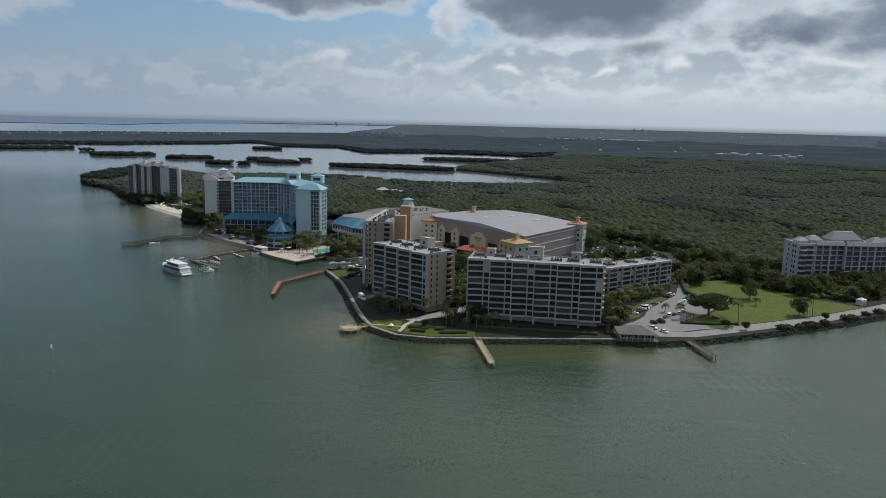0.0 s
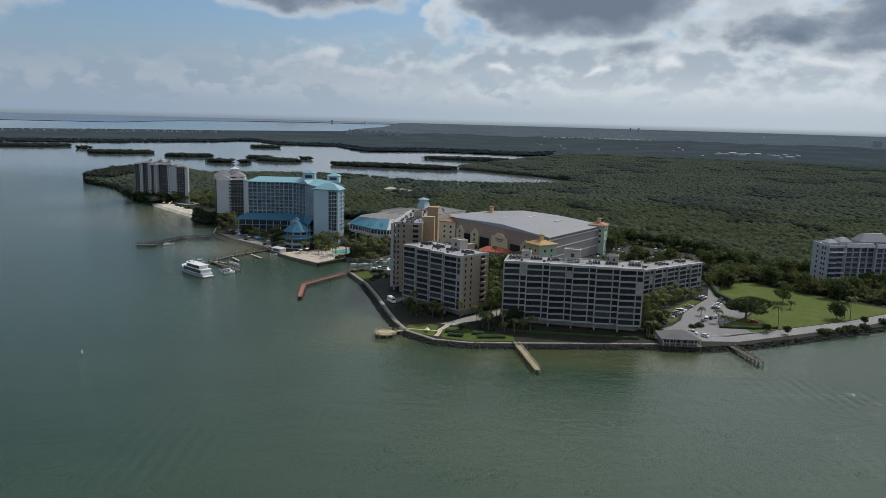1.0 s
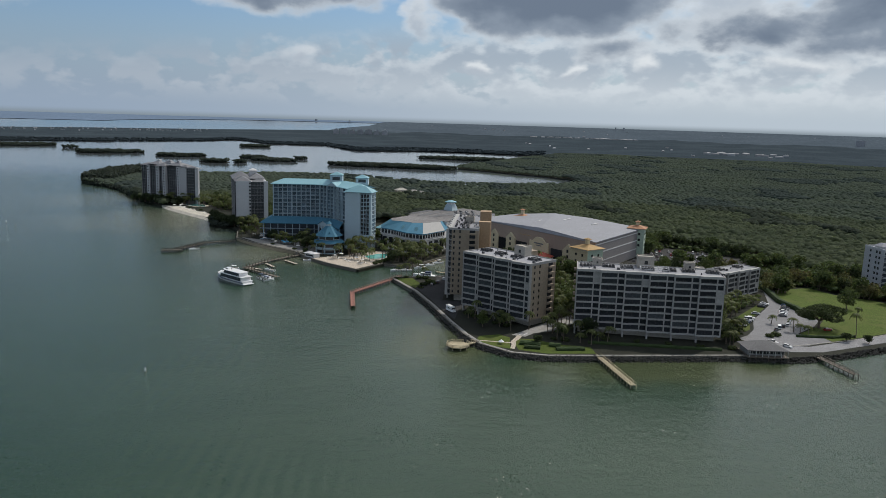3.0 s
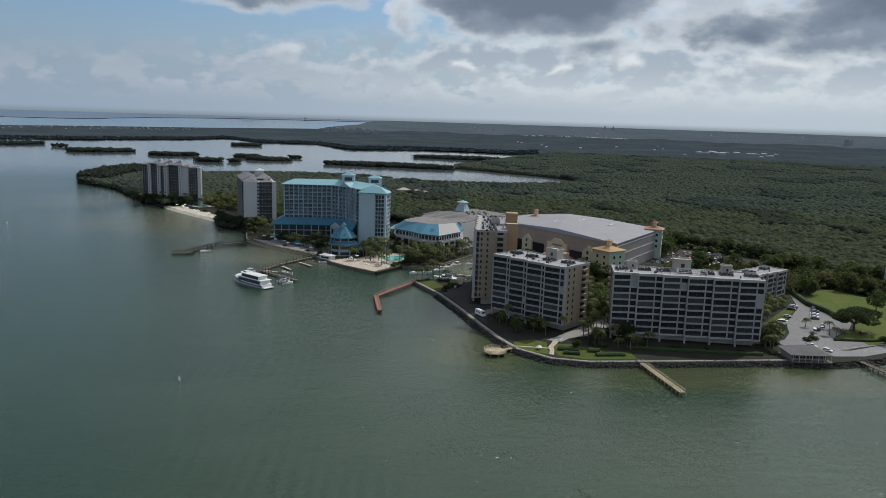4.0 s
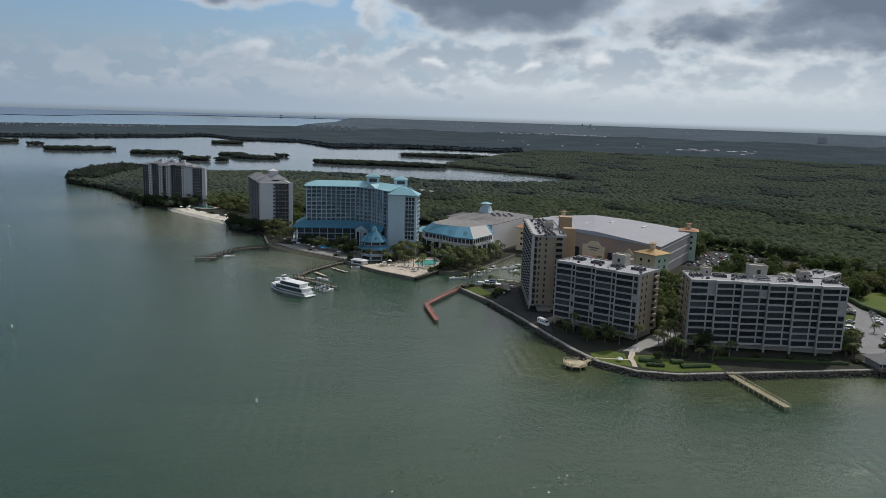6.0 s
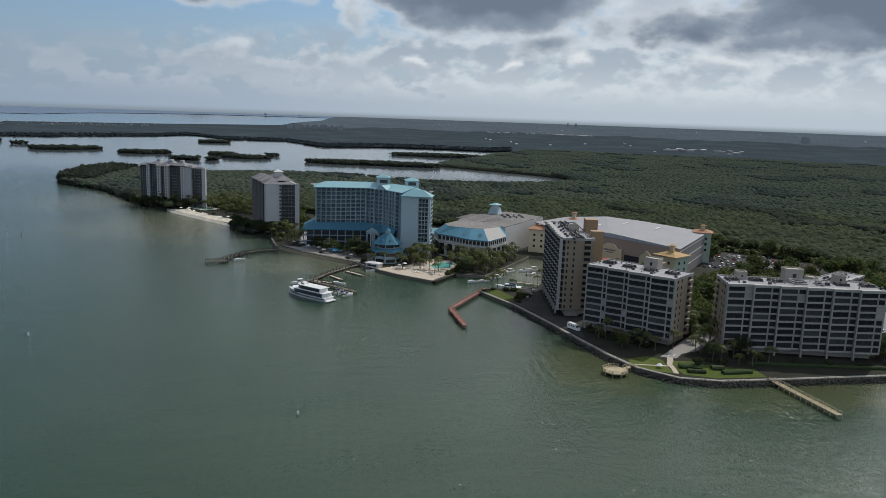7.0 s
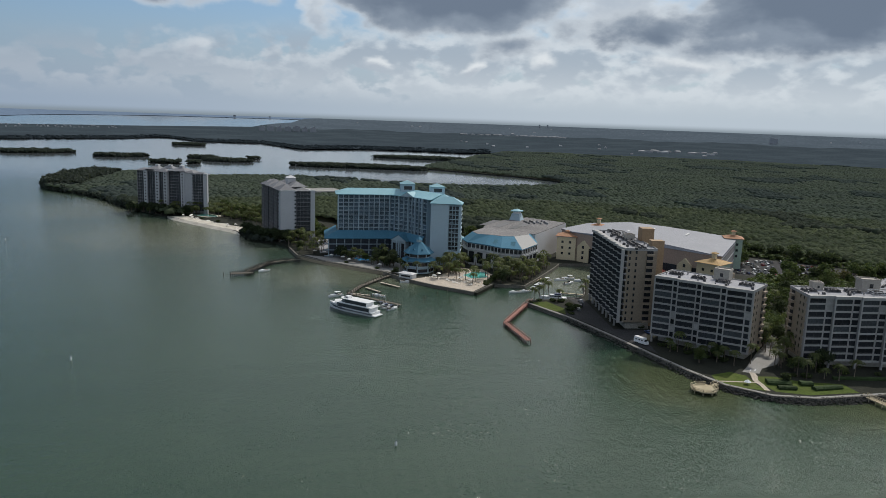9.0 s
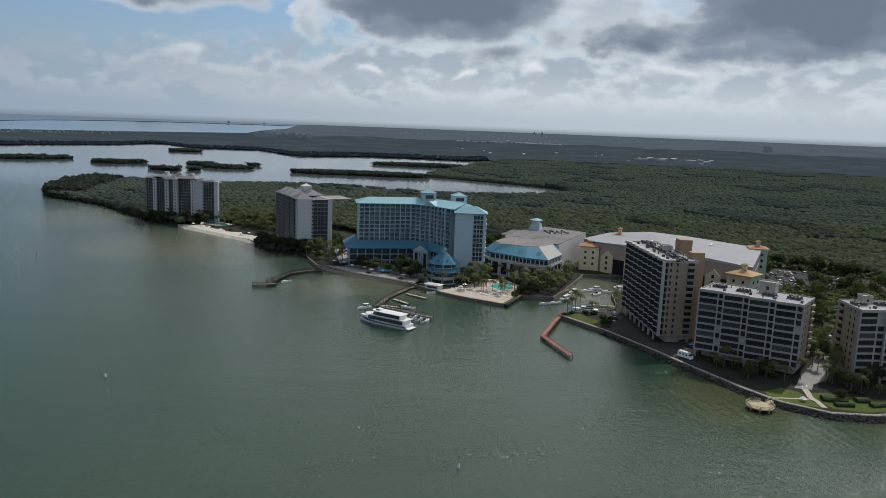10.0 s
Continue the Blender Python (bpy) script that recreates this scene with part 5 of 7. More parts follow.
corner_tower("pale cream tower with clay tiled roof at the marina", (-14, 619), (1, 612), 14, 19.0, 23.8, CLAY, CREAM)
red = thing("entrance_canopy", "red tiled hipped entrance canopy before the hall", "canopy", at((13, 553), (34, 540)))
part("roof", Mesh().hip(0, 0, 25, 12, 7.2, 10.2), REDROOF, red)
for x in (1, 8.5, 16.5, 24):
    for y in (1, 11):
        part("post", Mesh().box(x - 0.3, y - 0.3, LAND_Z - 0.2, x + 0.3, y + 0.3, 7.0), CREAM, red)


# the two western towers
def tower_face(e, p, q, z0, fh, floors, segs):
    """One side of a tower: d stacks of dark glazed balconies, p piers with small windows, w plain wall; each stands forward by its own depth."""
    m, x, top = at(p, q), 0.0, z0 + floors * fh
    small = Mesh().box(-0.7, -0.1, 0, 0.7, 0.02, 1.3).data("window", GLASS)
    for kind, w, out in segs:
        if kind == "d":
            glassp = Mesh().box(x + 0.2, 0.55 - out, 0.1, x + w - 0.2, 1.2, fh - 0.1).data("balcony_glass", TOWERGLASS)
            edge = Mesh().box(x, 0.15 - out, -0.1, x + w, 1.2, 0.12).box(x + 0.1, 0.2 - out, 0.98, x + w - 0.1, 0.26 - out, 1.06).data("balcony_edge", TOWEREDGE)
            n = max(2, round(w / 2.8))
            mull = Mesh()
            for k in range(n + 1):
                mull.box(x + 0.15 + (w - 0.3) * k / n - 0.07, 0.3 - out, z0, x + 0.15 + (w - 0.3) * k / n + 0.07, 0.5 - out, top)
            part("mullions", mull, TOWEREDGE, e).matrix_basis = m
            for f in range(floors):
                put("balcony_glass", glassp, e, m @ pose(0, 0, z0 + f * fh))
                put("balcony_edge", edge, e, m @ pose(0, 0, z0 + f * fh))
        else:
            ob = part("pier" if kind == "p" else "end_wall", Mesh().box(x, -out, LAND_Z - 0.2, x + w, 1.2, top + 0.5), PIERWALL, e)
            ob.matrix_basis = m
            if kind == "p":
                for f in range(floors):
                    put("window", small, e, m @ pose(x + w / 2, -out, z0 + f * fh + 1.0))
        x += w


EB = (-335.0, 870.0)
t1 = thing("apartment_tower", "dark-glazed apartment tower with white piers and grey hip roofs", "building", pose(*EB, 0), group="towers by the western beach")
o1 = moved([(-370.5, 881), (-299, 851), (-304, 866), (-364, 896)], EB)
part("core_wall", Mesh().prism(o1, LAND_Z - 0.2, 41.5), PIERWALL, t1)
tower_face(t1, *moved([(-371, 879.5), (-320, 858)], EB), 5.0, 3.05, 12, (("d", 8, 0.0), ("p", 3.5, 0.6), ("d", 11, -0.6), ("p", 4, 2.8), ("d", 5, 1.8), ("p", 4, 2.8), ("d", 14, -0.2), ("p", 4, 0.8), ("w", 2, 0.3)))
tower_face(t1, *moved([(-320, 858), (-298, 848)], EB), 5.0, 3.05, 12, (("w", 7, 0.6), ("p", 1.5, 0.2), ("d", 11.5, 1.6), ("w", 4, 1.2)))
rm = at(*moved([(-371, 880), (-298, 849)], EB))
for x0, x1, y0, y1, z, h in ((-1.2, 12, -1.4, 12, 42.2, 2.6), (9, 26, -0.4, 16, 43.6, 3.4), (21.5, 36.5, -3.8, 8, 41.9, 3.0), (24, 37, 6, 16, 44.6, 3.0), (35.5, 55.5, -1.2, 16, 43.2, 3.6), (54, 64.5, -1.4, 13, 42.0, 2.6), (62, 78.4, -2.2, 7.5, 40.6, 2.4)):
    ob = part("hip_roof", Mesh().hip(x0, y0, x1, y1, z, z + h), TOWERROOF, t1)
    ob.matrix_basis = rm
for x, y in ((18, 9), (31, 11), (46, 8)):
    ob = part("roof_house", Mesh().box(x - 1.8, y - 1.8, 44, x + 1.8, y + 1.8, 48.2), PIERWALL, t1)
    ob.matrix_basis = rm
E2B = (-215.0, 725.0)
t2 = thing("apartment_tower", "white apartment tower with dark balcony stacks and grey hip roofs", "building", pose(*E2B, 0), group="towers by the western beach")
o2 = moved([(-220.2, 695.5), (-195, 701), (-211, 760), (-237.5, 753)], E2B)
part("core_wall", Mesh().prism(o2, LAND_Z - 0.2, 42), PIERWALL, t2)
tower_face(t2, *moved([(-239, 754), (-221, 694)], E2B), 5.0, 3.1, 12, (("d", 9, 1.2), ("p", 3, 0.1), ("d", 13, 1.5), ("p", 3, 0.1), ("d", 13, 1.5), ("p", 3, 0.1), ("d", 12, 1.5), ("p", 3, 0.3), ("w", 3.6, 0.2)))
tower_face(t2, *moved([(-221, 694), (-194, 700)], E2B), 5.0, 3.1, 12, (("w", 11, 0.6), ("p", 1.6, 0.1), ("d", 11.4, 1.8), ("w", 3.6, 1.2)))
rm = at(*moved([(-239, 754), (-221, 694)], E2B))
for x0, x1, y0, y1, z, h in ((-1.2, 13, -1.8, 16, 42.6, 4.4), (12, 29, -2.2, 15, 43.2, 5.0), (28, 45, -2.2, 15, 43.2, 5.0), (44, 63.2, -1.4, 13, 42.6, 4.2), (2, 46, 12, 27, 43.6, 4.2), (48, 63.6, 12, 28.0, 41.2, 3.0)):
    ob = part("hip_roof", Mesh().hip(x0, y0, x1, y1, z, z + h), TOWERROOF, t2)
    ob.matrix_basis = rm
ob = part("lift_house", Mesh().box(24, 14, 42, 31, 21, 49.5).hip(23.5, 13.5, 31.5, 21.5, 49.9, 52.0), WHITEWALL, t2)
ob.matrix_basis = rm
# buildings among the mangroves
flat = thing("flat_roofed_building", "pale flat-roofed low building among the mangroves", "building", pose(-192, 1028, 0, 0, 0, 18))
part("wall", Mesh().box(0, 0, LAND_Z - 0.2, 36, 42, 7.6), CONCRETE, flat)
part("roof", Mesh().box(-0.4, -0.4, 7.6, 36.4, 42.4, 8.3), DRIVE, flat)
# dark sheets on the wall for shaded openings
for x in (4, 12, 20, 28):
    part("opening", Mesh().box(x, -0.06, 3.2, x + 5, 0.1, 6.2), SCREEN, flat)


def villa(label, x, y, w, d, turn):
    e = thing("house", label, "house", pose(x, y, 0, 0, 0, turn), group="houses in the woods")
    part("wall", Mesh().box(0, 0, LAND_Z - 0.2, w, d, 8.4), CREAM, e)
    part("roof", Mesh().hip(-0.8, -0.8, w + 0.8, d + 0.8, 8.65, 11.6), CONCRETE, e)
    for i in range(3):
        part("window", Mesh().box(w * (i + 0.3) / 3, -0.06, 5.2, w * (i + 0.7) / 3, 0.05, 7.2), GLASS, e)


for x, y, w, d, a in ((-84, 1000, 15, 10, 20), (-70, 985, 13, 9, -25), (-60, 972, 12, 9, -30)):
    villa("small house with pale hipped roof in the woods", x, y, w, d, a)

# ---- the grounds ----
Z = LAND_Z


def pad(name, poly, mat, label, up=0.02, category="ground"):
    return slab(name, poly, Z - 0.3, Z + up, mat, label, category)


def offset_line(pts, d):
    """The line shifted d metres to its left."""
    out = []
    for i, p in enumerate(pts):
        a, b = pts[max(0, i - 1)], pts[min(len(pts) - 1, i + 1)]
        l = math.dist(a, b)
        out.append((p[0] - (b[1] - a[1]) / l * d, p[1] + (b[0] - a[0]) / l * d))
    return out


def strip(name, line, d0, d1, mat, label, z0, z1, category):
    """A band of ground, a path or a wall beside a line."""
    a, b = offset_line(line, d0), offset_line(line, d1)
    m = Mesh()
    n = len(line)
    for p in (a, b):
        m.v += [(x, y, z0) for x, y in p] + [(x, y, z1) for x, y in p]
    for i in range(n - 1):
        m.f += [(i, i + 1, n + i + 1, n + i), (n + i, n + i + 1, 3 * n + i + 1, 3 * n + i), (2 * n + i + 1, 2 * n + i, 3 * n + i, 3 * n + i + 1)]
    m.f += [(0, n, 3 * n, 2 * n), (n - 1, 3 * n - 1, 4 * n - 1, 2 * n - 1)]
    ob = part(name, m, mat, None)
    return tagged(ob, label, category, kind="structure")


point_shore = SHORE_S[:11]
strip("seawall", point_shore, -0.5, 0.25, SHADEWALL, "grey concrete sea wall round the point", -1.5, Z + 0.25, "wall")
strip("walkway", point_shore, 0.3, 2.0, DRIVE, "pale concrete walkway along the sea wall", Z - 0.3, Z + 0.05, "path")
marina_edge = INLET + [(-75, 488)]
strip("marina_wall", marina_edge, -0.4, 0.3, SHADEWALL, "concrete edge of the marina basin", -1.5, Z + 0.2, "wall")
pad("lawn", [(-32.5, 355), (-30, 364), (-20, 367), (-15.5, 362), (-17, 352), (-17, 344.6), (-24, 348)], GRASS, "bright sunlit lawn on the point", 0.03, "lawn")
pad("lawn", [(-13.5, 361), (-14.5, 352), (-14, 343.4), (-2, 338.6), (20, 339.6), (20, 349), (4, 353), (-4, 360)], GRASS, "bright lawn with hedges beside the sea wall", 0.03, "lawn")
pad("lawn", [(-71, 489), (-62, 490), (-57, 474), (-60, 462), (-67, 474), (-72.5, 483)], GRASS, "small lawn at the foot of the red pier", 0.03, "lawn")
pad("lawn", [(168, 476), (194, 485), (201, 466), (218, 452), (226, 436), (250, 417.5), (208, 394), (178, 380), (153, 369), (142, 364.5), (141, 371.5), (132, 377), (150, 392), (158, 402), (158, 425), (156, 440), (161, 460)], GRASS, "wide open green lawn beside the coast road", 0.03, "lawn")
pad("lawn", [(105, 379), (104, 396), (118, 413), (138, 436), (142, 433), (118, 402), (110, 384)], GRASS, "strip of grass along the car park", 0.03, "lawn")
pad("car_park", [(96, 367), (104, 373), (112, 384), (120, 402), (145, 436), (158, 470), (166, 505), (180, 540), (187, 538), (174, 500), (166, 472), (156, 441), (157, 425), (157, 404), (148, 392), (131, 377), (141, 371), (141.5, 364), (124, 356.5), (106, 352)], ASPHALT, "worn grey asphalt car park", 0.025, "car park")
coast = SHORE_S[9:18]
strip("road", [(101, 342)] + coast[2:], 4.5, 13.0, ASPHALT, "pale grey coast road along the rocks", Z - 0.3, Z + 0.06, "road")
strip("kerb", [(118, 342)] + coast[3:], 13.0, 13.4, CONCRETE, "low concrete kerb of the coast road", Z - 0.3, Z + 0.2, "kerb")
pad("driveway", [(-14.5, 366.5), (-9, 372), (9, 392.5), (17, 400), (34, 421), (42, 413), (24, 393), (13, 381), (7, 374.5), (-3, 370), (-8, 364)], DRIVE, "pale concrete driveway between the blocks", 0.025, "road")
for x in (-10.6, -8.4):
    pad("bay_marking", [(x, 367.2), (x + 0.35, 366.9), (x + 2.35, 369.6), (x + 2.0, 369.9)], WHITEWALL, "white painted bay line on the driveway", 0.035, "marking")
pad("footpath", [(-17.6, 345.4), (-15.6, 344.6), (-14.2, 351), (-13.6, 356), (-10.8, 361), (-9.4, 365), (-11.6, 366), (-13.4, 361.5), (-15.8, 356.5), (-16.2, 351)], DECK, "curved pink paved footpath", 0.05, "path")
pad("footpath", [(-30.5, 357.2), (-30.3, 356.1), (-15.6, 353.4), (-15.4, 354.4)], DECK, "narrow pale path across the lawn", 0.045, "path")
# darker than the other asphalt: the block's shade is put into its colour
pad("forecourt", [(-60, 462), (-47, 484), (-47, 500), (-37.5, 500), (-45, 433), (-28, 430), (-37, 412), (-40, 392), (-46, 412), (-53, 440)], DARKASPHALT, "asphalt forecourt under the tall block, shade put into its dark colour", 0.025, "car park")
pad("rear_car_park", [(96, 560), (128, 556), (190, 545), (200, 575), (150, 625), (128, 640), (122, 600)], DARKASPHALT, "large car park behind the hall", 0.025, "car park")
pad("pool_deck", [(-134, 550), (-121, 534.5), (-100, 515.5), (-85, 536), (-76, 560), (-80, 582), (-96, 584), (-112, 562)], DECK, "pale paved pool deck", 0.06, "deck")
strip("pool_deck_wall", [(-140, 557), (-134, 549), (-121, 533.5), (-100, 514), (-83, 536)], -0.6, 0.2, SHADEWALL, "concrete bulkhead of the pool deck", -1.5, Z + 0.15, "wall")
pad("terrace", [(-203, 634), (-186, 611), (-162, 589), (-148, 576), (-138, 566), (-128, 598), (-133, 614), (-150, 626), (-186, 626)], DRIVE, "sandy terrace before the hotel", 0.03, "terrace")
pad("court", [(-190, 640), (-192, 700), (-150, 720), (-90, 700), (-84, 640), (-100, 620), (-140, 660)], ASPHALT, "paved hotel court", 0.02, "court")
strip("hotel_seawall", [(-213, 663), (-206, 630), (-187, 608), (-164, 586.5), (-149, 573), (-140, 558)], -0.6, 0.3, SHADEWALL, "low sea wall before the hotel", -1.5, Z + 0.5, "wall")


def beach(name, shore, inward, outward, label, mat=SAND):
    """Sand that slopes from the land into the water."""
    fine = []
    for p, q in zip(shore, shore[1:]):
        n = max(1, int(math.dist(p, q) / 3))
        fine += [(p[0] + (q[0] - p[0]) * j / n, p[1] + (q[1] - p[1]) * j / n) for j in range(n)]
    shore = fine + [shore[-1]]
    n = len(shore)
    lines = [offset_line(shore, d) for d in (-outward, inward, inward + 14)]
    m = Mesh()
    for i in range(n):
        w = [noise.noise((i * 0.31, k * 7.1, 2.0)) * 2.4 for k in range(3)]
        end = min(1.0, i / 5, (n - 1 - i) / 5)
        for k, z in ((0, -0.35), (1, Z + 0.12), (2, Z + 0.12)):
            x, y = lines[k][i]
            gx, gy = shore[i]
            u = end * (1 + w[k] * 0.16 * (k != 1))
            m.v.append((gx + (x - gx) * u, gy + (y - gy) * u, z))
    for i in range(n - 1):
        m.f.append((3 * i, 3 * i + 3, 3 * i + 4, 3 * i + 1))
        if mat is SAND:
            m.f.append((3 * i + 1, 3 * i + 4, 3 * i + 5, 3 * i + 2))
    tagged(part(name, m, mat, None), label, "beach", kind="structure")


beach("beach", [(-334, 833), (-330, 828), (-298, 788), (-276, 762), (-262, 747), (-254, 730)], 0.8, 3.5, "white sand beach below the towers")
beach("beach", [(-206, 629), (-187, 607), (-164, 585.5), (-149, 572)], -0.5, 1.6, "narrow brown beach before the hotel", BROWNSAND)


def pool(name, label, cx, cy, rx, ry, turn, seed):
    e = thing(name, label, "pool", pose(cx, cy, Z + 0.06, 0, 0, turn))
    o = blob(0, 0, rx, ry, 0, seed, 26)
    part("rim", Mesh().prism([(x * 1.06, y * 1.06) for x, y in o], -0.2, 0.10), WHITEWALL, e)
    part("pool_water", Mesh().prism(o, -0.1, 0.13), POOL, e, "clear turquoise water")


POOL = material("pool_water", (0.10, 0.36, 0.32), 0.08, vary=0.06, scale=1.0, bump=0.02, bump_scale=1.5)
pool("swimming_pool", "turquoise free-form swimming pool in the pale deck", -88, 562, 10, 7.5, 40, 31)
pad("pool_terrace", [(-316, 846), (-296, 826), (-282, 838), (-302, 860)], DECK, "pale terrace round the beach pool", 0.05, "deck")
pool("swimming_pool", "turquoise pool above the white beach", -300, 842, 12, 7, -40, 32)

# rocks along the shore
rng = np.random.default_rng(4)
rx, ry, rz, rr = [], [], [], []
for line, count in ((SHORE_S[4:17], 4200), (SHORE_S[1:5], 420)):
    seg = [math.dist(line[i], line[i + 1]) for i in range(len(line) - 1)]
    for _ in range(count):
        i = rng.choice(len(seg), p=np.array(seg) / sum(seg))
        u, o = rng.uniform(), rng.uniform(-0.6, 3.4)
        (ax, ay), (bx, by) = line[i], line[i + 1]
        rx.append(ax + (bx - ax) * u + (by - ay) / seg[i] * o), ry.append(ay + (by - ay) * u - (bx - ax) / seg[i] * o)
        rz.append(1.7 - 0.55 * max(o, 0) + rng.uniform(-0.3, 0.2)), rr.append(rng.uniform(0.28, 0.72))
ob = woods("riprap_rocks", np.stack([rx, ry, rz], 1), np.array(rr), 1, ROCK, "dark riprap rocks along the waterline", 0.8)
ob["category"] = "rocks"

# ---- piers and docks ----


def pier(name, label, line, width, deck_mat, post_mat, z=1.6, step=3.0, rails=True, rail_h=1.05, tall=0.0, group=""):
    """A timber pier along a bent line: deck, piles and a rail on posts."""
    e = thing(name, label, "pier", pose(*line[0], 0), group=group)
    pts = moved(line, line[0])
    pile = Mesh().ring(0, 0, 0.17, -1.5, z + (0.15 if rails else 1.1) + tall, 7).data("dock_post", post_mat)
    post = Mesh().box(-0.07, -0.07, z, 0.07, 0.07, z + rail_h).data("rail_post", post_mat)
    for i in range(len(pts) - 1):
        a, b = pts[i], pts[i + 1]
        m, l = at(a, b), math.dist(a, b)
        ext = width / 2 if i < len(pts) - 2 else 0
        nb = max(1, int(l / 1.2))
        if l / 1.2 < 60:
            plank = Mesh().box(0.03, -width / 2, z - 0.1, (l + ext) / nb - 0.03, width / 2, z).data("plank", deck_mat)
            for j in range(nb):
                put("plank", plank, e, m @ pose(j * (l + ext) / nb, 0, 0.0))
        ob = part("beam", Mesh().box(0, -width / 2 + 0.2, z - 0.4, l + ext, -width / 2 + 0.4, z - 0.104).box(0, width / 2 - 0.4, z - 0.4, l + ext, width / 2 - 0.2, z - 0.104), post_mat, e)
        ob.matrix_basis = m
        n = max(1, round(l / step))
        for j in range(n + 1):
            for s in (-1, 1):
                put("dock_post", pile, e, m @ pose(j * l / n, s * (width / 2 + 0.05), 0))
                if rails:
                    put("rail_post", post, e, m @ pose(j * l / n, s * (width / 2 - 0.1), 0))
        if rails:
            for s in (-1, 1):
                ob = part("rail", Mesh().box(0, s * (width / 2 - 0.1) - 0.09, z + rail_h, l, s * (width / 2 - 0.1) + 0.09, z + rail_h + 0.08).box(0, s * (width / 2 - 0.1) - 0.04, z + 0.5, l, s * (width / 2 - 0.1) + 0.04, z + 0.6), post_mat, e)
                ob.matrix_basis = m
    return e


pier("fishing_pier", "long sun-bleached timber fishing pier with rails", [(20.5, 337), (25.5, 301)], 2.4, PALEWOOD, PALEWOOD)
pier("fishing_pier", "grey weathered timber pier by the coast road", [(122, 341), (125.7, 317.8)], 2.4, WOOD, WOOD)
pier("red_pier", "bent red-stained timber pier with rails", [(-70, 495), (-97, 448.5), (-94, 417)], 2.3, REDWOOD, REDWOOD)
pier("old_pier", "long dark weathered pier with many piles", [(-204, 617), (-214.5, 614), (-225.4, 605), (-232, 588), (-237.5, 576)], 3.2, WOOD, DARKWOOD, step=1.6, tall=1.5)
pier("landing_stage", "dark timber landing stage of heavy piles", [(-247, 570), (-233, 572.5)], 4.2, WOOD, DARKWOOD, step=1.3, rails=False, tall=0.6)
pier("boat_dock", "weathered timber boat dock with tall piles", [(-143, 567), (-151, 558), (-166, 534.5), (-174, 515), (-147, 487.5)], 2.6, WOOD, WOOD, z=1.3, step=3.4, rails=False, tall=1.0)
for x, y, x1, y1 in ((-153, 546, -142.6, 533), (-163, 532, -155.6, 520.6), (-172, 517, -161.7, 511.5)):
    pier("finger_dock", "narrow pale finger dock for small boats", [(x, y), (x1, y1)], 1.9, DECK, WOOD, z=0.9, step=6.0, rails=False, group="finger docks")
pier("marina_dock", "short pale timber dock beside the cabin cruiser", [(-49, 489), (-39, 501)], 5.0, PALEWOOD, WOOD, z=0.9, step=5.0, rails=False)
pier("marina_dock", "pale timber dock in the marina basin", [(-66, 530), (-45, 556)], 1.8, PALEWOOD, WOOD, z=0.9, step=5.0, rails=False)
pier("marina_dock", "timber boat dock below the tall block", [(-46, 516), (-31, 509)], 1.8, PALEWOOD, WOOD, z=0.9, step=5.0, rails=False)

# round viewing deck
gaz = thing("viewing_deck", "eight-sided timber viewing deck with railing over the water", "deck", pose(-41, 350, 0, 0, 0, 12))
deck = part("deck_floor", Mesh().ring(0, 0, 5.4, 1.25, 1.6, 8), PALEWOOD, gaz)
leg = Mesh().ring(0, 0, 0.22, -1.5, 1.25, 7).data("deck_post", PALEWOOD)
for i in range(8):
    a, b = radians(45 * i), radians(45 * (i + 1))
    put("deck_post", leg, gaz, pose(4.6 * math.cos(a), 4.6 * math.sin(a), 0))
    mm = at((5.3 * math.cos(a), 5.3 * math.sin(a)), (5.3 * math.cos(b), 5.3 * math.sin(b)))
    l = 2 * 5.3 * math.sin(radians(22.5))
    if i in (0,):
        continue
    mr = Mesh().box(0, -0.1, 2.6, l, 0.1, 2.75).box(0, -0.04, 2.1, l, 0.04, 2.25).box(-0.08, -0.08, 1.6, 0.08, 0.08, 2.75)
    part("railing", mr, PALEWOOD, gaz).matrix_basis = mm
    put("bench", Mesh().box(0.3, 0.4, 2.0, l - 0.3, 0.85, 2.08).box(0.4, 0.5, 1.6, 0.5, 0.8, 2.0).box(l - 0.5, 0.5, 1.6, l - 0.4, 0.8, 2.0).data("bench", PALEWOOD), gaz, mm)
pier("deck_bridge", "short timber bridge to the viewing deck", [(-31.5, 355.5), (-36.2, 352.3)], 2.0, PALEWOOD, PALEWOOD)

# restaurant on stilts at the road's end
hut = thing("waterside_hut", "grey-roofed waterside building on stilts with a glazed porch", "building", at((88.5, 338.5), (105.5, 337.5)))
part("floor", Mesh().box(-0.6, -1.4, 1.9, 17.6, 12, 2.3), WOOD, hut)
part("wall", Mesh().box(0.4, 1.6, 2.3, 16.6, 11.4, 5.2), CONDO, hut)
for i in range(10):
    part("window", Mesh().box(1.0 + i * 1.56, 1.45, 3.1, 2.2 + i * 1.56, 1.58, 4.7), GLASS, hut)
part("roof", Mesh().hip(-0.8, -1.2, 17.8, 12.6, 5.3, 8.2), SHINGLE, hut, "weathered grey hipped roof")
for i in range(7):
    part("porch_post", Mesh().box(0.2 + i * 2.8, -1.0, 2.3, 0.4 + i * 2.8, -0.8, 5.2), WHITEWALL, hut)
    part("stilt", Mesh().ring(0.5 + i * 2.8, -0.8, 0.2, -1.5, 1.9, 7), WOOD, hut)
shed = thing("white_shed", "small white shed with a pyramid roof on the lawn", "shed", at((249.5, 421), (253.5, 423)))
part("wall", Mesh().box(0, 0, Z - 0.1, 4.4, 3.6, Z + 3.0), WHITEWALL, shed)
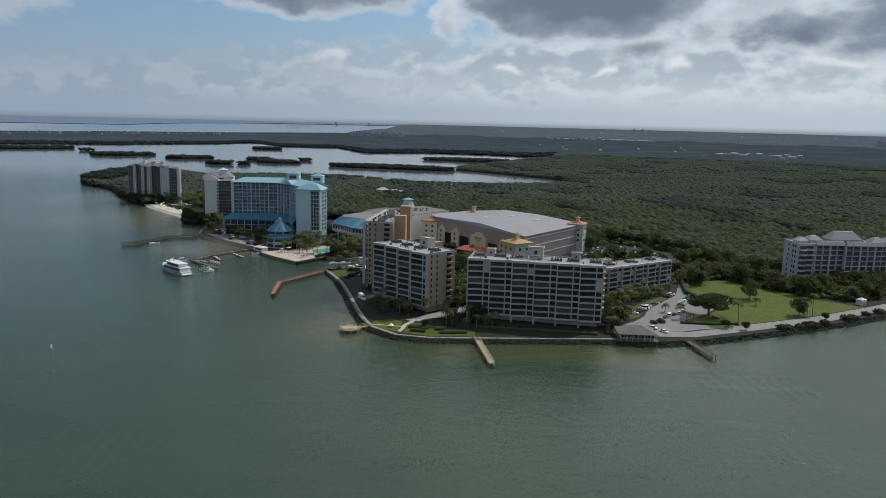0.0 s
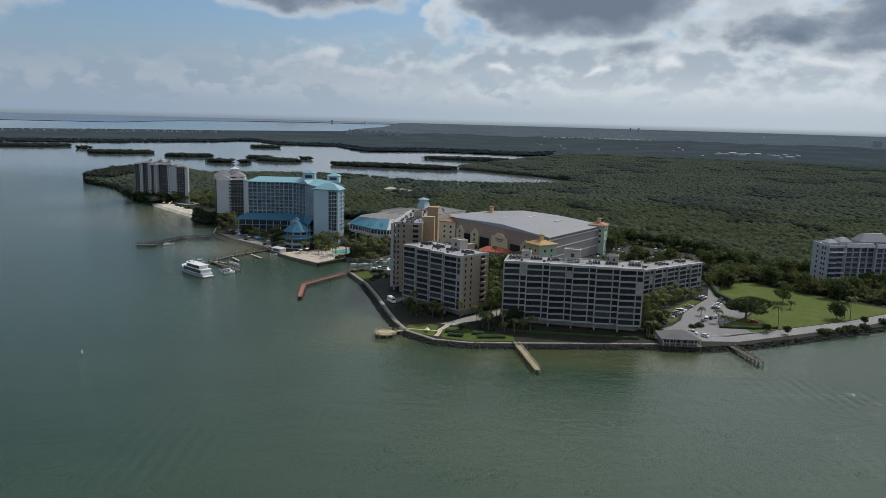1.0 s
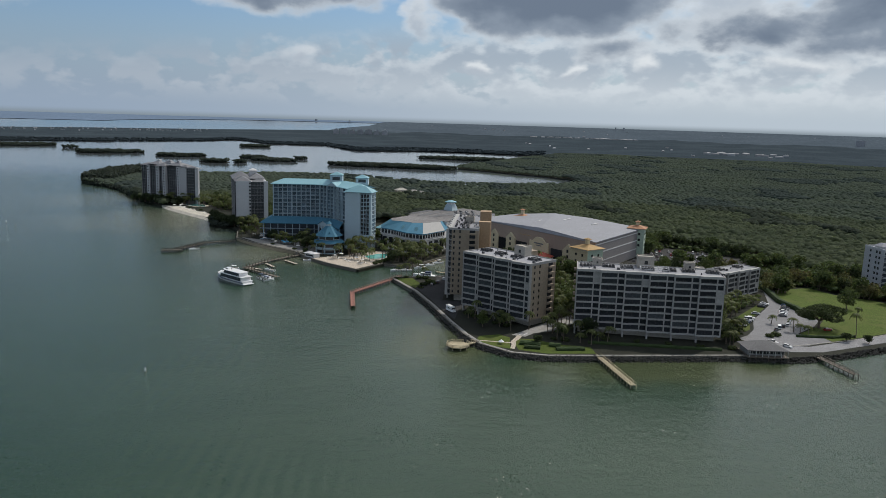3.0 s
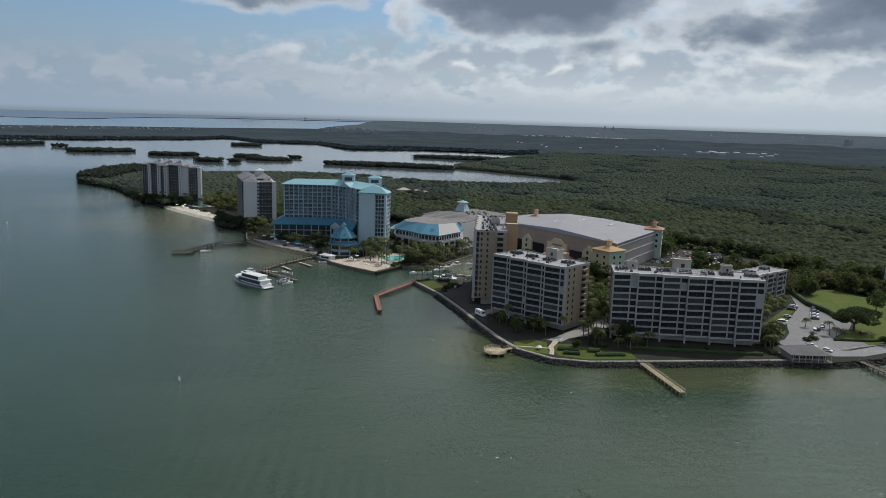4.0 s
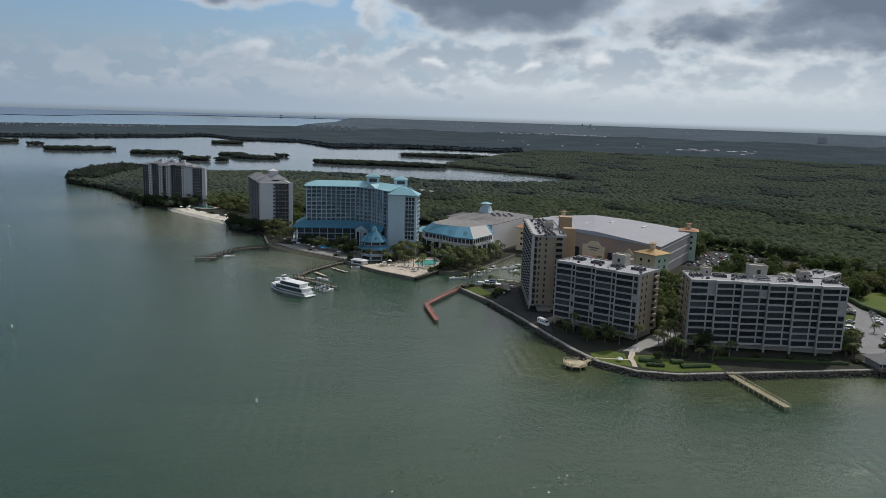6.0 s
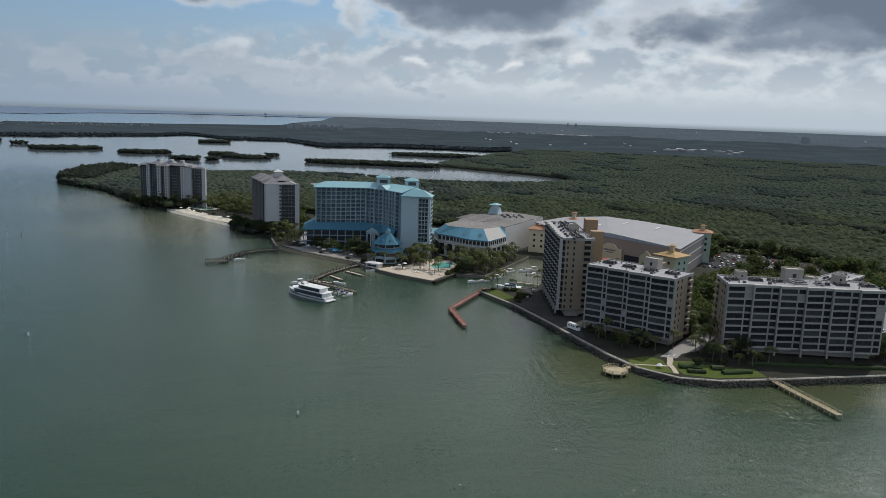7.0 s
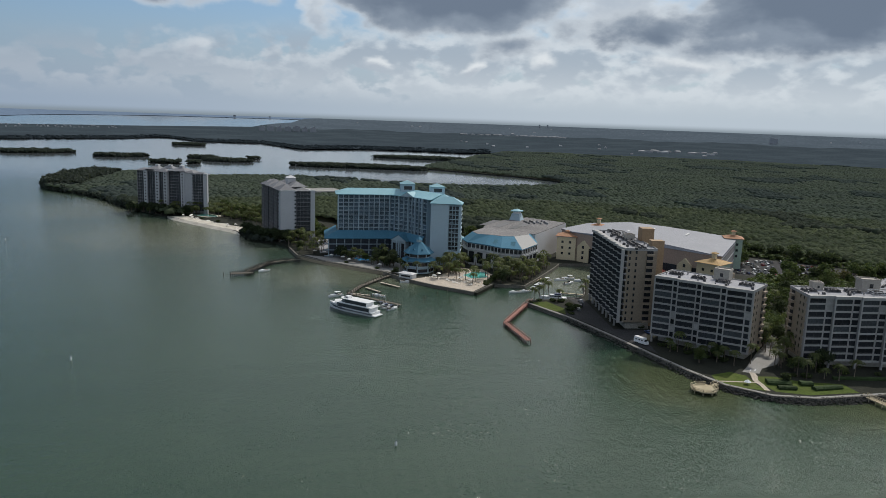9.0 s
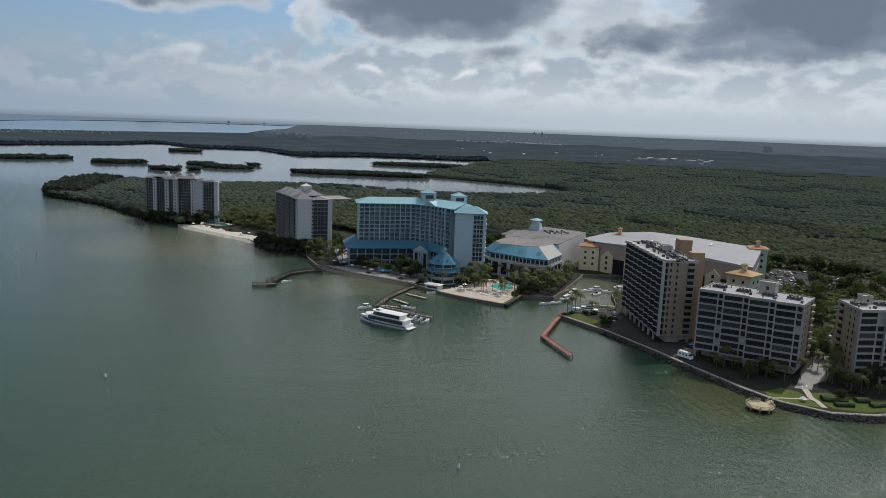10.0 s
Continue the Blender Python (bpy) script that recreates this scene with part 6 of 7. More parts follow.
part("door", Mesh().box(1.7, -0.08, Z, 2.8, 0.02, Z + 2.2), GREYROOF, shed)
part("roof", Mesh().hip(-0.3, -0.3, 4.7, 3.9, Z + 3.25, Z + 4.4), WHITEWALL, shed)
hutd = thing("dock_house", "small white dock house with a pale roof", "hut", at((-140.5, 556), (-133.2, 550.2)))
part("wall", Mesh().box(0, 0.3, Z - 0.1, 10, 5.5, Z + 2.7), WHITEWALL, hutd)
part("window", Mesh().box(1.5, 0.2, Z + 0.9, 8.5, 0.32, Z + 2.0), GLASS, hutd)
part("roof", Mesh().hip(-0.6, -0.4, 10.6, 6.1, Z + 2.95, Z + 3.9), WHITEWALL, hutd)

# ---- boats ----
HULL = material("white_hull", (0.72, 0.73, 0.74), 0.3, vary=0.04, spread=0.15)
NAVY = material("dark_blue_trim", (0.02, 0.035, 0.09), 0.3, vary=0.1)


def hull_mesh(l, w, h, z0=-0.3, sheer=0.35):
    """A pointed hull with flared sides, bow along +x."""
    m, n = Mesh(), 9
    rows = []
    for i in range(n):
        u = i / (n - 1)
        x = -l / 2 + l * u
        b = w / 2 * (0.9 + 0.1 * min(1.0, u / 0.3) if u < 0.45 else max(0.0, 1 - ((u - 0.45) / 0.55) ** 2.2))
        t = z0 + h + sheer * u * u
        rows.append([(x - 0.06 * l * (1 - u) * 0, -b * 0.75, z0), (x, -b, t), (x, b, t), (x, b * 0.75, z0)])
    for i in range(n - 1):
        a, b = rows[i], rows[i + 1]
        m.quad(a[1], a[0], b[0], b[1]), m.quad(a[2], a[1], b[1], b[2]), m.quad(a[3], a[2], b[2], b[3])
    m.quad(*rows[0])
    return m


yacht = thing("tour_yacht", "white three-deck tour yacht with dark windows at the dock", "boat", at((-162, 469), (-186, 491)))
L_Y = 32.0
part("hull", hull_mesh(L_Y, 8.4, 2.6, -0.4, 1.1), HULL, yacht).matrix_basis = pose(L_Y / 2, 0, 0)
part("hull_stripe", hull_mesh(L_Y * 0.985, 9.3, 0.75, 0.9, 0.6), NAVY, yacht).matrix_basis = pose(L_Y / 2, 0, 0)


def storey(x0, x1, half, z0, z1, rake, tuck=0.2):
    """One deck of the yacht's house: straight sides, rounded and raked front."""
    low = [(x0, -half), (x1 - 4, -half), (x1 - 1.2, -half * 0.6), (x1, 0), (x1 - 1.2, half * 0.6), (x1 - 4, half), (x0, half)]
    return Mesh().prism(low, z0, z1, [(x - (rake if x > x0 else -tuck), y * (1 - tuck / half)) for x, y in low])


part("main_cabin", storey(1.5, 27, 3.7, 2.1, 4.5, 1.6), HULL, yacht)
part("main_window_band", storey(2.0, 26.9, 3.80, 2.4, 4.25, 1.0, 0.12), GLASS, yacht)
part("upper_deck", storey(0.4, 28, 3.9, 4.5, 4.72, 0.0, 0.02), HULL, yacht)
part("upper_cabin", storey(4, 23.5, 3.2, 4.72, 6.8, 1.8), HULL, yacht)
part("upper_window_band", storey(4.3, 23.5, 3.30, 4.95, 6.62, 1.2, 0.12), GLASS, yacht)
part("sun_roof", storey(3.0, 23.5, 3.4, 6.8, 7.02, 0.0, 0.02), HULL, yacht)
part("wheelhouse", Mesh().box(17.5, -1.8, 7.05, 20.5, 1.8, 8.0, 0.35), HULL, yacht)
part("wheelhouse_window", Mesh().box(18.2, -1.72, 7.3, 20.5, 1.72, 7.8, 0.18), GLASS, yacht)
part("mast", Mesh().ring(16.5, 0, 0.12, 7.0, 11.0, 6).box(16.4, -1.2, 9.6, 16.6, 1.2, 9.75), UNIT, yacht)
part("stern_platform", Mesh().box(-2.0, -3.4, 0.4, 0.6, 3.4, 0.8), HULL, yacht)
part("bow_rail", Mesh().box(26, -3.3, 3.9, 26.08, 3.3, 4.0).box(26, -3.2, 3.9, 33, -3.12, 4.0).box(26, 3.12, 3.9, 33, 3.2, 4.0), UNIT, yacht)


def boat_kind(label, l, w, canopy):
    b = thing("motorboat", label, "boat", pose(0, 0, 0), group="small boats in the marina")
    part("hull", hull_mesh(l, w, 1.15, -0.2, 0.3), HULL, b)
    part("deck", Mesh().box(-l * 0.1, -w * 0.33, 0.95, l * 0.28, w * 0.33, 1.45, 0.2), HULL, b)
    part("cockpit", Mesh().box(-l * 0.42, -w * 0.36, 0.9, -l * 0.1, w * 0.36, 1.02), WOOD, b)
    part("windscreen", Mesh().box(-l * 0.1, -w * 0.3, 1.45, l * 0.02, w * 0.3, 1.95, 0.12), GLASS, b)
    if canopy:
        part("canopy", Mesh().box(-l * 0.32, -w * 0.36, 2.5, l * 0.02, w * 0.36, 2.6), canopy, b)
        for x in (-l * 0.3, 0):
            for y in (-w * 0.32, w * 0.32):
                part("canopy_post", Mesh().box(x - 0.04, y - 0.04, 1.0, x + 0.04, y + 0.04, 2.5), UNIT, b)
    part("outboard_motor", Mesh().box(-l * 0.53, -0.3, 0.3, -l * 0.48, 0.3, 1.7, 0.03), UNIT, b)
    return b


k1 = boat_kind("white motorboat moored in the marina", 8.5, 2.7, None)
k2 = boat_kind("white motorboat with a white canopy moored in the marina", 9.5, 3.0, HULL)
k3 = boat_kind("white motorboat with a dark blue canopy at the dock", 8.0, 2.6, NAVY)
k1.matrix_world, k2.matrix_world, k3.matrix_world = pose(-66, 521, 0.05, 0, 0, 200), pose(-57, 530, 0.05, 0, 0, 215), pose(-157, 490, 0.05, 0, 0, 40)
for src, x, y, a in ((k1, -50, 541, 215), (k2, -44, 549, 215), (k1, -33, 553, 190), (k2, -26, 557, 185), (k1, -20, 549, 160), (k2, -9, 559, 100), (k1, -3, 562, 100), (k2, 4, 566, 105),
                     (k1, -73, 519, 195), (k3, -154.5, 486, 40), (k3, -152, 482.5, 40), (k1, -157, 512, 150), (k1, -136, 549.5, 5), (k2, -182, 513, 210), (k1, -30, 543, 30), (k1, -227, 583, 220)):
    copy_thing(src, pose(x, y, 0.05, 0, 0, a))
cruiser = thing("cabin_cruiser", "blue and white cabin cruiser beside the marina lawn", "boat", at((-46.5, 499.5), (-61, 503.5)))
part("hull", hull_mesh(16, 4.6, 1.9, -0.3, 0.7), HULL, cruiser).matrix_basis = pose(8, 0, 0)
part("cabin", Mesh().box(3, -1.7, 1.5, 10.5, 1.7, 3.2, 0.3), HULL, cruiser)
part("cabin_window", Mesh().box(3.6, -1.62, 2.1, 10.4, 1.62, 2.8, 0.12), GLASS, cruiser)
part("flybridge", Mesh().box(3.4, -1.5, 3.2, 7.5, 1.5, 3.9, 0.2), NAVY, cruiser)

# piles and buoys in the water
mp = Mesh().ring(0, 0, 0.2, -1.5, 2.6, 7).ring(0, 0, 0.21, 2.604, 2.9, 7, r1=0.02).data("mooring_pile", WOOD)
for x, y in ((-130.9, 502.4), (-132.2, 501.4), (-122.2, 512.7), (-114.7, 520.7), (-117.1, 499.4), (-110.0, 505.7), (-251, 568), (-405, 672), (-794, 1448), (-770, 1560)):
    ob = new("mooring_pile", mp)
    ob.location = (x, y, 0)
    tagged(ob, "dark timber mooring pile standing in the water", "pile", "mooring piles")


def buoy(x, y, s=1.0):
    e = thing("buoy", "small white marker buoy afloat on the bay", "buoy", pose(x, y, 0, 0, 0, 0), group="marker buoys")
    m = Mesh().ring(0, 0, 0.35 * s, -0.3 * s, 0.5 * s, 10).ring(0, 0, 0.33 * s, 0.504 * s, 1.3 * s, 10, r1=0.2 * s)
    part("float", m, HULL, e)
    part("top_mark", Mesh().ring(0, 0, 0.12 * s, 1.3 * s, 1.7 * s, 8), NAVY, e)


for x, y in ((-168, 313), (-293, 406), (-428, 700), (-300, 310)):
    buoy(x, y, 1.2)

# ---- vehicles ----
TYRE = material("tyre_rubber", (0.02, 0.02, 0.02), 0.8)
PAINTS = [material("car_paint_" + n, c, 0.25, vary=0.03, spread=0.1) for n, c in (("white", (0.70, 0.70, 0.70)), ("silver", (0.42, 0.43, 0.44)), ("black", (0.02, 0.02, 0.022)), ("grey", (0.12, 0.125, 0.13)), ("red", (0.25, 0.02, 0.02)), ("blue", (0.03, 0.06, 0.15)))]
wheel = Mesh()
for i in range(10):
    a, b = 2 * math.pi * i / 10, 2 * math.pi * (i + 1) / 10
    wheel.quad((0.33 * math.cos(a), -0.11, 0.33 + 0.33 * math.sin(a)), (0.33 * math.cos(b), -0.11, 0.33 + 0.33 * math.sin(b)), (0.33 * math.cos(b), 0.11, 0.33 + 0.33 * math.sin(b)), (0.33 * math.cos(a), 0.11, 0.33 + 0.33 * math.sin(a)))
for s in (-0.11, 0.11):
    wheel.quad(*[(0.33 * math.cos(2 * math.pi * i / 10), s, 0.33 + 0.33 * math.sin(2 * math.pi * i / 10)) for i in range(10)])
WHEEL = wheel.data("wheel", TYRE)
REDLAMP = material("tail_lamp", (0.25, 0.01, 0.01), 0.3)


def car_kind(label, paint, l=4.7, w=1.85, van=False, pickup=False):
    e = thing("car", label, "car", pose(0, 0, 0), group="parked cars")
    part("body", Mesh().prism([(-l / 2, -w / 2), (l / 2 - 0.3, -w / 2), (l / 2, -w / 2 + 0.35), (l / 2, w / 2 - 0.35), (l / 2 - 0.3, w / 2), (-l / 2, w / 2)], 0.3, 0.95,
                              [(-l / 2 + 0.08, -w / 2 + 0.06), (l / 2 - 0.45, -w / 2 + 0.08), (l / 2 - 0.15, -w / 2 + 0.4), (l / 2 - 0.15, w / 2 - 0.4), (l / 2 - 0.45, w / 2 - 0.08), (-l / 2 + 0.08, w / 2 - 0.06)]), paint, e)
    x0, x1, h = (-l * 0.46, l * 0.34, 1.95) if van else ((-l * 0.08, l * 0.24, 1.75) if pickup else (-l * 0.38, l * 0.2, 1.45))
    rake = 0.25 if van else 0.45
    part("cabin_glass", Mesh().prism([(x0, -w / 2 + 0.1), (x1, -w / 2 + 0.1), (x1, w / 2 - 0.1), (x0, w / 2 - 0.1)], 0.954, h - 0.06, [(x0 + rake * 0.7, -w / 2 + 0.26), (x1 - rake, -w / 2 + 0.26), (x1 - rake, w / 2 - 0.26), (x0 + rake * 0.7, w / 2 - 0.26)]), GLASS, e)
    part("roof", Mesh().box(x0 + rake * 0.6, -w / 2 + 0.22, h - 0.06, x1 - rake * 0.9, w / 2 - 0.22, h, 0.04), paint, e)
    if pickup:
        part("bed", Mesh().box(-l / 2 + 0.15, -w / 2 + 0.15, 0.96, x0 - 0.15, w / 2 - 0.15, 1.0), TYRE, e)
        part("bed_side", Mesh().box(-l / 2 + 0.05, -w / 2 + 0.05, 0.95, x0, -w / 2 + 0.15, 1.2).box(-l / 2 + 0.05, w / 2 - 0.15, 0.95, x0, w / 2 - 0.05, 1.2), paint, e)
    for x in (-l * 0.3, l * 0.31):
        for y in (-w / 2 + 0.1, w / 2 - 0.1):
            put("wheel", WHEEL, e, pose(x, y, 0))
    for y in (-w / 2 + 0.3, w / 2 - 0.3):
        part("tail_light", Mesh().box(-l / 2 - 0.02, y - 0.15, 0.7, -l / 2 + 0.03, y + 0.15, 0.85), REDLAMP, e)
        part("headlight", Mesh().box(l / 2 - 0.1, y - 0.15, 0.62, l / 2 + 0.01, y + 0.15, 0.78), HULL, e)
    return e


kinds = [car_kind("clean white car parked on asphalt", PAINTS[0]), car_kind("silver car parked on asphalt", PAINTS[1]), car_kind("shiny black car parked on asphalt", PAINTS[2]), car_kind("dark grey car parked on asphalt", PAINTS[3]),
         car_kind("dark red car parked on asphalt", PAINTS[4]), car_kind("dark blue car parked on asphalt", PAINTS[5]), car_kind("white van parked on asphalt", PAINTS[0], 5.2, 1.95, van=True), car_kind("white parked pickup truck", PAINTS[0], 5.6, 1.95, pickup=True)]
used = set()


def park(kind, x, y, turn, z=Z + 0.03):
    m = pose(x, y, z, 0, 0, turn)
    if kind in used:
        copy_thing(kinds[kind], m)
    else:
        kinds[kind].matrix_world = m
        used.add(kind)


for kind, x, y, a in ((0, 108.5, 390, -25), (2, 110.8, 393, -25), (5, 113, 396, -25), (1, 115.3, 399, -25), (6, 117.6, 402, -25), (0, 120, 405.2, -25), (2, 138, 431, -25), (3, 140.5, 434.3, -25), (0, 143, 437.5, -25), (1, 127, 414.5, -25),
                      (3, 123.5, 383.5, 65), (6, 126.5, 386.5, 65), (2, 130, 389.5, 65), (1, 133.5, 392, 65), (3, 140.5, 411, -20), (0, 142.2, 414, -20), (1, 144, 417.2, -20), (0, 145.8, 420.4, -20), (2, 147.6, 423.6, -20), (3, 149.5, 426.8, -20), (2, 151.5, 430.2, -20), (5, 153.4, 433.6, -20), (1, 137, 397, 65),
                      (7, 110, 360.5, -35), (0, 114.5, 354.5, -60), (4, 150.5, 384, 15), (1, 56, 436, 50)):
    park(kind, x, y, a)
rnd = random.Random(8)
for row, (x0, y0) in enumerate(((104, 566), (110, 575), (120, 588), (126, 598), (132, 610))):
    for i in range(15):
        x, y = x0 + i * 3.6 + row * 0.5, y0 - i * 0.9
        if rnd.random() < 0.8 and inside(np.array([x]), np.array([y]), [(96, 560), (128, 556), (190, 545), (200, 575), (150, 625), (128, 640), (122, 600)])[0]:
            park(rnd.choice((0, 0, 1, 1, 2, 3, 3, 4, 5, 6)), x, y, 76 + 180 * rnd.randrange(2))
for i in range(14):
    if rnd.random() < 0.8:
        park(rnd.choice((0, 1, 2, 3, 5)), -186 + i * 3.0, 690 + 0.4 * i, 90)
for x, y, a, k in ((-50, 470, 80, 3), (-46, 478, 82, 2), (-30, 425, 100, 5), (-42, 488, 85, 1)):
    park(k, x, y, a)
camper = thing("camper_van", "white motorhome parked on the forecourt", "vehicle", pose(-41.5, 408, Z + 0.03, 0, 0, -65))
part("body", Mesh().box(-3.4, -1.2, 0.6, 2.4, 1.2, 3.2, 0.12), HULL, camper)
part("cab", Mesh().box(2.4, -1.1, 0.55, 3.9, 1.1, 1.9, 0.2), HULL, camper)
part("windscreen", Mesh().box(2.5, -0.95, 1.9, 3.3, 0.95, 2.6, 0.25), GLASS, camper)
for x in (-2.0, -0.2, 1.4):
    part("side_window", Mesh().box(x - 0.4, -1.22, 1.8, x + 0.4, 1.22, 2.4), GLASS, camper)
for x in (-2.2, 2.6):
    for y in (-1.0, 1.0):
        put("wheel", WHEEL, camper, pose(x, y, 0))
tent = thing("market_umbrella", "low white canopy standing on the lawn", "canopy", pose(-21, 352, Z - 0.9))
part("canopy", Mesh().ring(0, 0, 1.5, 2.0, 2.9, 6, r1=0.3), HULL, tent)
part("pole", Mesh().ring(0, 0, 0.06, 0, 2.0, 6), UNIT, tent)

# ---- palms, trees, hedges ----
BARK = material("bark", (0.16, 0.13, 0.10), 0.95, vary=0.25, scale=3.0)
PALM = material("palm_fronds", (0.132, 0.160, 0.066), 0.6, vary=0.25, scale=1.2, spread=0.7, second=(0.13, 0.142, 0.062), spec=0.2, leafy=0.55)
LEAF = material("tree_leaves", (0.076, 0.108, 0.044), 0.7, vary=0.3, scale=1.0, spread=0.9, second=(0.09, 0.11, 0.03), spec=0.25, leafy=0.4)
LEAF_DARK = material("ficus_leaves", (0.052, 0.072, 0.036), 0.65, vary=0.3, scale=1.0, spread=0.9, spec=0.2, leafy=0.45)
LEAF_PALE = material("olive_leaves", (0.13, 0.14, 0.066), 0.75, vary=0.3, scale=1.0, spread=0.8, spec=0.2, leafy=0.4)
RUST = material("rusty_leaves", (0.125, 0.118, 0.060), 0.8, vary=0.3, scale=1.0, spread=0.7, spec=0.1, leafy=0.4)
HEDGE = material("clipped_hedge", (0.036, 0.058, 0.022), 0.85, vary=0.3, scale=3.0, bump=0.12, bump_scale=4.0, spread=0.3, spec=0.15)


def palm_kind(height, seed, fronds=20, reach=3.1):
    """A palm: a leaning ringed trunk and a head of drooping feathered fronds."""
    r = random.Random(seed)
    e = thing("palm_tree", "slender palm tree with a drooping green crown", "tree", pose(0, 0, 0), group="palms of the resort")
    lx, ly = r.uniform(-0.9, 0.9), r.uniform(-0.9, 0.9)
    m, n, k = Mesh(), 7, 7
    for i in range(n + 1):
        u = i / n
        rad = 0.21 - 0.08 * u + (0.08 if i == 0 else 0)
        for j in range(k):
            a = 2 * math.pi * j / k
            m.v.append((lx * u * u + rad * math.cos(a), ly * u * u + rad * math.sin(a), height * u))
    for i in range(n):
        for j in range(k):
            m.f.append((i * k + j, i * k + (j + 1) % k, (i + 1) * k + (j + 1) % k, (i + 1) * k + j))
    part("trunk", m, BARK, e)
    m = Mesh()
    for f in range(fronds):
        a = 2 * math.pi * f / fronds + r.uniform(-0.15, 0.15)
        tip = r.uniform(-0.7, 0.75)
        L = reach * r.uniform(0.85, 1.15)
        c, s = math.cos(a), math.sin(a)
        prev = None
        for i in range(7):
            u = i / 6
            d = L * u * (1 - 0.18 * u)
            z = height + 0.2 + tip * L * 0.55 * u - 1.25 * u * u * L * 0.55
            p = Vector((lx + d * c, ly + d * s, z))
            if prev is not None:
                w = 0.72 * math.sin(math.pi * min(1, 0.16 + 0.84 * u)) + 0.10
                for side in (-1, 1):
                    q = (prev + p) / 2 + Vector((-s * side * w + c * 0.35, c * side * w + s * 0.35, -0.28 * w))
                    m.quad(prev, p, q)
                m.quad(prev + Vector((-s * 0.05, c * 0.05, 0)), prev - Vector((-s * 0.05, c * 0.05, 0)), p)
            prev = p
    part("crown", m, PALM, e)
    return e


def tree_kind(label, height, spread, seed, leaf, clumps=260, flat=0.6, trunk=0.3, leaves=7, leaf_size=1.0):
    """A broad-leaved tree: tapered trunk, forking limbs, and a crown of very many small leaf sprays."""
    r = random.Random(seed)
    e = thing("tree", label, "tree", pose(0, 0, 0))
    fork = height * (0.32 if flat < 0.4 else 0.2)
    m = Mesh()

    def limb(a, b, r0, r1, k=6):
        i = len(m.v)
        d = (b - a).normalized()
        x = d.orthogonal().normalized()
        y = d.cross(x)
        for p, rad in ((a, r0), (b, r1)):
            for j in range(k):
                t = 2 * math.pi * j / k
                m.v.append(tuple(p + x * rad * math.cos(t) + y * rad * math.sin(t)))
        for j in range(k):
            m.f.append((i + j, i + (j + 1) % k, i + k + (j + 1) % k, i + k + j))

    base = Vector((0, 0, -0.2))
    top = Vector((r.uniform(-0.4, 0.4), r.uniform(-0.4, 0.4), fork))
    limb(base, top, trunk * 1.25, trunk * 0.8)
    lobes = []
    for i in range(7):
        a = 2 * math.pi * i / 7 + r.uniform(-0.3, 0.3)
        d = spread * r.uniform(0.3, 0.72)
        b = Vector((d * math.cos(a), d * math.sin(a), height * r.uniform(0.55 if flat < 0.4 else 0.36, 0.82)))
        limb(top, (top + b) / 2 + Vector((0, 0, 0.4)), trunk * 0.6, trunk * 0.35)
        limb((top + b) / 2 + Vector((0, 0, 0.4)), b, trunk * 0.35, trunk * 0.12)
        lobes.append((b, spread * r.uniform(0.36, 0.52)))
    lobes.append((Vector((0, 0, height * 0.82)), spread * 0.5))
    part("trunk", m, BARK, e)
    m = Mesh()
    for i in range(clumps):
        c, rad = lobes[r.randrange(len(lobes))]
        v = Vector((r.gauss(0, 1), r.gauss(0, 1), r.gauss(0, 1))).normalized()
        p = c + Vector((v.x * rad, v.y * rad, v.z * rad * flat)) * r.uniform(0.72, 1.05)
        for j in range(leaves):
            q = p + Vector((r.uniform(-0.5, 0.5), r.uniform(-0.5, 0.5), r.uniform(-0.35, 0.35)))
            d = (Vector((r.gauss(0, 1), r.gauss(0, 1), r.gauss(0, 0.6))) + v * 0.8).normalized() * r.uniform(0.35, 0.6) * leaf_size
            w = d.orthogonal().normalized() * r.uniform(0.16, 0.3) * leaf_size
            w.rotate(Matrix.Rotation(r.uniform(0, 6.28), 3, d))
            m.quad(q - d * 0.5, q + w, q + d * 0.6, q - w)
    part("crown", m, leaf, e)
    return e


palms = [palm_kind(h, i, f, rch) for i, (h, f, rch) in enumerate(((7.0, 24, 2.9), (9.4, 26, 3.2), (12.0, 24, 3.3), (4.6, 22, 2.6), (8.2, 22, 3.6)))]
first_palm = set()


far_palms, far_trees = [], []


def plant(x, y, kind=None, s=None, z=Z):
    k = rnd.randrange(5) if kind is None else kind
    m = pose(x, y, z - 0.05, 0, 0, rnd.uniform(0, 360))
    if y > 655 and k in first_palm:
        far_palms.append((palms[k], m))
        return
    if k not in first_palm:
        first_palm.add(k)
        palms[k].matrix_world = m
    else:
        copy_thing(palms[k], m)


BLOCKED = [[(-183, 630), (-140, 629), (-114, 588), (-90, 585), (-84, 615), (-112, 660), (-190, 670)], [(-90, 614), (-88, 598), (-70, 575), (-55, 568), (-36, 590), (10, 668), (-16, 700), (-60, 666)],
           [(62, 515), (122, 592), (90, 652), (28, 668), (-16, 632), (-14, 612), (30, 566)], [(-45, 495), (-46, 430), (-18, 430), (-8, 495)], [(-38, 412), (-7, 375), (12, 394), (-20, 428)],
           [(14, 372), (84, 353), (90, 378), (20, 394)], [(80, 415), (149, 455), (139, 472), (74, 432)], [(-98, 577), (-75, 575), (-75, 550), (-95, 550)], [(-139, 566), (-111, 566), (-111, 590), (-139, 590)]]


def grove(poly, count, seed, kinds=(0, 1, 2, 3, 4), gap=2.2):
    """Palms at random inside an outline, clear of buildings and water."""
    r = np.random.default_rng(seed)
    p = np.array(poly)
    done = []
    for _ in range(count * 30):
        if len(done) >= count:
            break
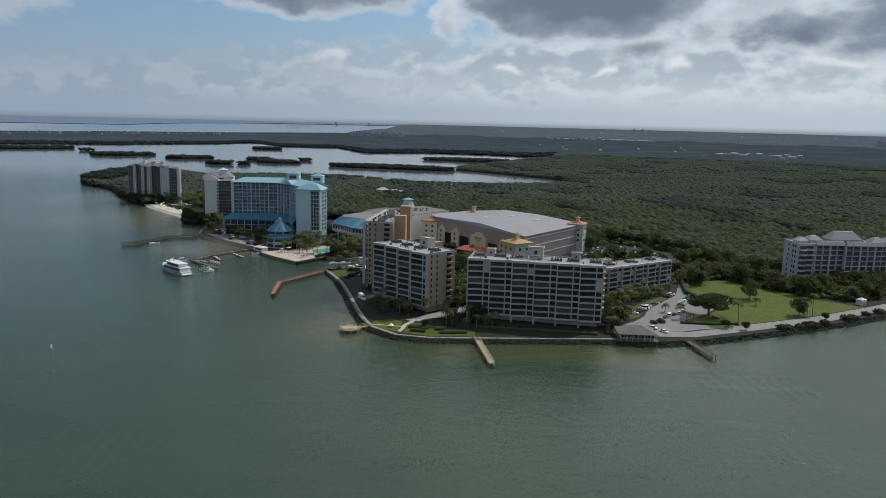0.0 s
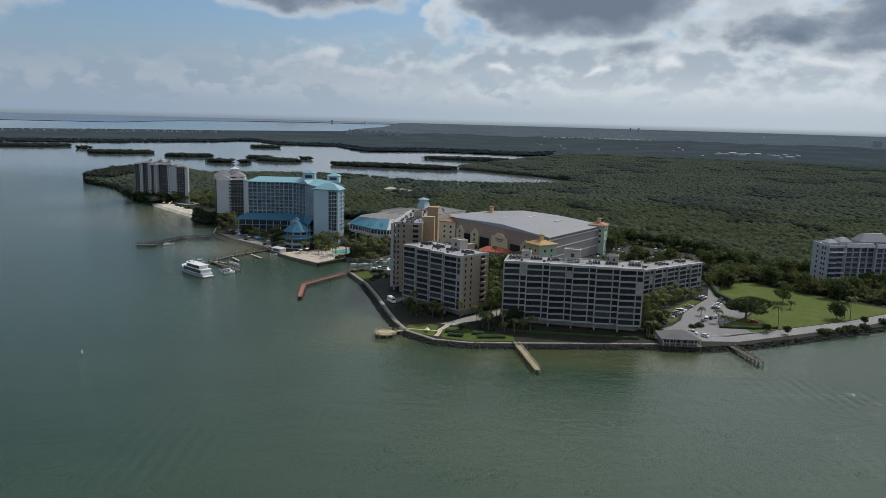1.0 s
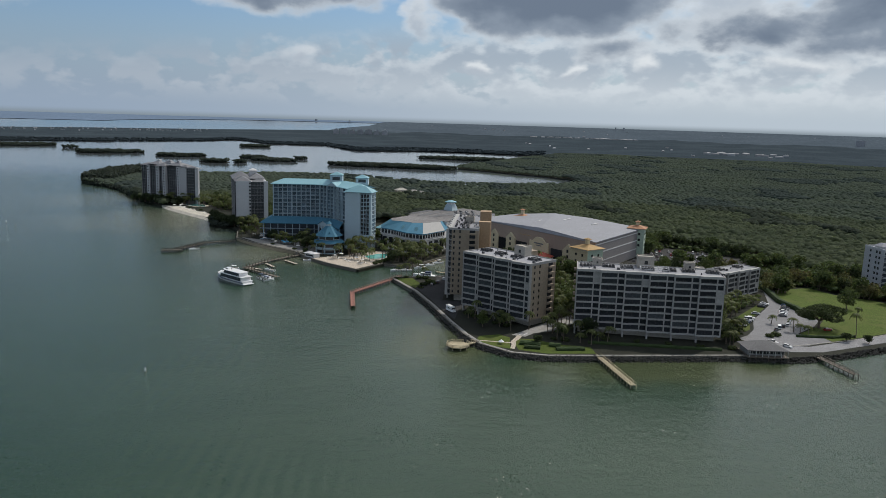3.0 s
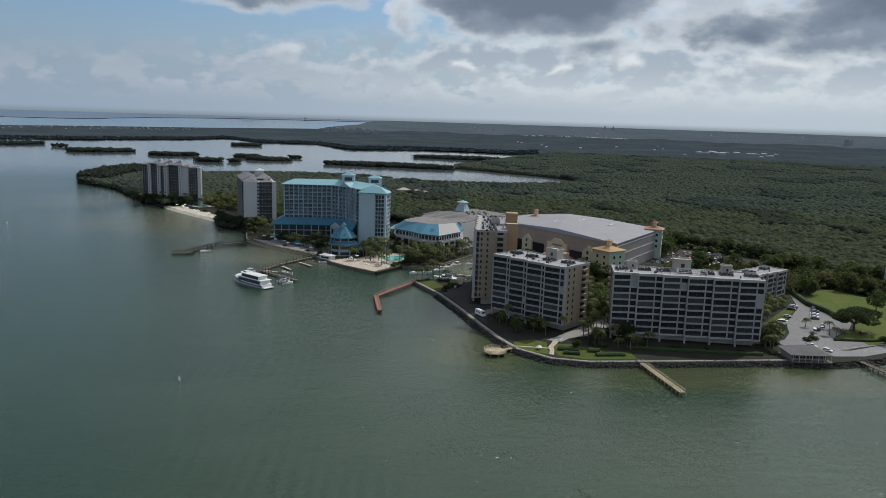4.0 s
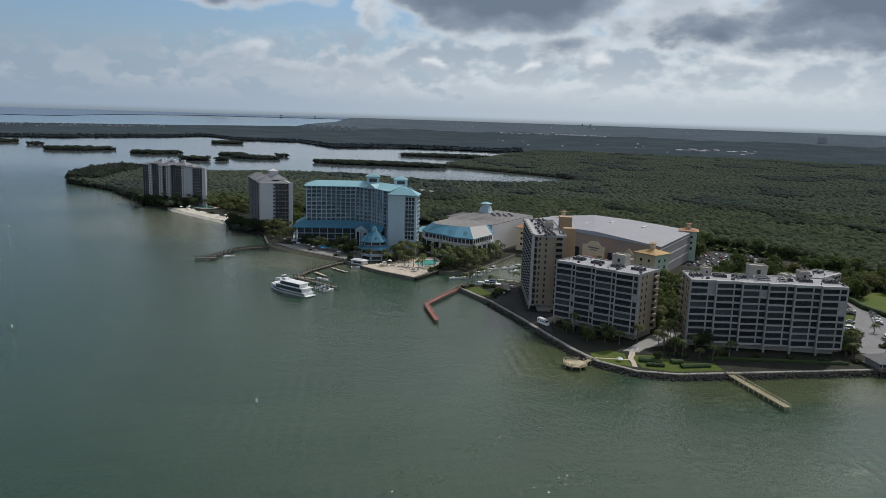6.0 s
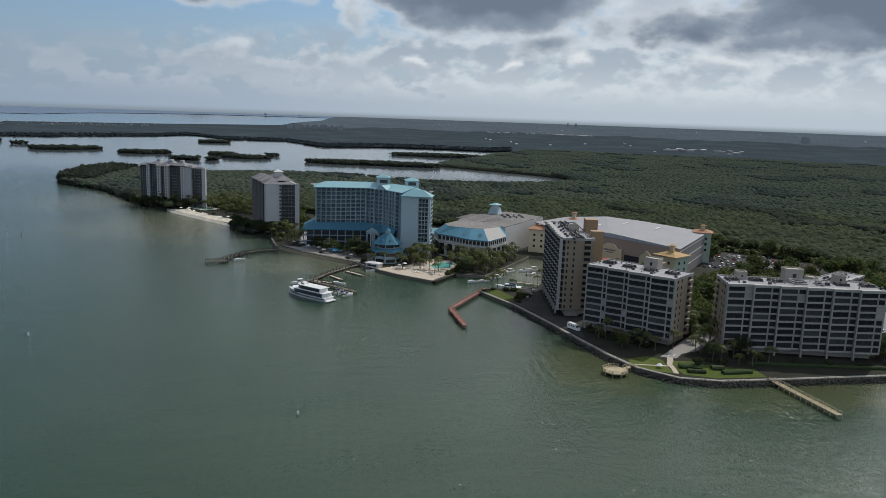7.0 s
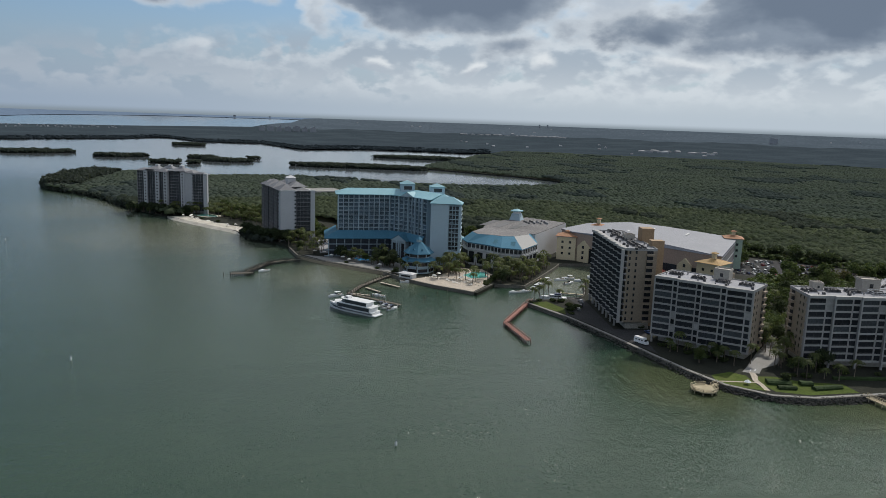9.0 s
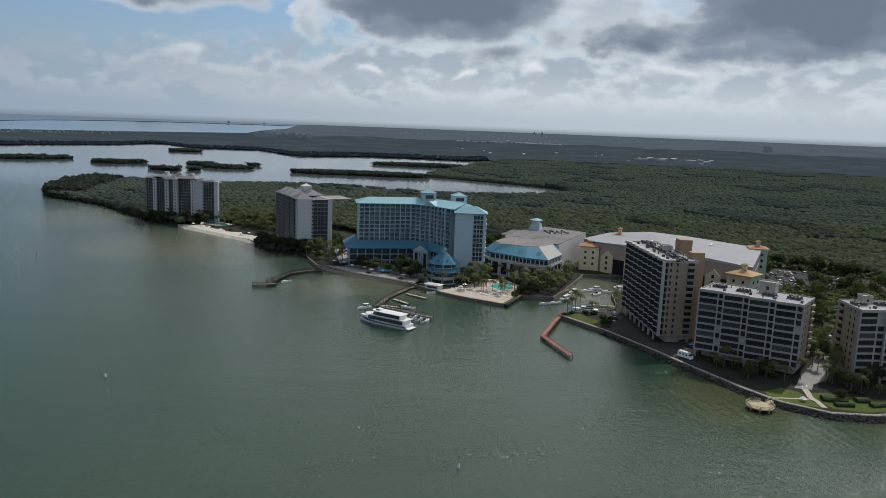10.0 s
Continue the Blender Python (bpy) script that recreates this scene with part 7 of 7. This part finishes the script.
        x, y = r.uniform(*np.array([p[:, 0].min(), p[:, 0].max()])), r.uniform(p[:, 1].min(), p[:, 1].max())
        a, b = np.array([x]), np.array([y])
        if not inside(a, b, poly)[0] or not inside(a, b, MAINLAND)[0] or any(inside(a, b, o)[0] for o in BLOCKED):
            continue
        if any(math.dist((x, y), d) < gap for d in done):
            continue
        done.append((x, y))
        plant(x, y, kinds[int(r.integers(len(kinds)))])


grove([(-84, 548), (-62, 536), (-50, 552), (-28, 590), (-36, 592), (-52, 566), (-66, 574), (-78, 588), (-80, 586)], 80, 1, gap=2.2)
grove([(-113, 572), (-108, 561), (-97, 566), (-92, 582), (-82, 588), (-90, 586), (-110, 584)], 34, 2, gap=2.0)
grove([(-108, 552), (-98, 538), (-86, 545), (-92, 556)], 5, 3)
grove([(-210, 640), (-196, 634), (-186, 650), (-190, 690), (-222, 688), (-218, 668)], 34, 4, gap=3.0)
grove([(-180, 620), (-160, 600), (-142, 584), (-138, 600), (-150, 620)], 20, 5)
grove([(-296, 858), (-262, 812), (-240, 785), (-215, 775), (-230, 830), (-280, 880)], 85, 6, gap=2.8)
grove([(-322, 858), (-290, 822), (-265, 800), (-244, 778), (-234, 778), (-254, 812), (-292, 858)], 34, 16, gap=3.0)
grove([(-330, 842), (-304, 835), (-296, 850), (-330, 868), (-352, 870)], 22, 7, gap=3.0)
grove([(-8, 376), (12, 386), (14, 395), (30, 412), (20, 430), (10, 420), (-2, 372)], 22, 8, (1, 2, 4), 2.4)
grove([(-34, 396), (-12, 372), (-8, 376), (-30, 402)], 9, 9, (0, 1, 3), 3.0)
grove([(2, 355), (16, 350), (30, 352), (30, 362), (12, 368)], 7, 10, (0, 3, 4), 3.0)
grove([(86, 352), (95, 362), (104, 378), (104, 398), (120, 416), (136, 436), (130, 440), (96, 408), (86, 378)], 30, 11, (0, 1, 3, 4), 3.0)
grove([(-42, 500), (-34, 498), (-28, 520), (-40, 508)], 4, 12)
grove([(20, 400), (60, 420), (90, 470), (70, 505), (30, 540), (10, 520), (-6, 470), (8, 430)], 40, 13, (0, 1, 2, 4), 4.0)
for x, y, k in ((4, 371.5, 4), (7, 373, 1), (9.5, 375.5, 2), (12, 377.5, 1), (14.5, 380, 4), (17, 383.5, 2), (6, 370, 0), (-62, 497, 2), (-58, 500, 1), (-55, 490, 0), (127, 396, 3), (131, 381, 0), (133.5, 379, 3), (185, 415, 3), (136, 376, 3), (158, 372, 2), (203, 394, 4), (206, 397, 1), (208, 395, 2), (205, 399, 1), (-69, 490.5, 4), (-66, 492, 1), (-134, 565, 0), (-132, 572, 1), (-137, 578, 4), (-148, 590, 0), (-155, 598, 3), (-166, 606, 0), (-140, 600, 1), (-128, 562, 1), (-119, 563, 0), (-116, 566, 4), (-108, 556, 1), (-104, 549, 0), (-92, 551, 4), (-84, 553, 1), (-82, 560, 0), (-116, 551, 4), (-96, 536, 0)):
    plant(x, y, k)

fig = tree_kind("broad dark ficus tree on the lawn", 12.0, 12.0, 5, LEAF_DARK, 1300, 0.36, 0.6, 9, 1.1)
fig.matrix_world = pose(148.5, 389, Z)
green = [tree_kind("green rounded broad-leaved garden tree", 6.5, 3.6, 11, LEAF, 240), tree_kind("tall green broad-leaved tree", 12.5, 5.4, 12, LEAF, 480, 0.85), tree_kind("dark green dense round-crowned tree", 9.5, 4.8, 13, LEAF_DARK, 400, 0.8),
         tree_kind("pale olive-green broad-crowned garden tree", 8.0, 5.0, 14, LEAF_PALE, 300, 0.7), tree_kind("small dark round-crowned shore tree", 4.2, 2.3, 15, LEAF_DARK, 160, 0.8, 0.15)]
for k, t in enumerate(green):
    t.matrix_world = pose(*((-27, 380), (30, 385 + 12), (88, 361), (172, 470), (158, 362))[k], Z)
for k, x, y in ((1, 8, 396), (2, 14, 402), (1, 22, 408), (1, 3, 404), (2, 26, 402), (1, 12, 412), (1, 30, 412), (4, 210, 385), (4, 246, 431), (2, 200, 394), (4, -141, 566), (0, -158, 606), (2, -150, 600), (0, -168, 614), (0, -133, 584), (2, -128, 590), (0, -145, 592), (2, -176, 620), (3, 166, 478), (3, 178, 487), (1, 188, 431), (2, 228, 442), (2, 165, 496), (4, 149, 365), (0, 92, 365), (2, 96, 370), (1, 90, 380),
                (2, 94, 390), (0, -16, 384), (2, 22, 372 - 6), (0, 10, 366), (4, -4, 352), (2, 14, 400), (1, 24, 420), (2, 36, 450), (1, 50, 470), (2, 64, 490), (0, 84, 510), (1, 20, 445), (2, 8, 455), (1, 40, 500), (0, -2, 520),
                (2, 12, 480), (1, 74, 470), (2, 96, 500), (1, 110, 520), (2, 125, 535), (0, 130, 500), (1, 140, 520), (2, 60, 452), (0, -205, 655), (2, -214, 680), (2, -222, 688), (2, -232, 700), (2, -240, 708), (2, -246, 720), (2, -226, 702),
                (0, -78, 545), (2, -76, 538), (1, -40, 598), (0, -86, 600), (1, -84, 622), (2, -146, 606), (0, -172, 620), (2, -140, 592), (2, -143, 588)):
    copy_thing(green[k], pose(x, y, Z, 0, 0, rnd.uniform(0, 360)))


far_green = [tree_kind("rusty brown-leaved broad tree among green ones", 8.5, 4.4, 26, RUST, 130, 0.75, 0.3, 3, 2.1), tree_kind("green rounded broad-leaved garden tree", 6.5, 3.6, 21, LEAF, 130, 0.6, 0.3, 3, 1.8), tree_kind("tall green broad-leaved tree", 12.5, 5.4, 22, LEAF, 180, 0.85, 0.3, 3, 2.4),
             tree_kind("dark green dense round-crowned tree", 9.5, 4.8, 23, LEAF_DARK, 150, 0.8, 0.3, 3, 2.3), tree_kind("pale olive-green broad-crowned garden tree", 8.0, 5.0, 24, LEAF_PALE, 130, 0.7, 0.3, 3, 2.1),
             tree_kind("small dark round-crowned shore tree", 4.2, 2.3, 25, LEAF_DARK, 90, 0.8, 0.15, 4, 1.4)]
for k, (x, y) in enumerate(((196, 505), (-94, 632), (-186, 690), (-70, 690), (176, 500), (232, 452))):
    far_green[k].matrix_world = pose(x, y, Z)


def border(points, kinds, count, seed, jitter=4.0):
    """A row of trees along a line."""
    r = random.Random(seed)
    seg = [math.dist(points[i], points[i + 1]) for i in range(len(points) - 1)]
    for j in range(count):
        d = (j + r.random()) * sum(seg) / count
        for i, s in enumerate(seg):
            if d <= s:
                break
            d -= s
        u = d / seg[i]
        x = points[i][0] + (points[i + 1][0] - points[i][0]) * u + r.uniform(-jitter, jitter)
        y = points[i][1] + (points[i + 1][1] - points[i][1]) * u + r.uniform(-jitter, jitter)
        far_trees.append((far_green[(r.choice(kinds) + 1) % 6], pose(x, y, Z, 0, 0, r.uniform(0, 360))))


def thicket(name, label, placed):
    """Many trees standing close together, joined as one."""
    vs, fs, ids, base, mats = [], [], [], 0, []
    for ob, m in placed:
        for child in ob.children:
            me = child.data
            if me.materials[0] not in mats:
                mats.append(me.materials[0])
            co = np.empty(len(me.vertices) * 3)
            me.vertices.foreach_get("co", co)
            mat = np.array(m)
            vs.append(co.reshape(-1, 3) @ mat[:3, :3].T + mat[:3, 3])
            for p in me.polygons:
                fs.append([base + i for i in p.vertices])
                ids.append(mats.index(me.materials[0]))
            base += len(me.vertices)
    me = bpy.data.meshes.new(name)
    me.from_pydata(np.concatenate(vs).tolist(), [], fs)
    for mm in mats:
        me.materials.append(mm)
    me.polygons.foreach_set("material_index", ids)
    return tagged(new(name, me), label, "trees", kind="stuff")


border([(164, 465), (175, 492), (200, 492), (214, 468), (232, 452), (252, 440), (300, 460)], (0, 1, 2, 3, 3, 5), 80, 1, 7)
border([(206, 500), (232, 520), (232, 500)], (0, 1, 2, 3, 5), 34, 2, 9)
border([(240, 466), (320, 470)], (1, 2, 3, 0, 5), 40, 3, 5)
border([(128, 556), (150, 540), (185, 538), (215, 540)], (1, 0, 2, 3, 5), 24, 4, 6)
border([(122, 590), (135, 640), (160, 640), (205, 590)], (1, 2), 34, 5, 6)
border([(30, 520), (-4, 545), (16, 560)], (2, 0), 10, 6, 5)
border([(-376, 872), (-350, 856), (-322, 842), (-312, 838)], (0, 2, 2), 24, 7, 5)
border([(-298, 856), (-285, 870), (-270, 850), (-250, 830), (-225, 800), (-205, 790)], (0, 1, 2, 3), 46, 8, 10)
border([(-252, 735), (-243, 712), (-236, 700), (-226, 694), (-216, 690), (-205, 695)], (0, 2, 2), 34, 9, 3)
border([(-192, 705), (-196, 740), (-205, 770)], (0, 1, 2), 22, 10, 4)
border([(10, 398), (22, 416), (38, 440), (52, 462), (60, 486), (40, 505), (14, 500), (0, 470), (4, 430)], (1, 1, 2, 0), 44, 11, 6)
border([(-178, 668), (-160, 676), (-120, 668), (-98, 640), (-92, 625)], (0, 1, 2), 26, 14, 5)
border([(-62, 700), (-20, 712), (20, 690), (20, 672)], (1, 2), 26, 15, 5)


UNDER = [[(160, 470), (168, 480), (194, 489), (203, 470), (220, 456), (229, 440), (250, 428), (300, 455), (330, 545), (232, 535), (215, 590), (200, 578), (192, 547), (182, 535), (172, 500)],
         [(84, 380), (100, 404), (140, 440), (150, 460), (160, 510), (172, 538), (128, 550), (118, 558), (62, 508), (80, 470), (72, 436), (60, 400)],
         [(-6, 432), (20, 424), (60, 440), (66, 500), (30, 540), (-10, 534), (-4, 480)], [(-300, 858), (-266, 815), (-236, 785), (-200, 790), (-205, 830), (-280, 885)], [(122, 594), (160, 640), (215, 590), (205, 580), (152, 630), (134, 640)]]
KEPT = BLOCKED + [[(234, 472), (322, 476), (322, 506), (234, 500)], [(80, 411), (152, 457), (142, 475), (70, 432)], [(-315, 855), (-285, 830), (-275, 850), (-300, 870)]]
ux, uy = [], []
for i, poly in enumerate(UNDER):
    p = np.array(poly)
    px, py, rng = scatter(p[:, 0].min(), p[:, 0].max(), p[:, 1].min(), p[:, 1].max(), 3.4, 60 + i)
    k = inside(px, py, poly)
    for o in KEPT:
        k &= ~inside(px, py, o)
    ux.append(px[k]), uy.append(py[k])
ux, uy = np.concatenate(ux), np.concatenate(uy)
rng = np.random.default_rng(70)
woods("undergrowth", np.stack([ux, uy, Z + rng.uniform(0.4, 3.2, len(ux))], 1), rng.uniform(1.5, 3.1, len(ux)), 1, LEAF, "thick green undergrowth between the buildings and woods", 0.8, 14, 0.42)
thicket("palm_thicket", "dense palms round the western towers", far_palms)
thicket("tree_thicket", "dense mixed green trees behind the buildings", far_trees)


def hedge(label, pts, w, h, group="clipped hedges"):
    e = thing("hedge", label, "hedge", pose(*pts[0], Z), group=group)
    m = Mesh()
    for (x0, y0), (x1, y1) in zip(pts, pts[1:]):
        mm, l = at((x0 - pts[0][0], y0 - pts[0][1]), (x1 - pts[0][0], y1 - pts[0][1])), math.dist((x0, y0), (x1, y1))
        n = max(2, int(l / 0.8))
        i0, prof = len(m.v), [(-w / 2, 0), (-w / 2 * 1.08, h * 0.6), (-w / 2 * 0.7, h), (0, h * 1.06), (w / 2 * 0.7, h), (w / 2 * 1.08, h * 0.6), (w / 2, 0)]
        for i in range(n + 1):
            for y, z in prof:
                m.v.append(tuple(mm @ Vector((l * i / n + rnd.uniform(-0.1, 0.1), y + rnd.uniform(-0.12, 0.12), z + rnd.uniform(-0.1, 0.12) * (z > 0)))))
        for i in range(n):
            for j in range(6):
                a = i0 + i * 7 + j
                m.f.append((a, a + 7, a + 8, a + 1))
        m.f += [tuple(range(i0, i0 + 7)), tuple(range(i0 + n * 7 + 6, i0 + n * 7 - 1, -1))]
    part("foliage", m, HEDGE, e)


hedge("rounded clipped green hedge on the lawn", [(-12, 353), (-3, 350)], 4.0, 1.6)
hedge("rounded clipped green hedge on the lawn", [(-11, 346.5), (-4, 345)], 2.4, 1.3)
hedge("rounded clipped green hedge on the lawn", [(1, 350), (6, 349)], 3.0, 1.5)
hedge("low clipped hedge beside the sea wall", [(3, 344), (16, 345)], 2.6, 1.3)
hedge("low hedge before the long block", [(20, 355), (80, 347)], 1.6, 1.2)
hedge("tall dark hedge along the car park", [(166, 500), (160, 470), (154, 442), (156, 425), (154, 405)], 3.2, 2.4)
hedge("low hedge along the coast road lawn", [(128, 372), (145, 370.5), (158, 373)], 1.4, 1.1)


def shrub(label, x, y, rad):
    """A low dense bush of loose leaf sprays with several humps."""
    e = thing("shrub", label, "shrub", pose(x, y, Z - 0.1, 0, 0, rnd.uniform(0, 360)), group="garden and shore shrubs")
    m = Mesh()
    for i in range(5):
        v, f = shape_spray(34, 0.34, rnd.randrange(900), 0.75)
        k, a = rad * rnd.uniform(0.5, 0.72), 1.257 * i + rnd.uniform(-0.4, 0.4)
        o, n = (rad * 0.5 * math.cos(a), rad * 0.5 * math.sin(a), k * 0.55), len(m.v)
        m.v += [(p[0] * k + o[0], p[1] * k + o[1], p[2] * k + o[2]) for p in v]
        m.f += [tuple(int(q) + n for q in t) for t in f]
    part("foliage", m, SHRUBLEAF, e)


SHRUBLEAF = material("shrub_leaves", (0.060, 0.080, 0.034), 0.75, vary=0.3, scale=1.0, spread=0.8, spec=0.15, leafy=0.4)
for x, y, s in ((-322, 846, 2.4), (-316, 840, 2.8), (-300, 818, 1.6), (-283, 800, 2.0), (-266, 780, 2.0), (-252, 762, 2.6), (-246, 752, 2.8), (-244, 742, 3.0), (-326, 848, 3.0), (-336, 846, 2.6), (-72, 488, 1.4), (-66, 491.5, 1.6), (-58, 491, 2.0), (-54, 489, 2.2), (-52, 480, 2.2), (-55, 470, 2.4), (-57, 462, 1.8), (-50, 474, 2.6), (-86, 538, 2.4), (-83, 543, 2.4), (-88, 533, 2.0), (-80, 548, 2.2), (-78, 553, 2.4),
                (-26, 392, 2.0), (-20, 386, 1.8), (-15, 381, 2.2), (-30, 398, 2.2), (-33, 404, 2.0), (20, 364, 1.8), (30, 361, 2.0), (44, 358, 1.6), (58, 355, 1.8), (72, 352, 1.8), (86, 350, 2.2), (118, 373, 2.4), (114, 371, 2.0), (93, 363, 2.6),
                (-34, 440, 2.0), (-30, 434, 2.2), (5, 360, 1.6), (10, 358, 2.2), (-142, 572, 1.8), (-152, 584, 1.8), (-172, 604, 1.6)):
    shrub("dark green garden shrub beside a building or lawn", x, y, s)
for x, y in ((178, 366), (182, 367.5), (189, 370), (194, 372), (198, 374), (206, 377.5), (223, 388), (228, 390.5), (240, 399), (250, 404)):
    shrub("dense round shrub on the rocky shore", x, y, 2.6 + 0.1 * (x % 7))

# beach umbrellas and deck furniture
CLOTH = material("blue_cloth", (0.06, 0.30, 0.52), 0.85, vary=0.05)
WHITECLOTH = material("white_cloth", (0.70, 0.68, 0.64), 0.85, vary=0.05)


def parasol(cloth, label):
    e = thing("parasol", label, "parasol", pose(0, 0, 0), group="parasols of the terrace")
    part("canopy", Mesh().ring(0, 0, 1.7, 2.2, 2.9, 8, r1=0.08), cloth, e)
    part("pole", Mesh().ring(0, 0, 0.04, 0, 2.2, 6), UNIT, e)
    return e


def lounger():
    e = thing("sun_lounger", "white sun lounger on the pool deck", "lounger", pose(0, 0, 0), group="sun loungers")
    part("bed", Mesh().box(-0.35, -0.9, 0.3, 0.35, 0.4, 0.4), WHITECLOTH, e)
    part("backrest", Mesh().quad((-0.35, 0.4, 0.35), (0.35, 0.4, 0.35), (0.35, 0.95, 0.8), (-0.35, 0.95, 0.8)).quad((-0.35, 0.95, 0.74), (0.35, 0.95, 0.74), (0.35, 0.4, 0.29), (-0.35, 0.4, 0.29)), WHITECLOTH, e)
    for x in (-0.3, 0.3):
        for y in (-0.8, 0.35):
            part("leg", Mesh().box(x - 0.03, y - 0.03, 0, x + 0.03, y + 0.03, 0.3), UNIT, e)
    return e


pb, pw, lo = parasol(CLOTH, "bright blue parasol on the hotel terrace"), parasol(WHITECLOTH, "white parasol on the hotel terrace"), lounger()
pb.matrix_world, pw.matrix_world, lo.matrix_world = pose(-162, 607, Z), pose(-174, 615, Z), pose(-110, 548, Z + 0.06)
for x, y in ((-165, 609), (-160, 604), (-163, 603), (-157, 603)):
    copy_thing(pb, pose(x, y, Z))
for x, y in ((-182, 622), (-170, 606), (-150, 588), (-102, 545), (-97, 538), (-118, 552), (-114, 558), (-187, 634), (-194, 639)):
    copy_thing(pw, pose(x, y, Z))
for i in range(44):
    u = rnd.random()
    x, y = -124 + 30 * u + rnd.uniform(-1, 6), 551 - 25 * u + rnd.uniform(0, 11)
    if inside(np.array([x]), np.array([y]), [(-129, 553), (-118, 538.5), (-94, 520), (-83, 539), (-98, 550), (-112, 560)])[0]:
        copy_thing(lo, pose(x, y, Z + 0.06, 0, 0, rnd.choice((40, 50, 130, 220))))

r = random.Random(77)
for i in range(30):
    u, v = r.random(), r.uniform(3.0, 12.0)
    x, y = -322 + 58 * u, 824 - 74 * u
    copy_thing(pw if i % 4 == 0 else lo, pose(x + v * 0.79, y + v * 0.61, Z + 0.12, 0, 0, r.uniform(0, 360)))

# ---- far settlement ----
GREYFAR = material("far_grey_walls", (0.27, 0.285, 0.31), 0.8, vary=0.1)
PALEHOUSE = material("far_white_walls", (0.33, 0.335, 0.35), 0.8, vary=0.1, spread=0.5)


def far_box(m, az, d, w, h, depth=14.0, up=1.5, hip=True):
    """A house far inland, square to the line of sight."""
    k = shrink(d)
    w, h, depth = w * k, h * k, depth * k
    p = Vector(far(az, d, up))
    f = p.xy - Vector(HUB)
    f = f.normalized()
    s = Vector((f.y, -f.x))
    c = [p.xy + s * a * w / 2 + f * b * depth / 2 for a, b in ((-1, -1), (1, -1), (1, 1), (-1, 1))]
    m.prism([tuple(v) for v in c], p.z - 2, p.z + h)
    if hip:
        i = [p.xy + s * a * w / 4 for a in (-1, 1)]
        q = [(*v, p.z + h) for v in c]
        r0, r1 = (*i[0], p.z + h * 1.15), (*i[1], p.z + h * 1.15)
        m.quad(q[0], q[1], r1, r0), m.quad(q[1], q[2], r1), m.quad(q[2], q[3], r0, r1), m.quad(q[3], q[0], r0)


r = random.Random(21)
m = Mesh()
for i in range(130):
    az = r.uniform(-36, -14)
    far_box(m, az, north_far(az) - r.uniform(30, 700), r.uniform(5, 10), r.uniform(4, 6), hip=False)
for i in range(46):
    far_box(m, r.uniform(9.5, 17.5), r.uniform(5150, 5350), r.uniform(14, 34), r.uniform(6, 8))
for i in range(12):
    far_box(m, r.uniform(8, 27), r.uniform(2650, 3600), r.uniform(8, 14), r.uniform(5, 7))
for i in range(16):
    far_box(m, r.uniform(22, 28), r.uniform(2900, 3150), r.uniform(12, 34), r.uniform(6, 8))
for i in range(14):
    far_box(m, r.uniform(-2, 44), r.uniform(5000, 12000), r.uniform(16, 40), r.uniform(8, 12))
tagged(part("far_houses", m, PALEHOUSE, None), "scattered pale houses far inland among trees", "houses", kind="stuff")
for k in range(7):
    e = thing("far_apartment_house", "pale apartment house on the far wooded shore", "building", group="far apartment houses")
    m = Mesh()
    far_box(m, -5.4 + 0.62 * k, 4450 + 20 * (k % 3), (34, 40, 30)[k % 3], (26, 30, 23)[k % 3], hip=False)
    far_box(m, -5.4 + 0.62 * k + 0.05, 4450 + 20 * (k % 3), 8, 34, hip=False)
    part("wall", m, GREYFAR, e)
for az, d, w, h in ((15.7, 16000, 30, 66), (16.3, 16000, 34, 66), (31.98, 6200, 36, 46), (32.26, 6200, 22, 42), (-7.0, 20000, 60, 40), (-4.5, 20000, 40, 34)):
    e = thing("far_tower_block", "grey tower block on the horizon", "building", group="towers on the horizon")
    m = Mesh()
    far_box(m, az, d, w, h, hip=False)
    part("wall", m, GREYFAR, e)
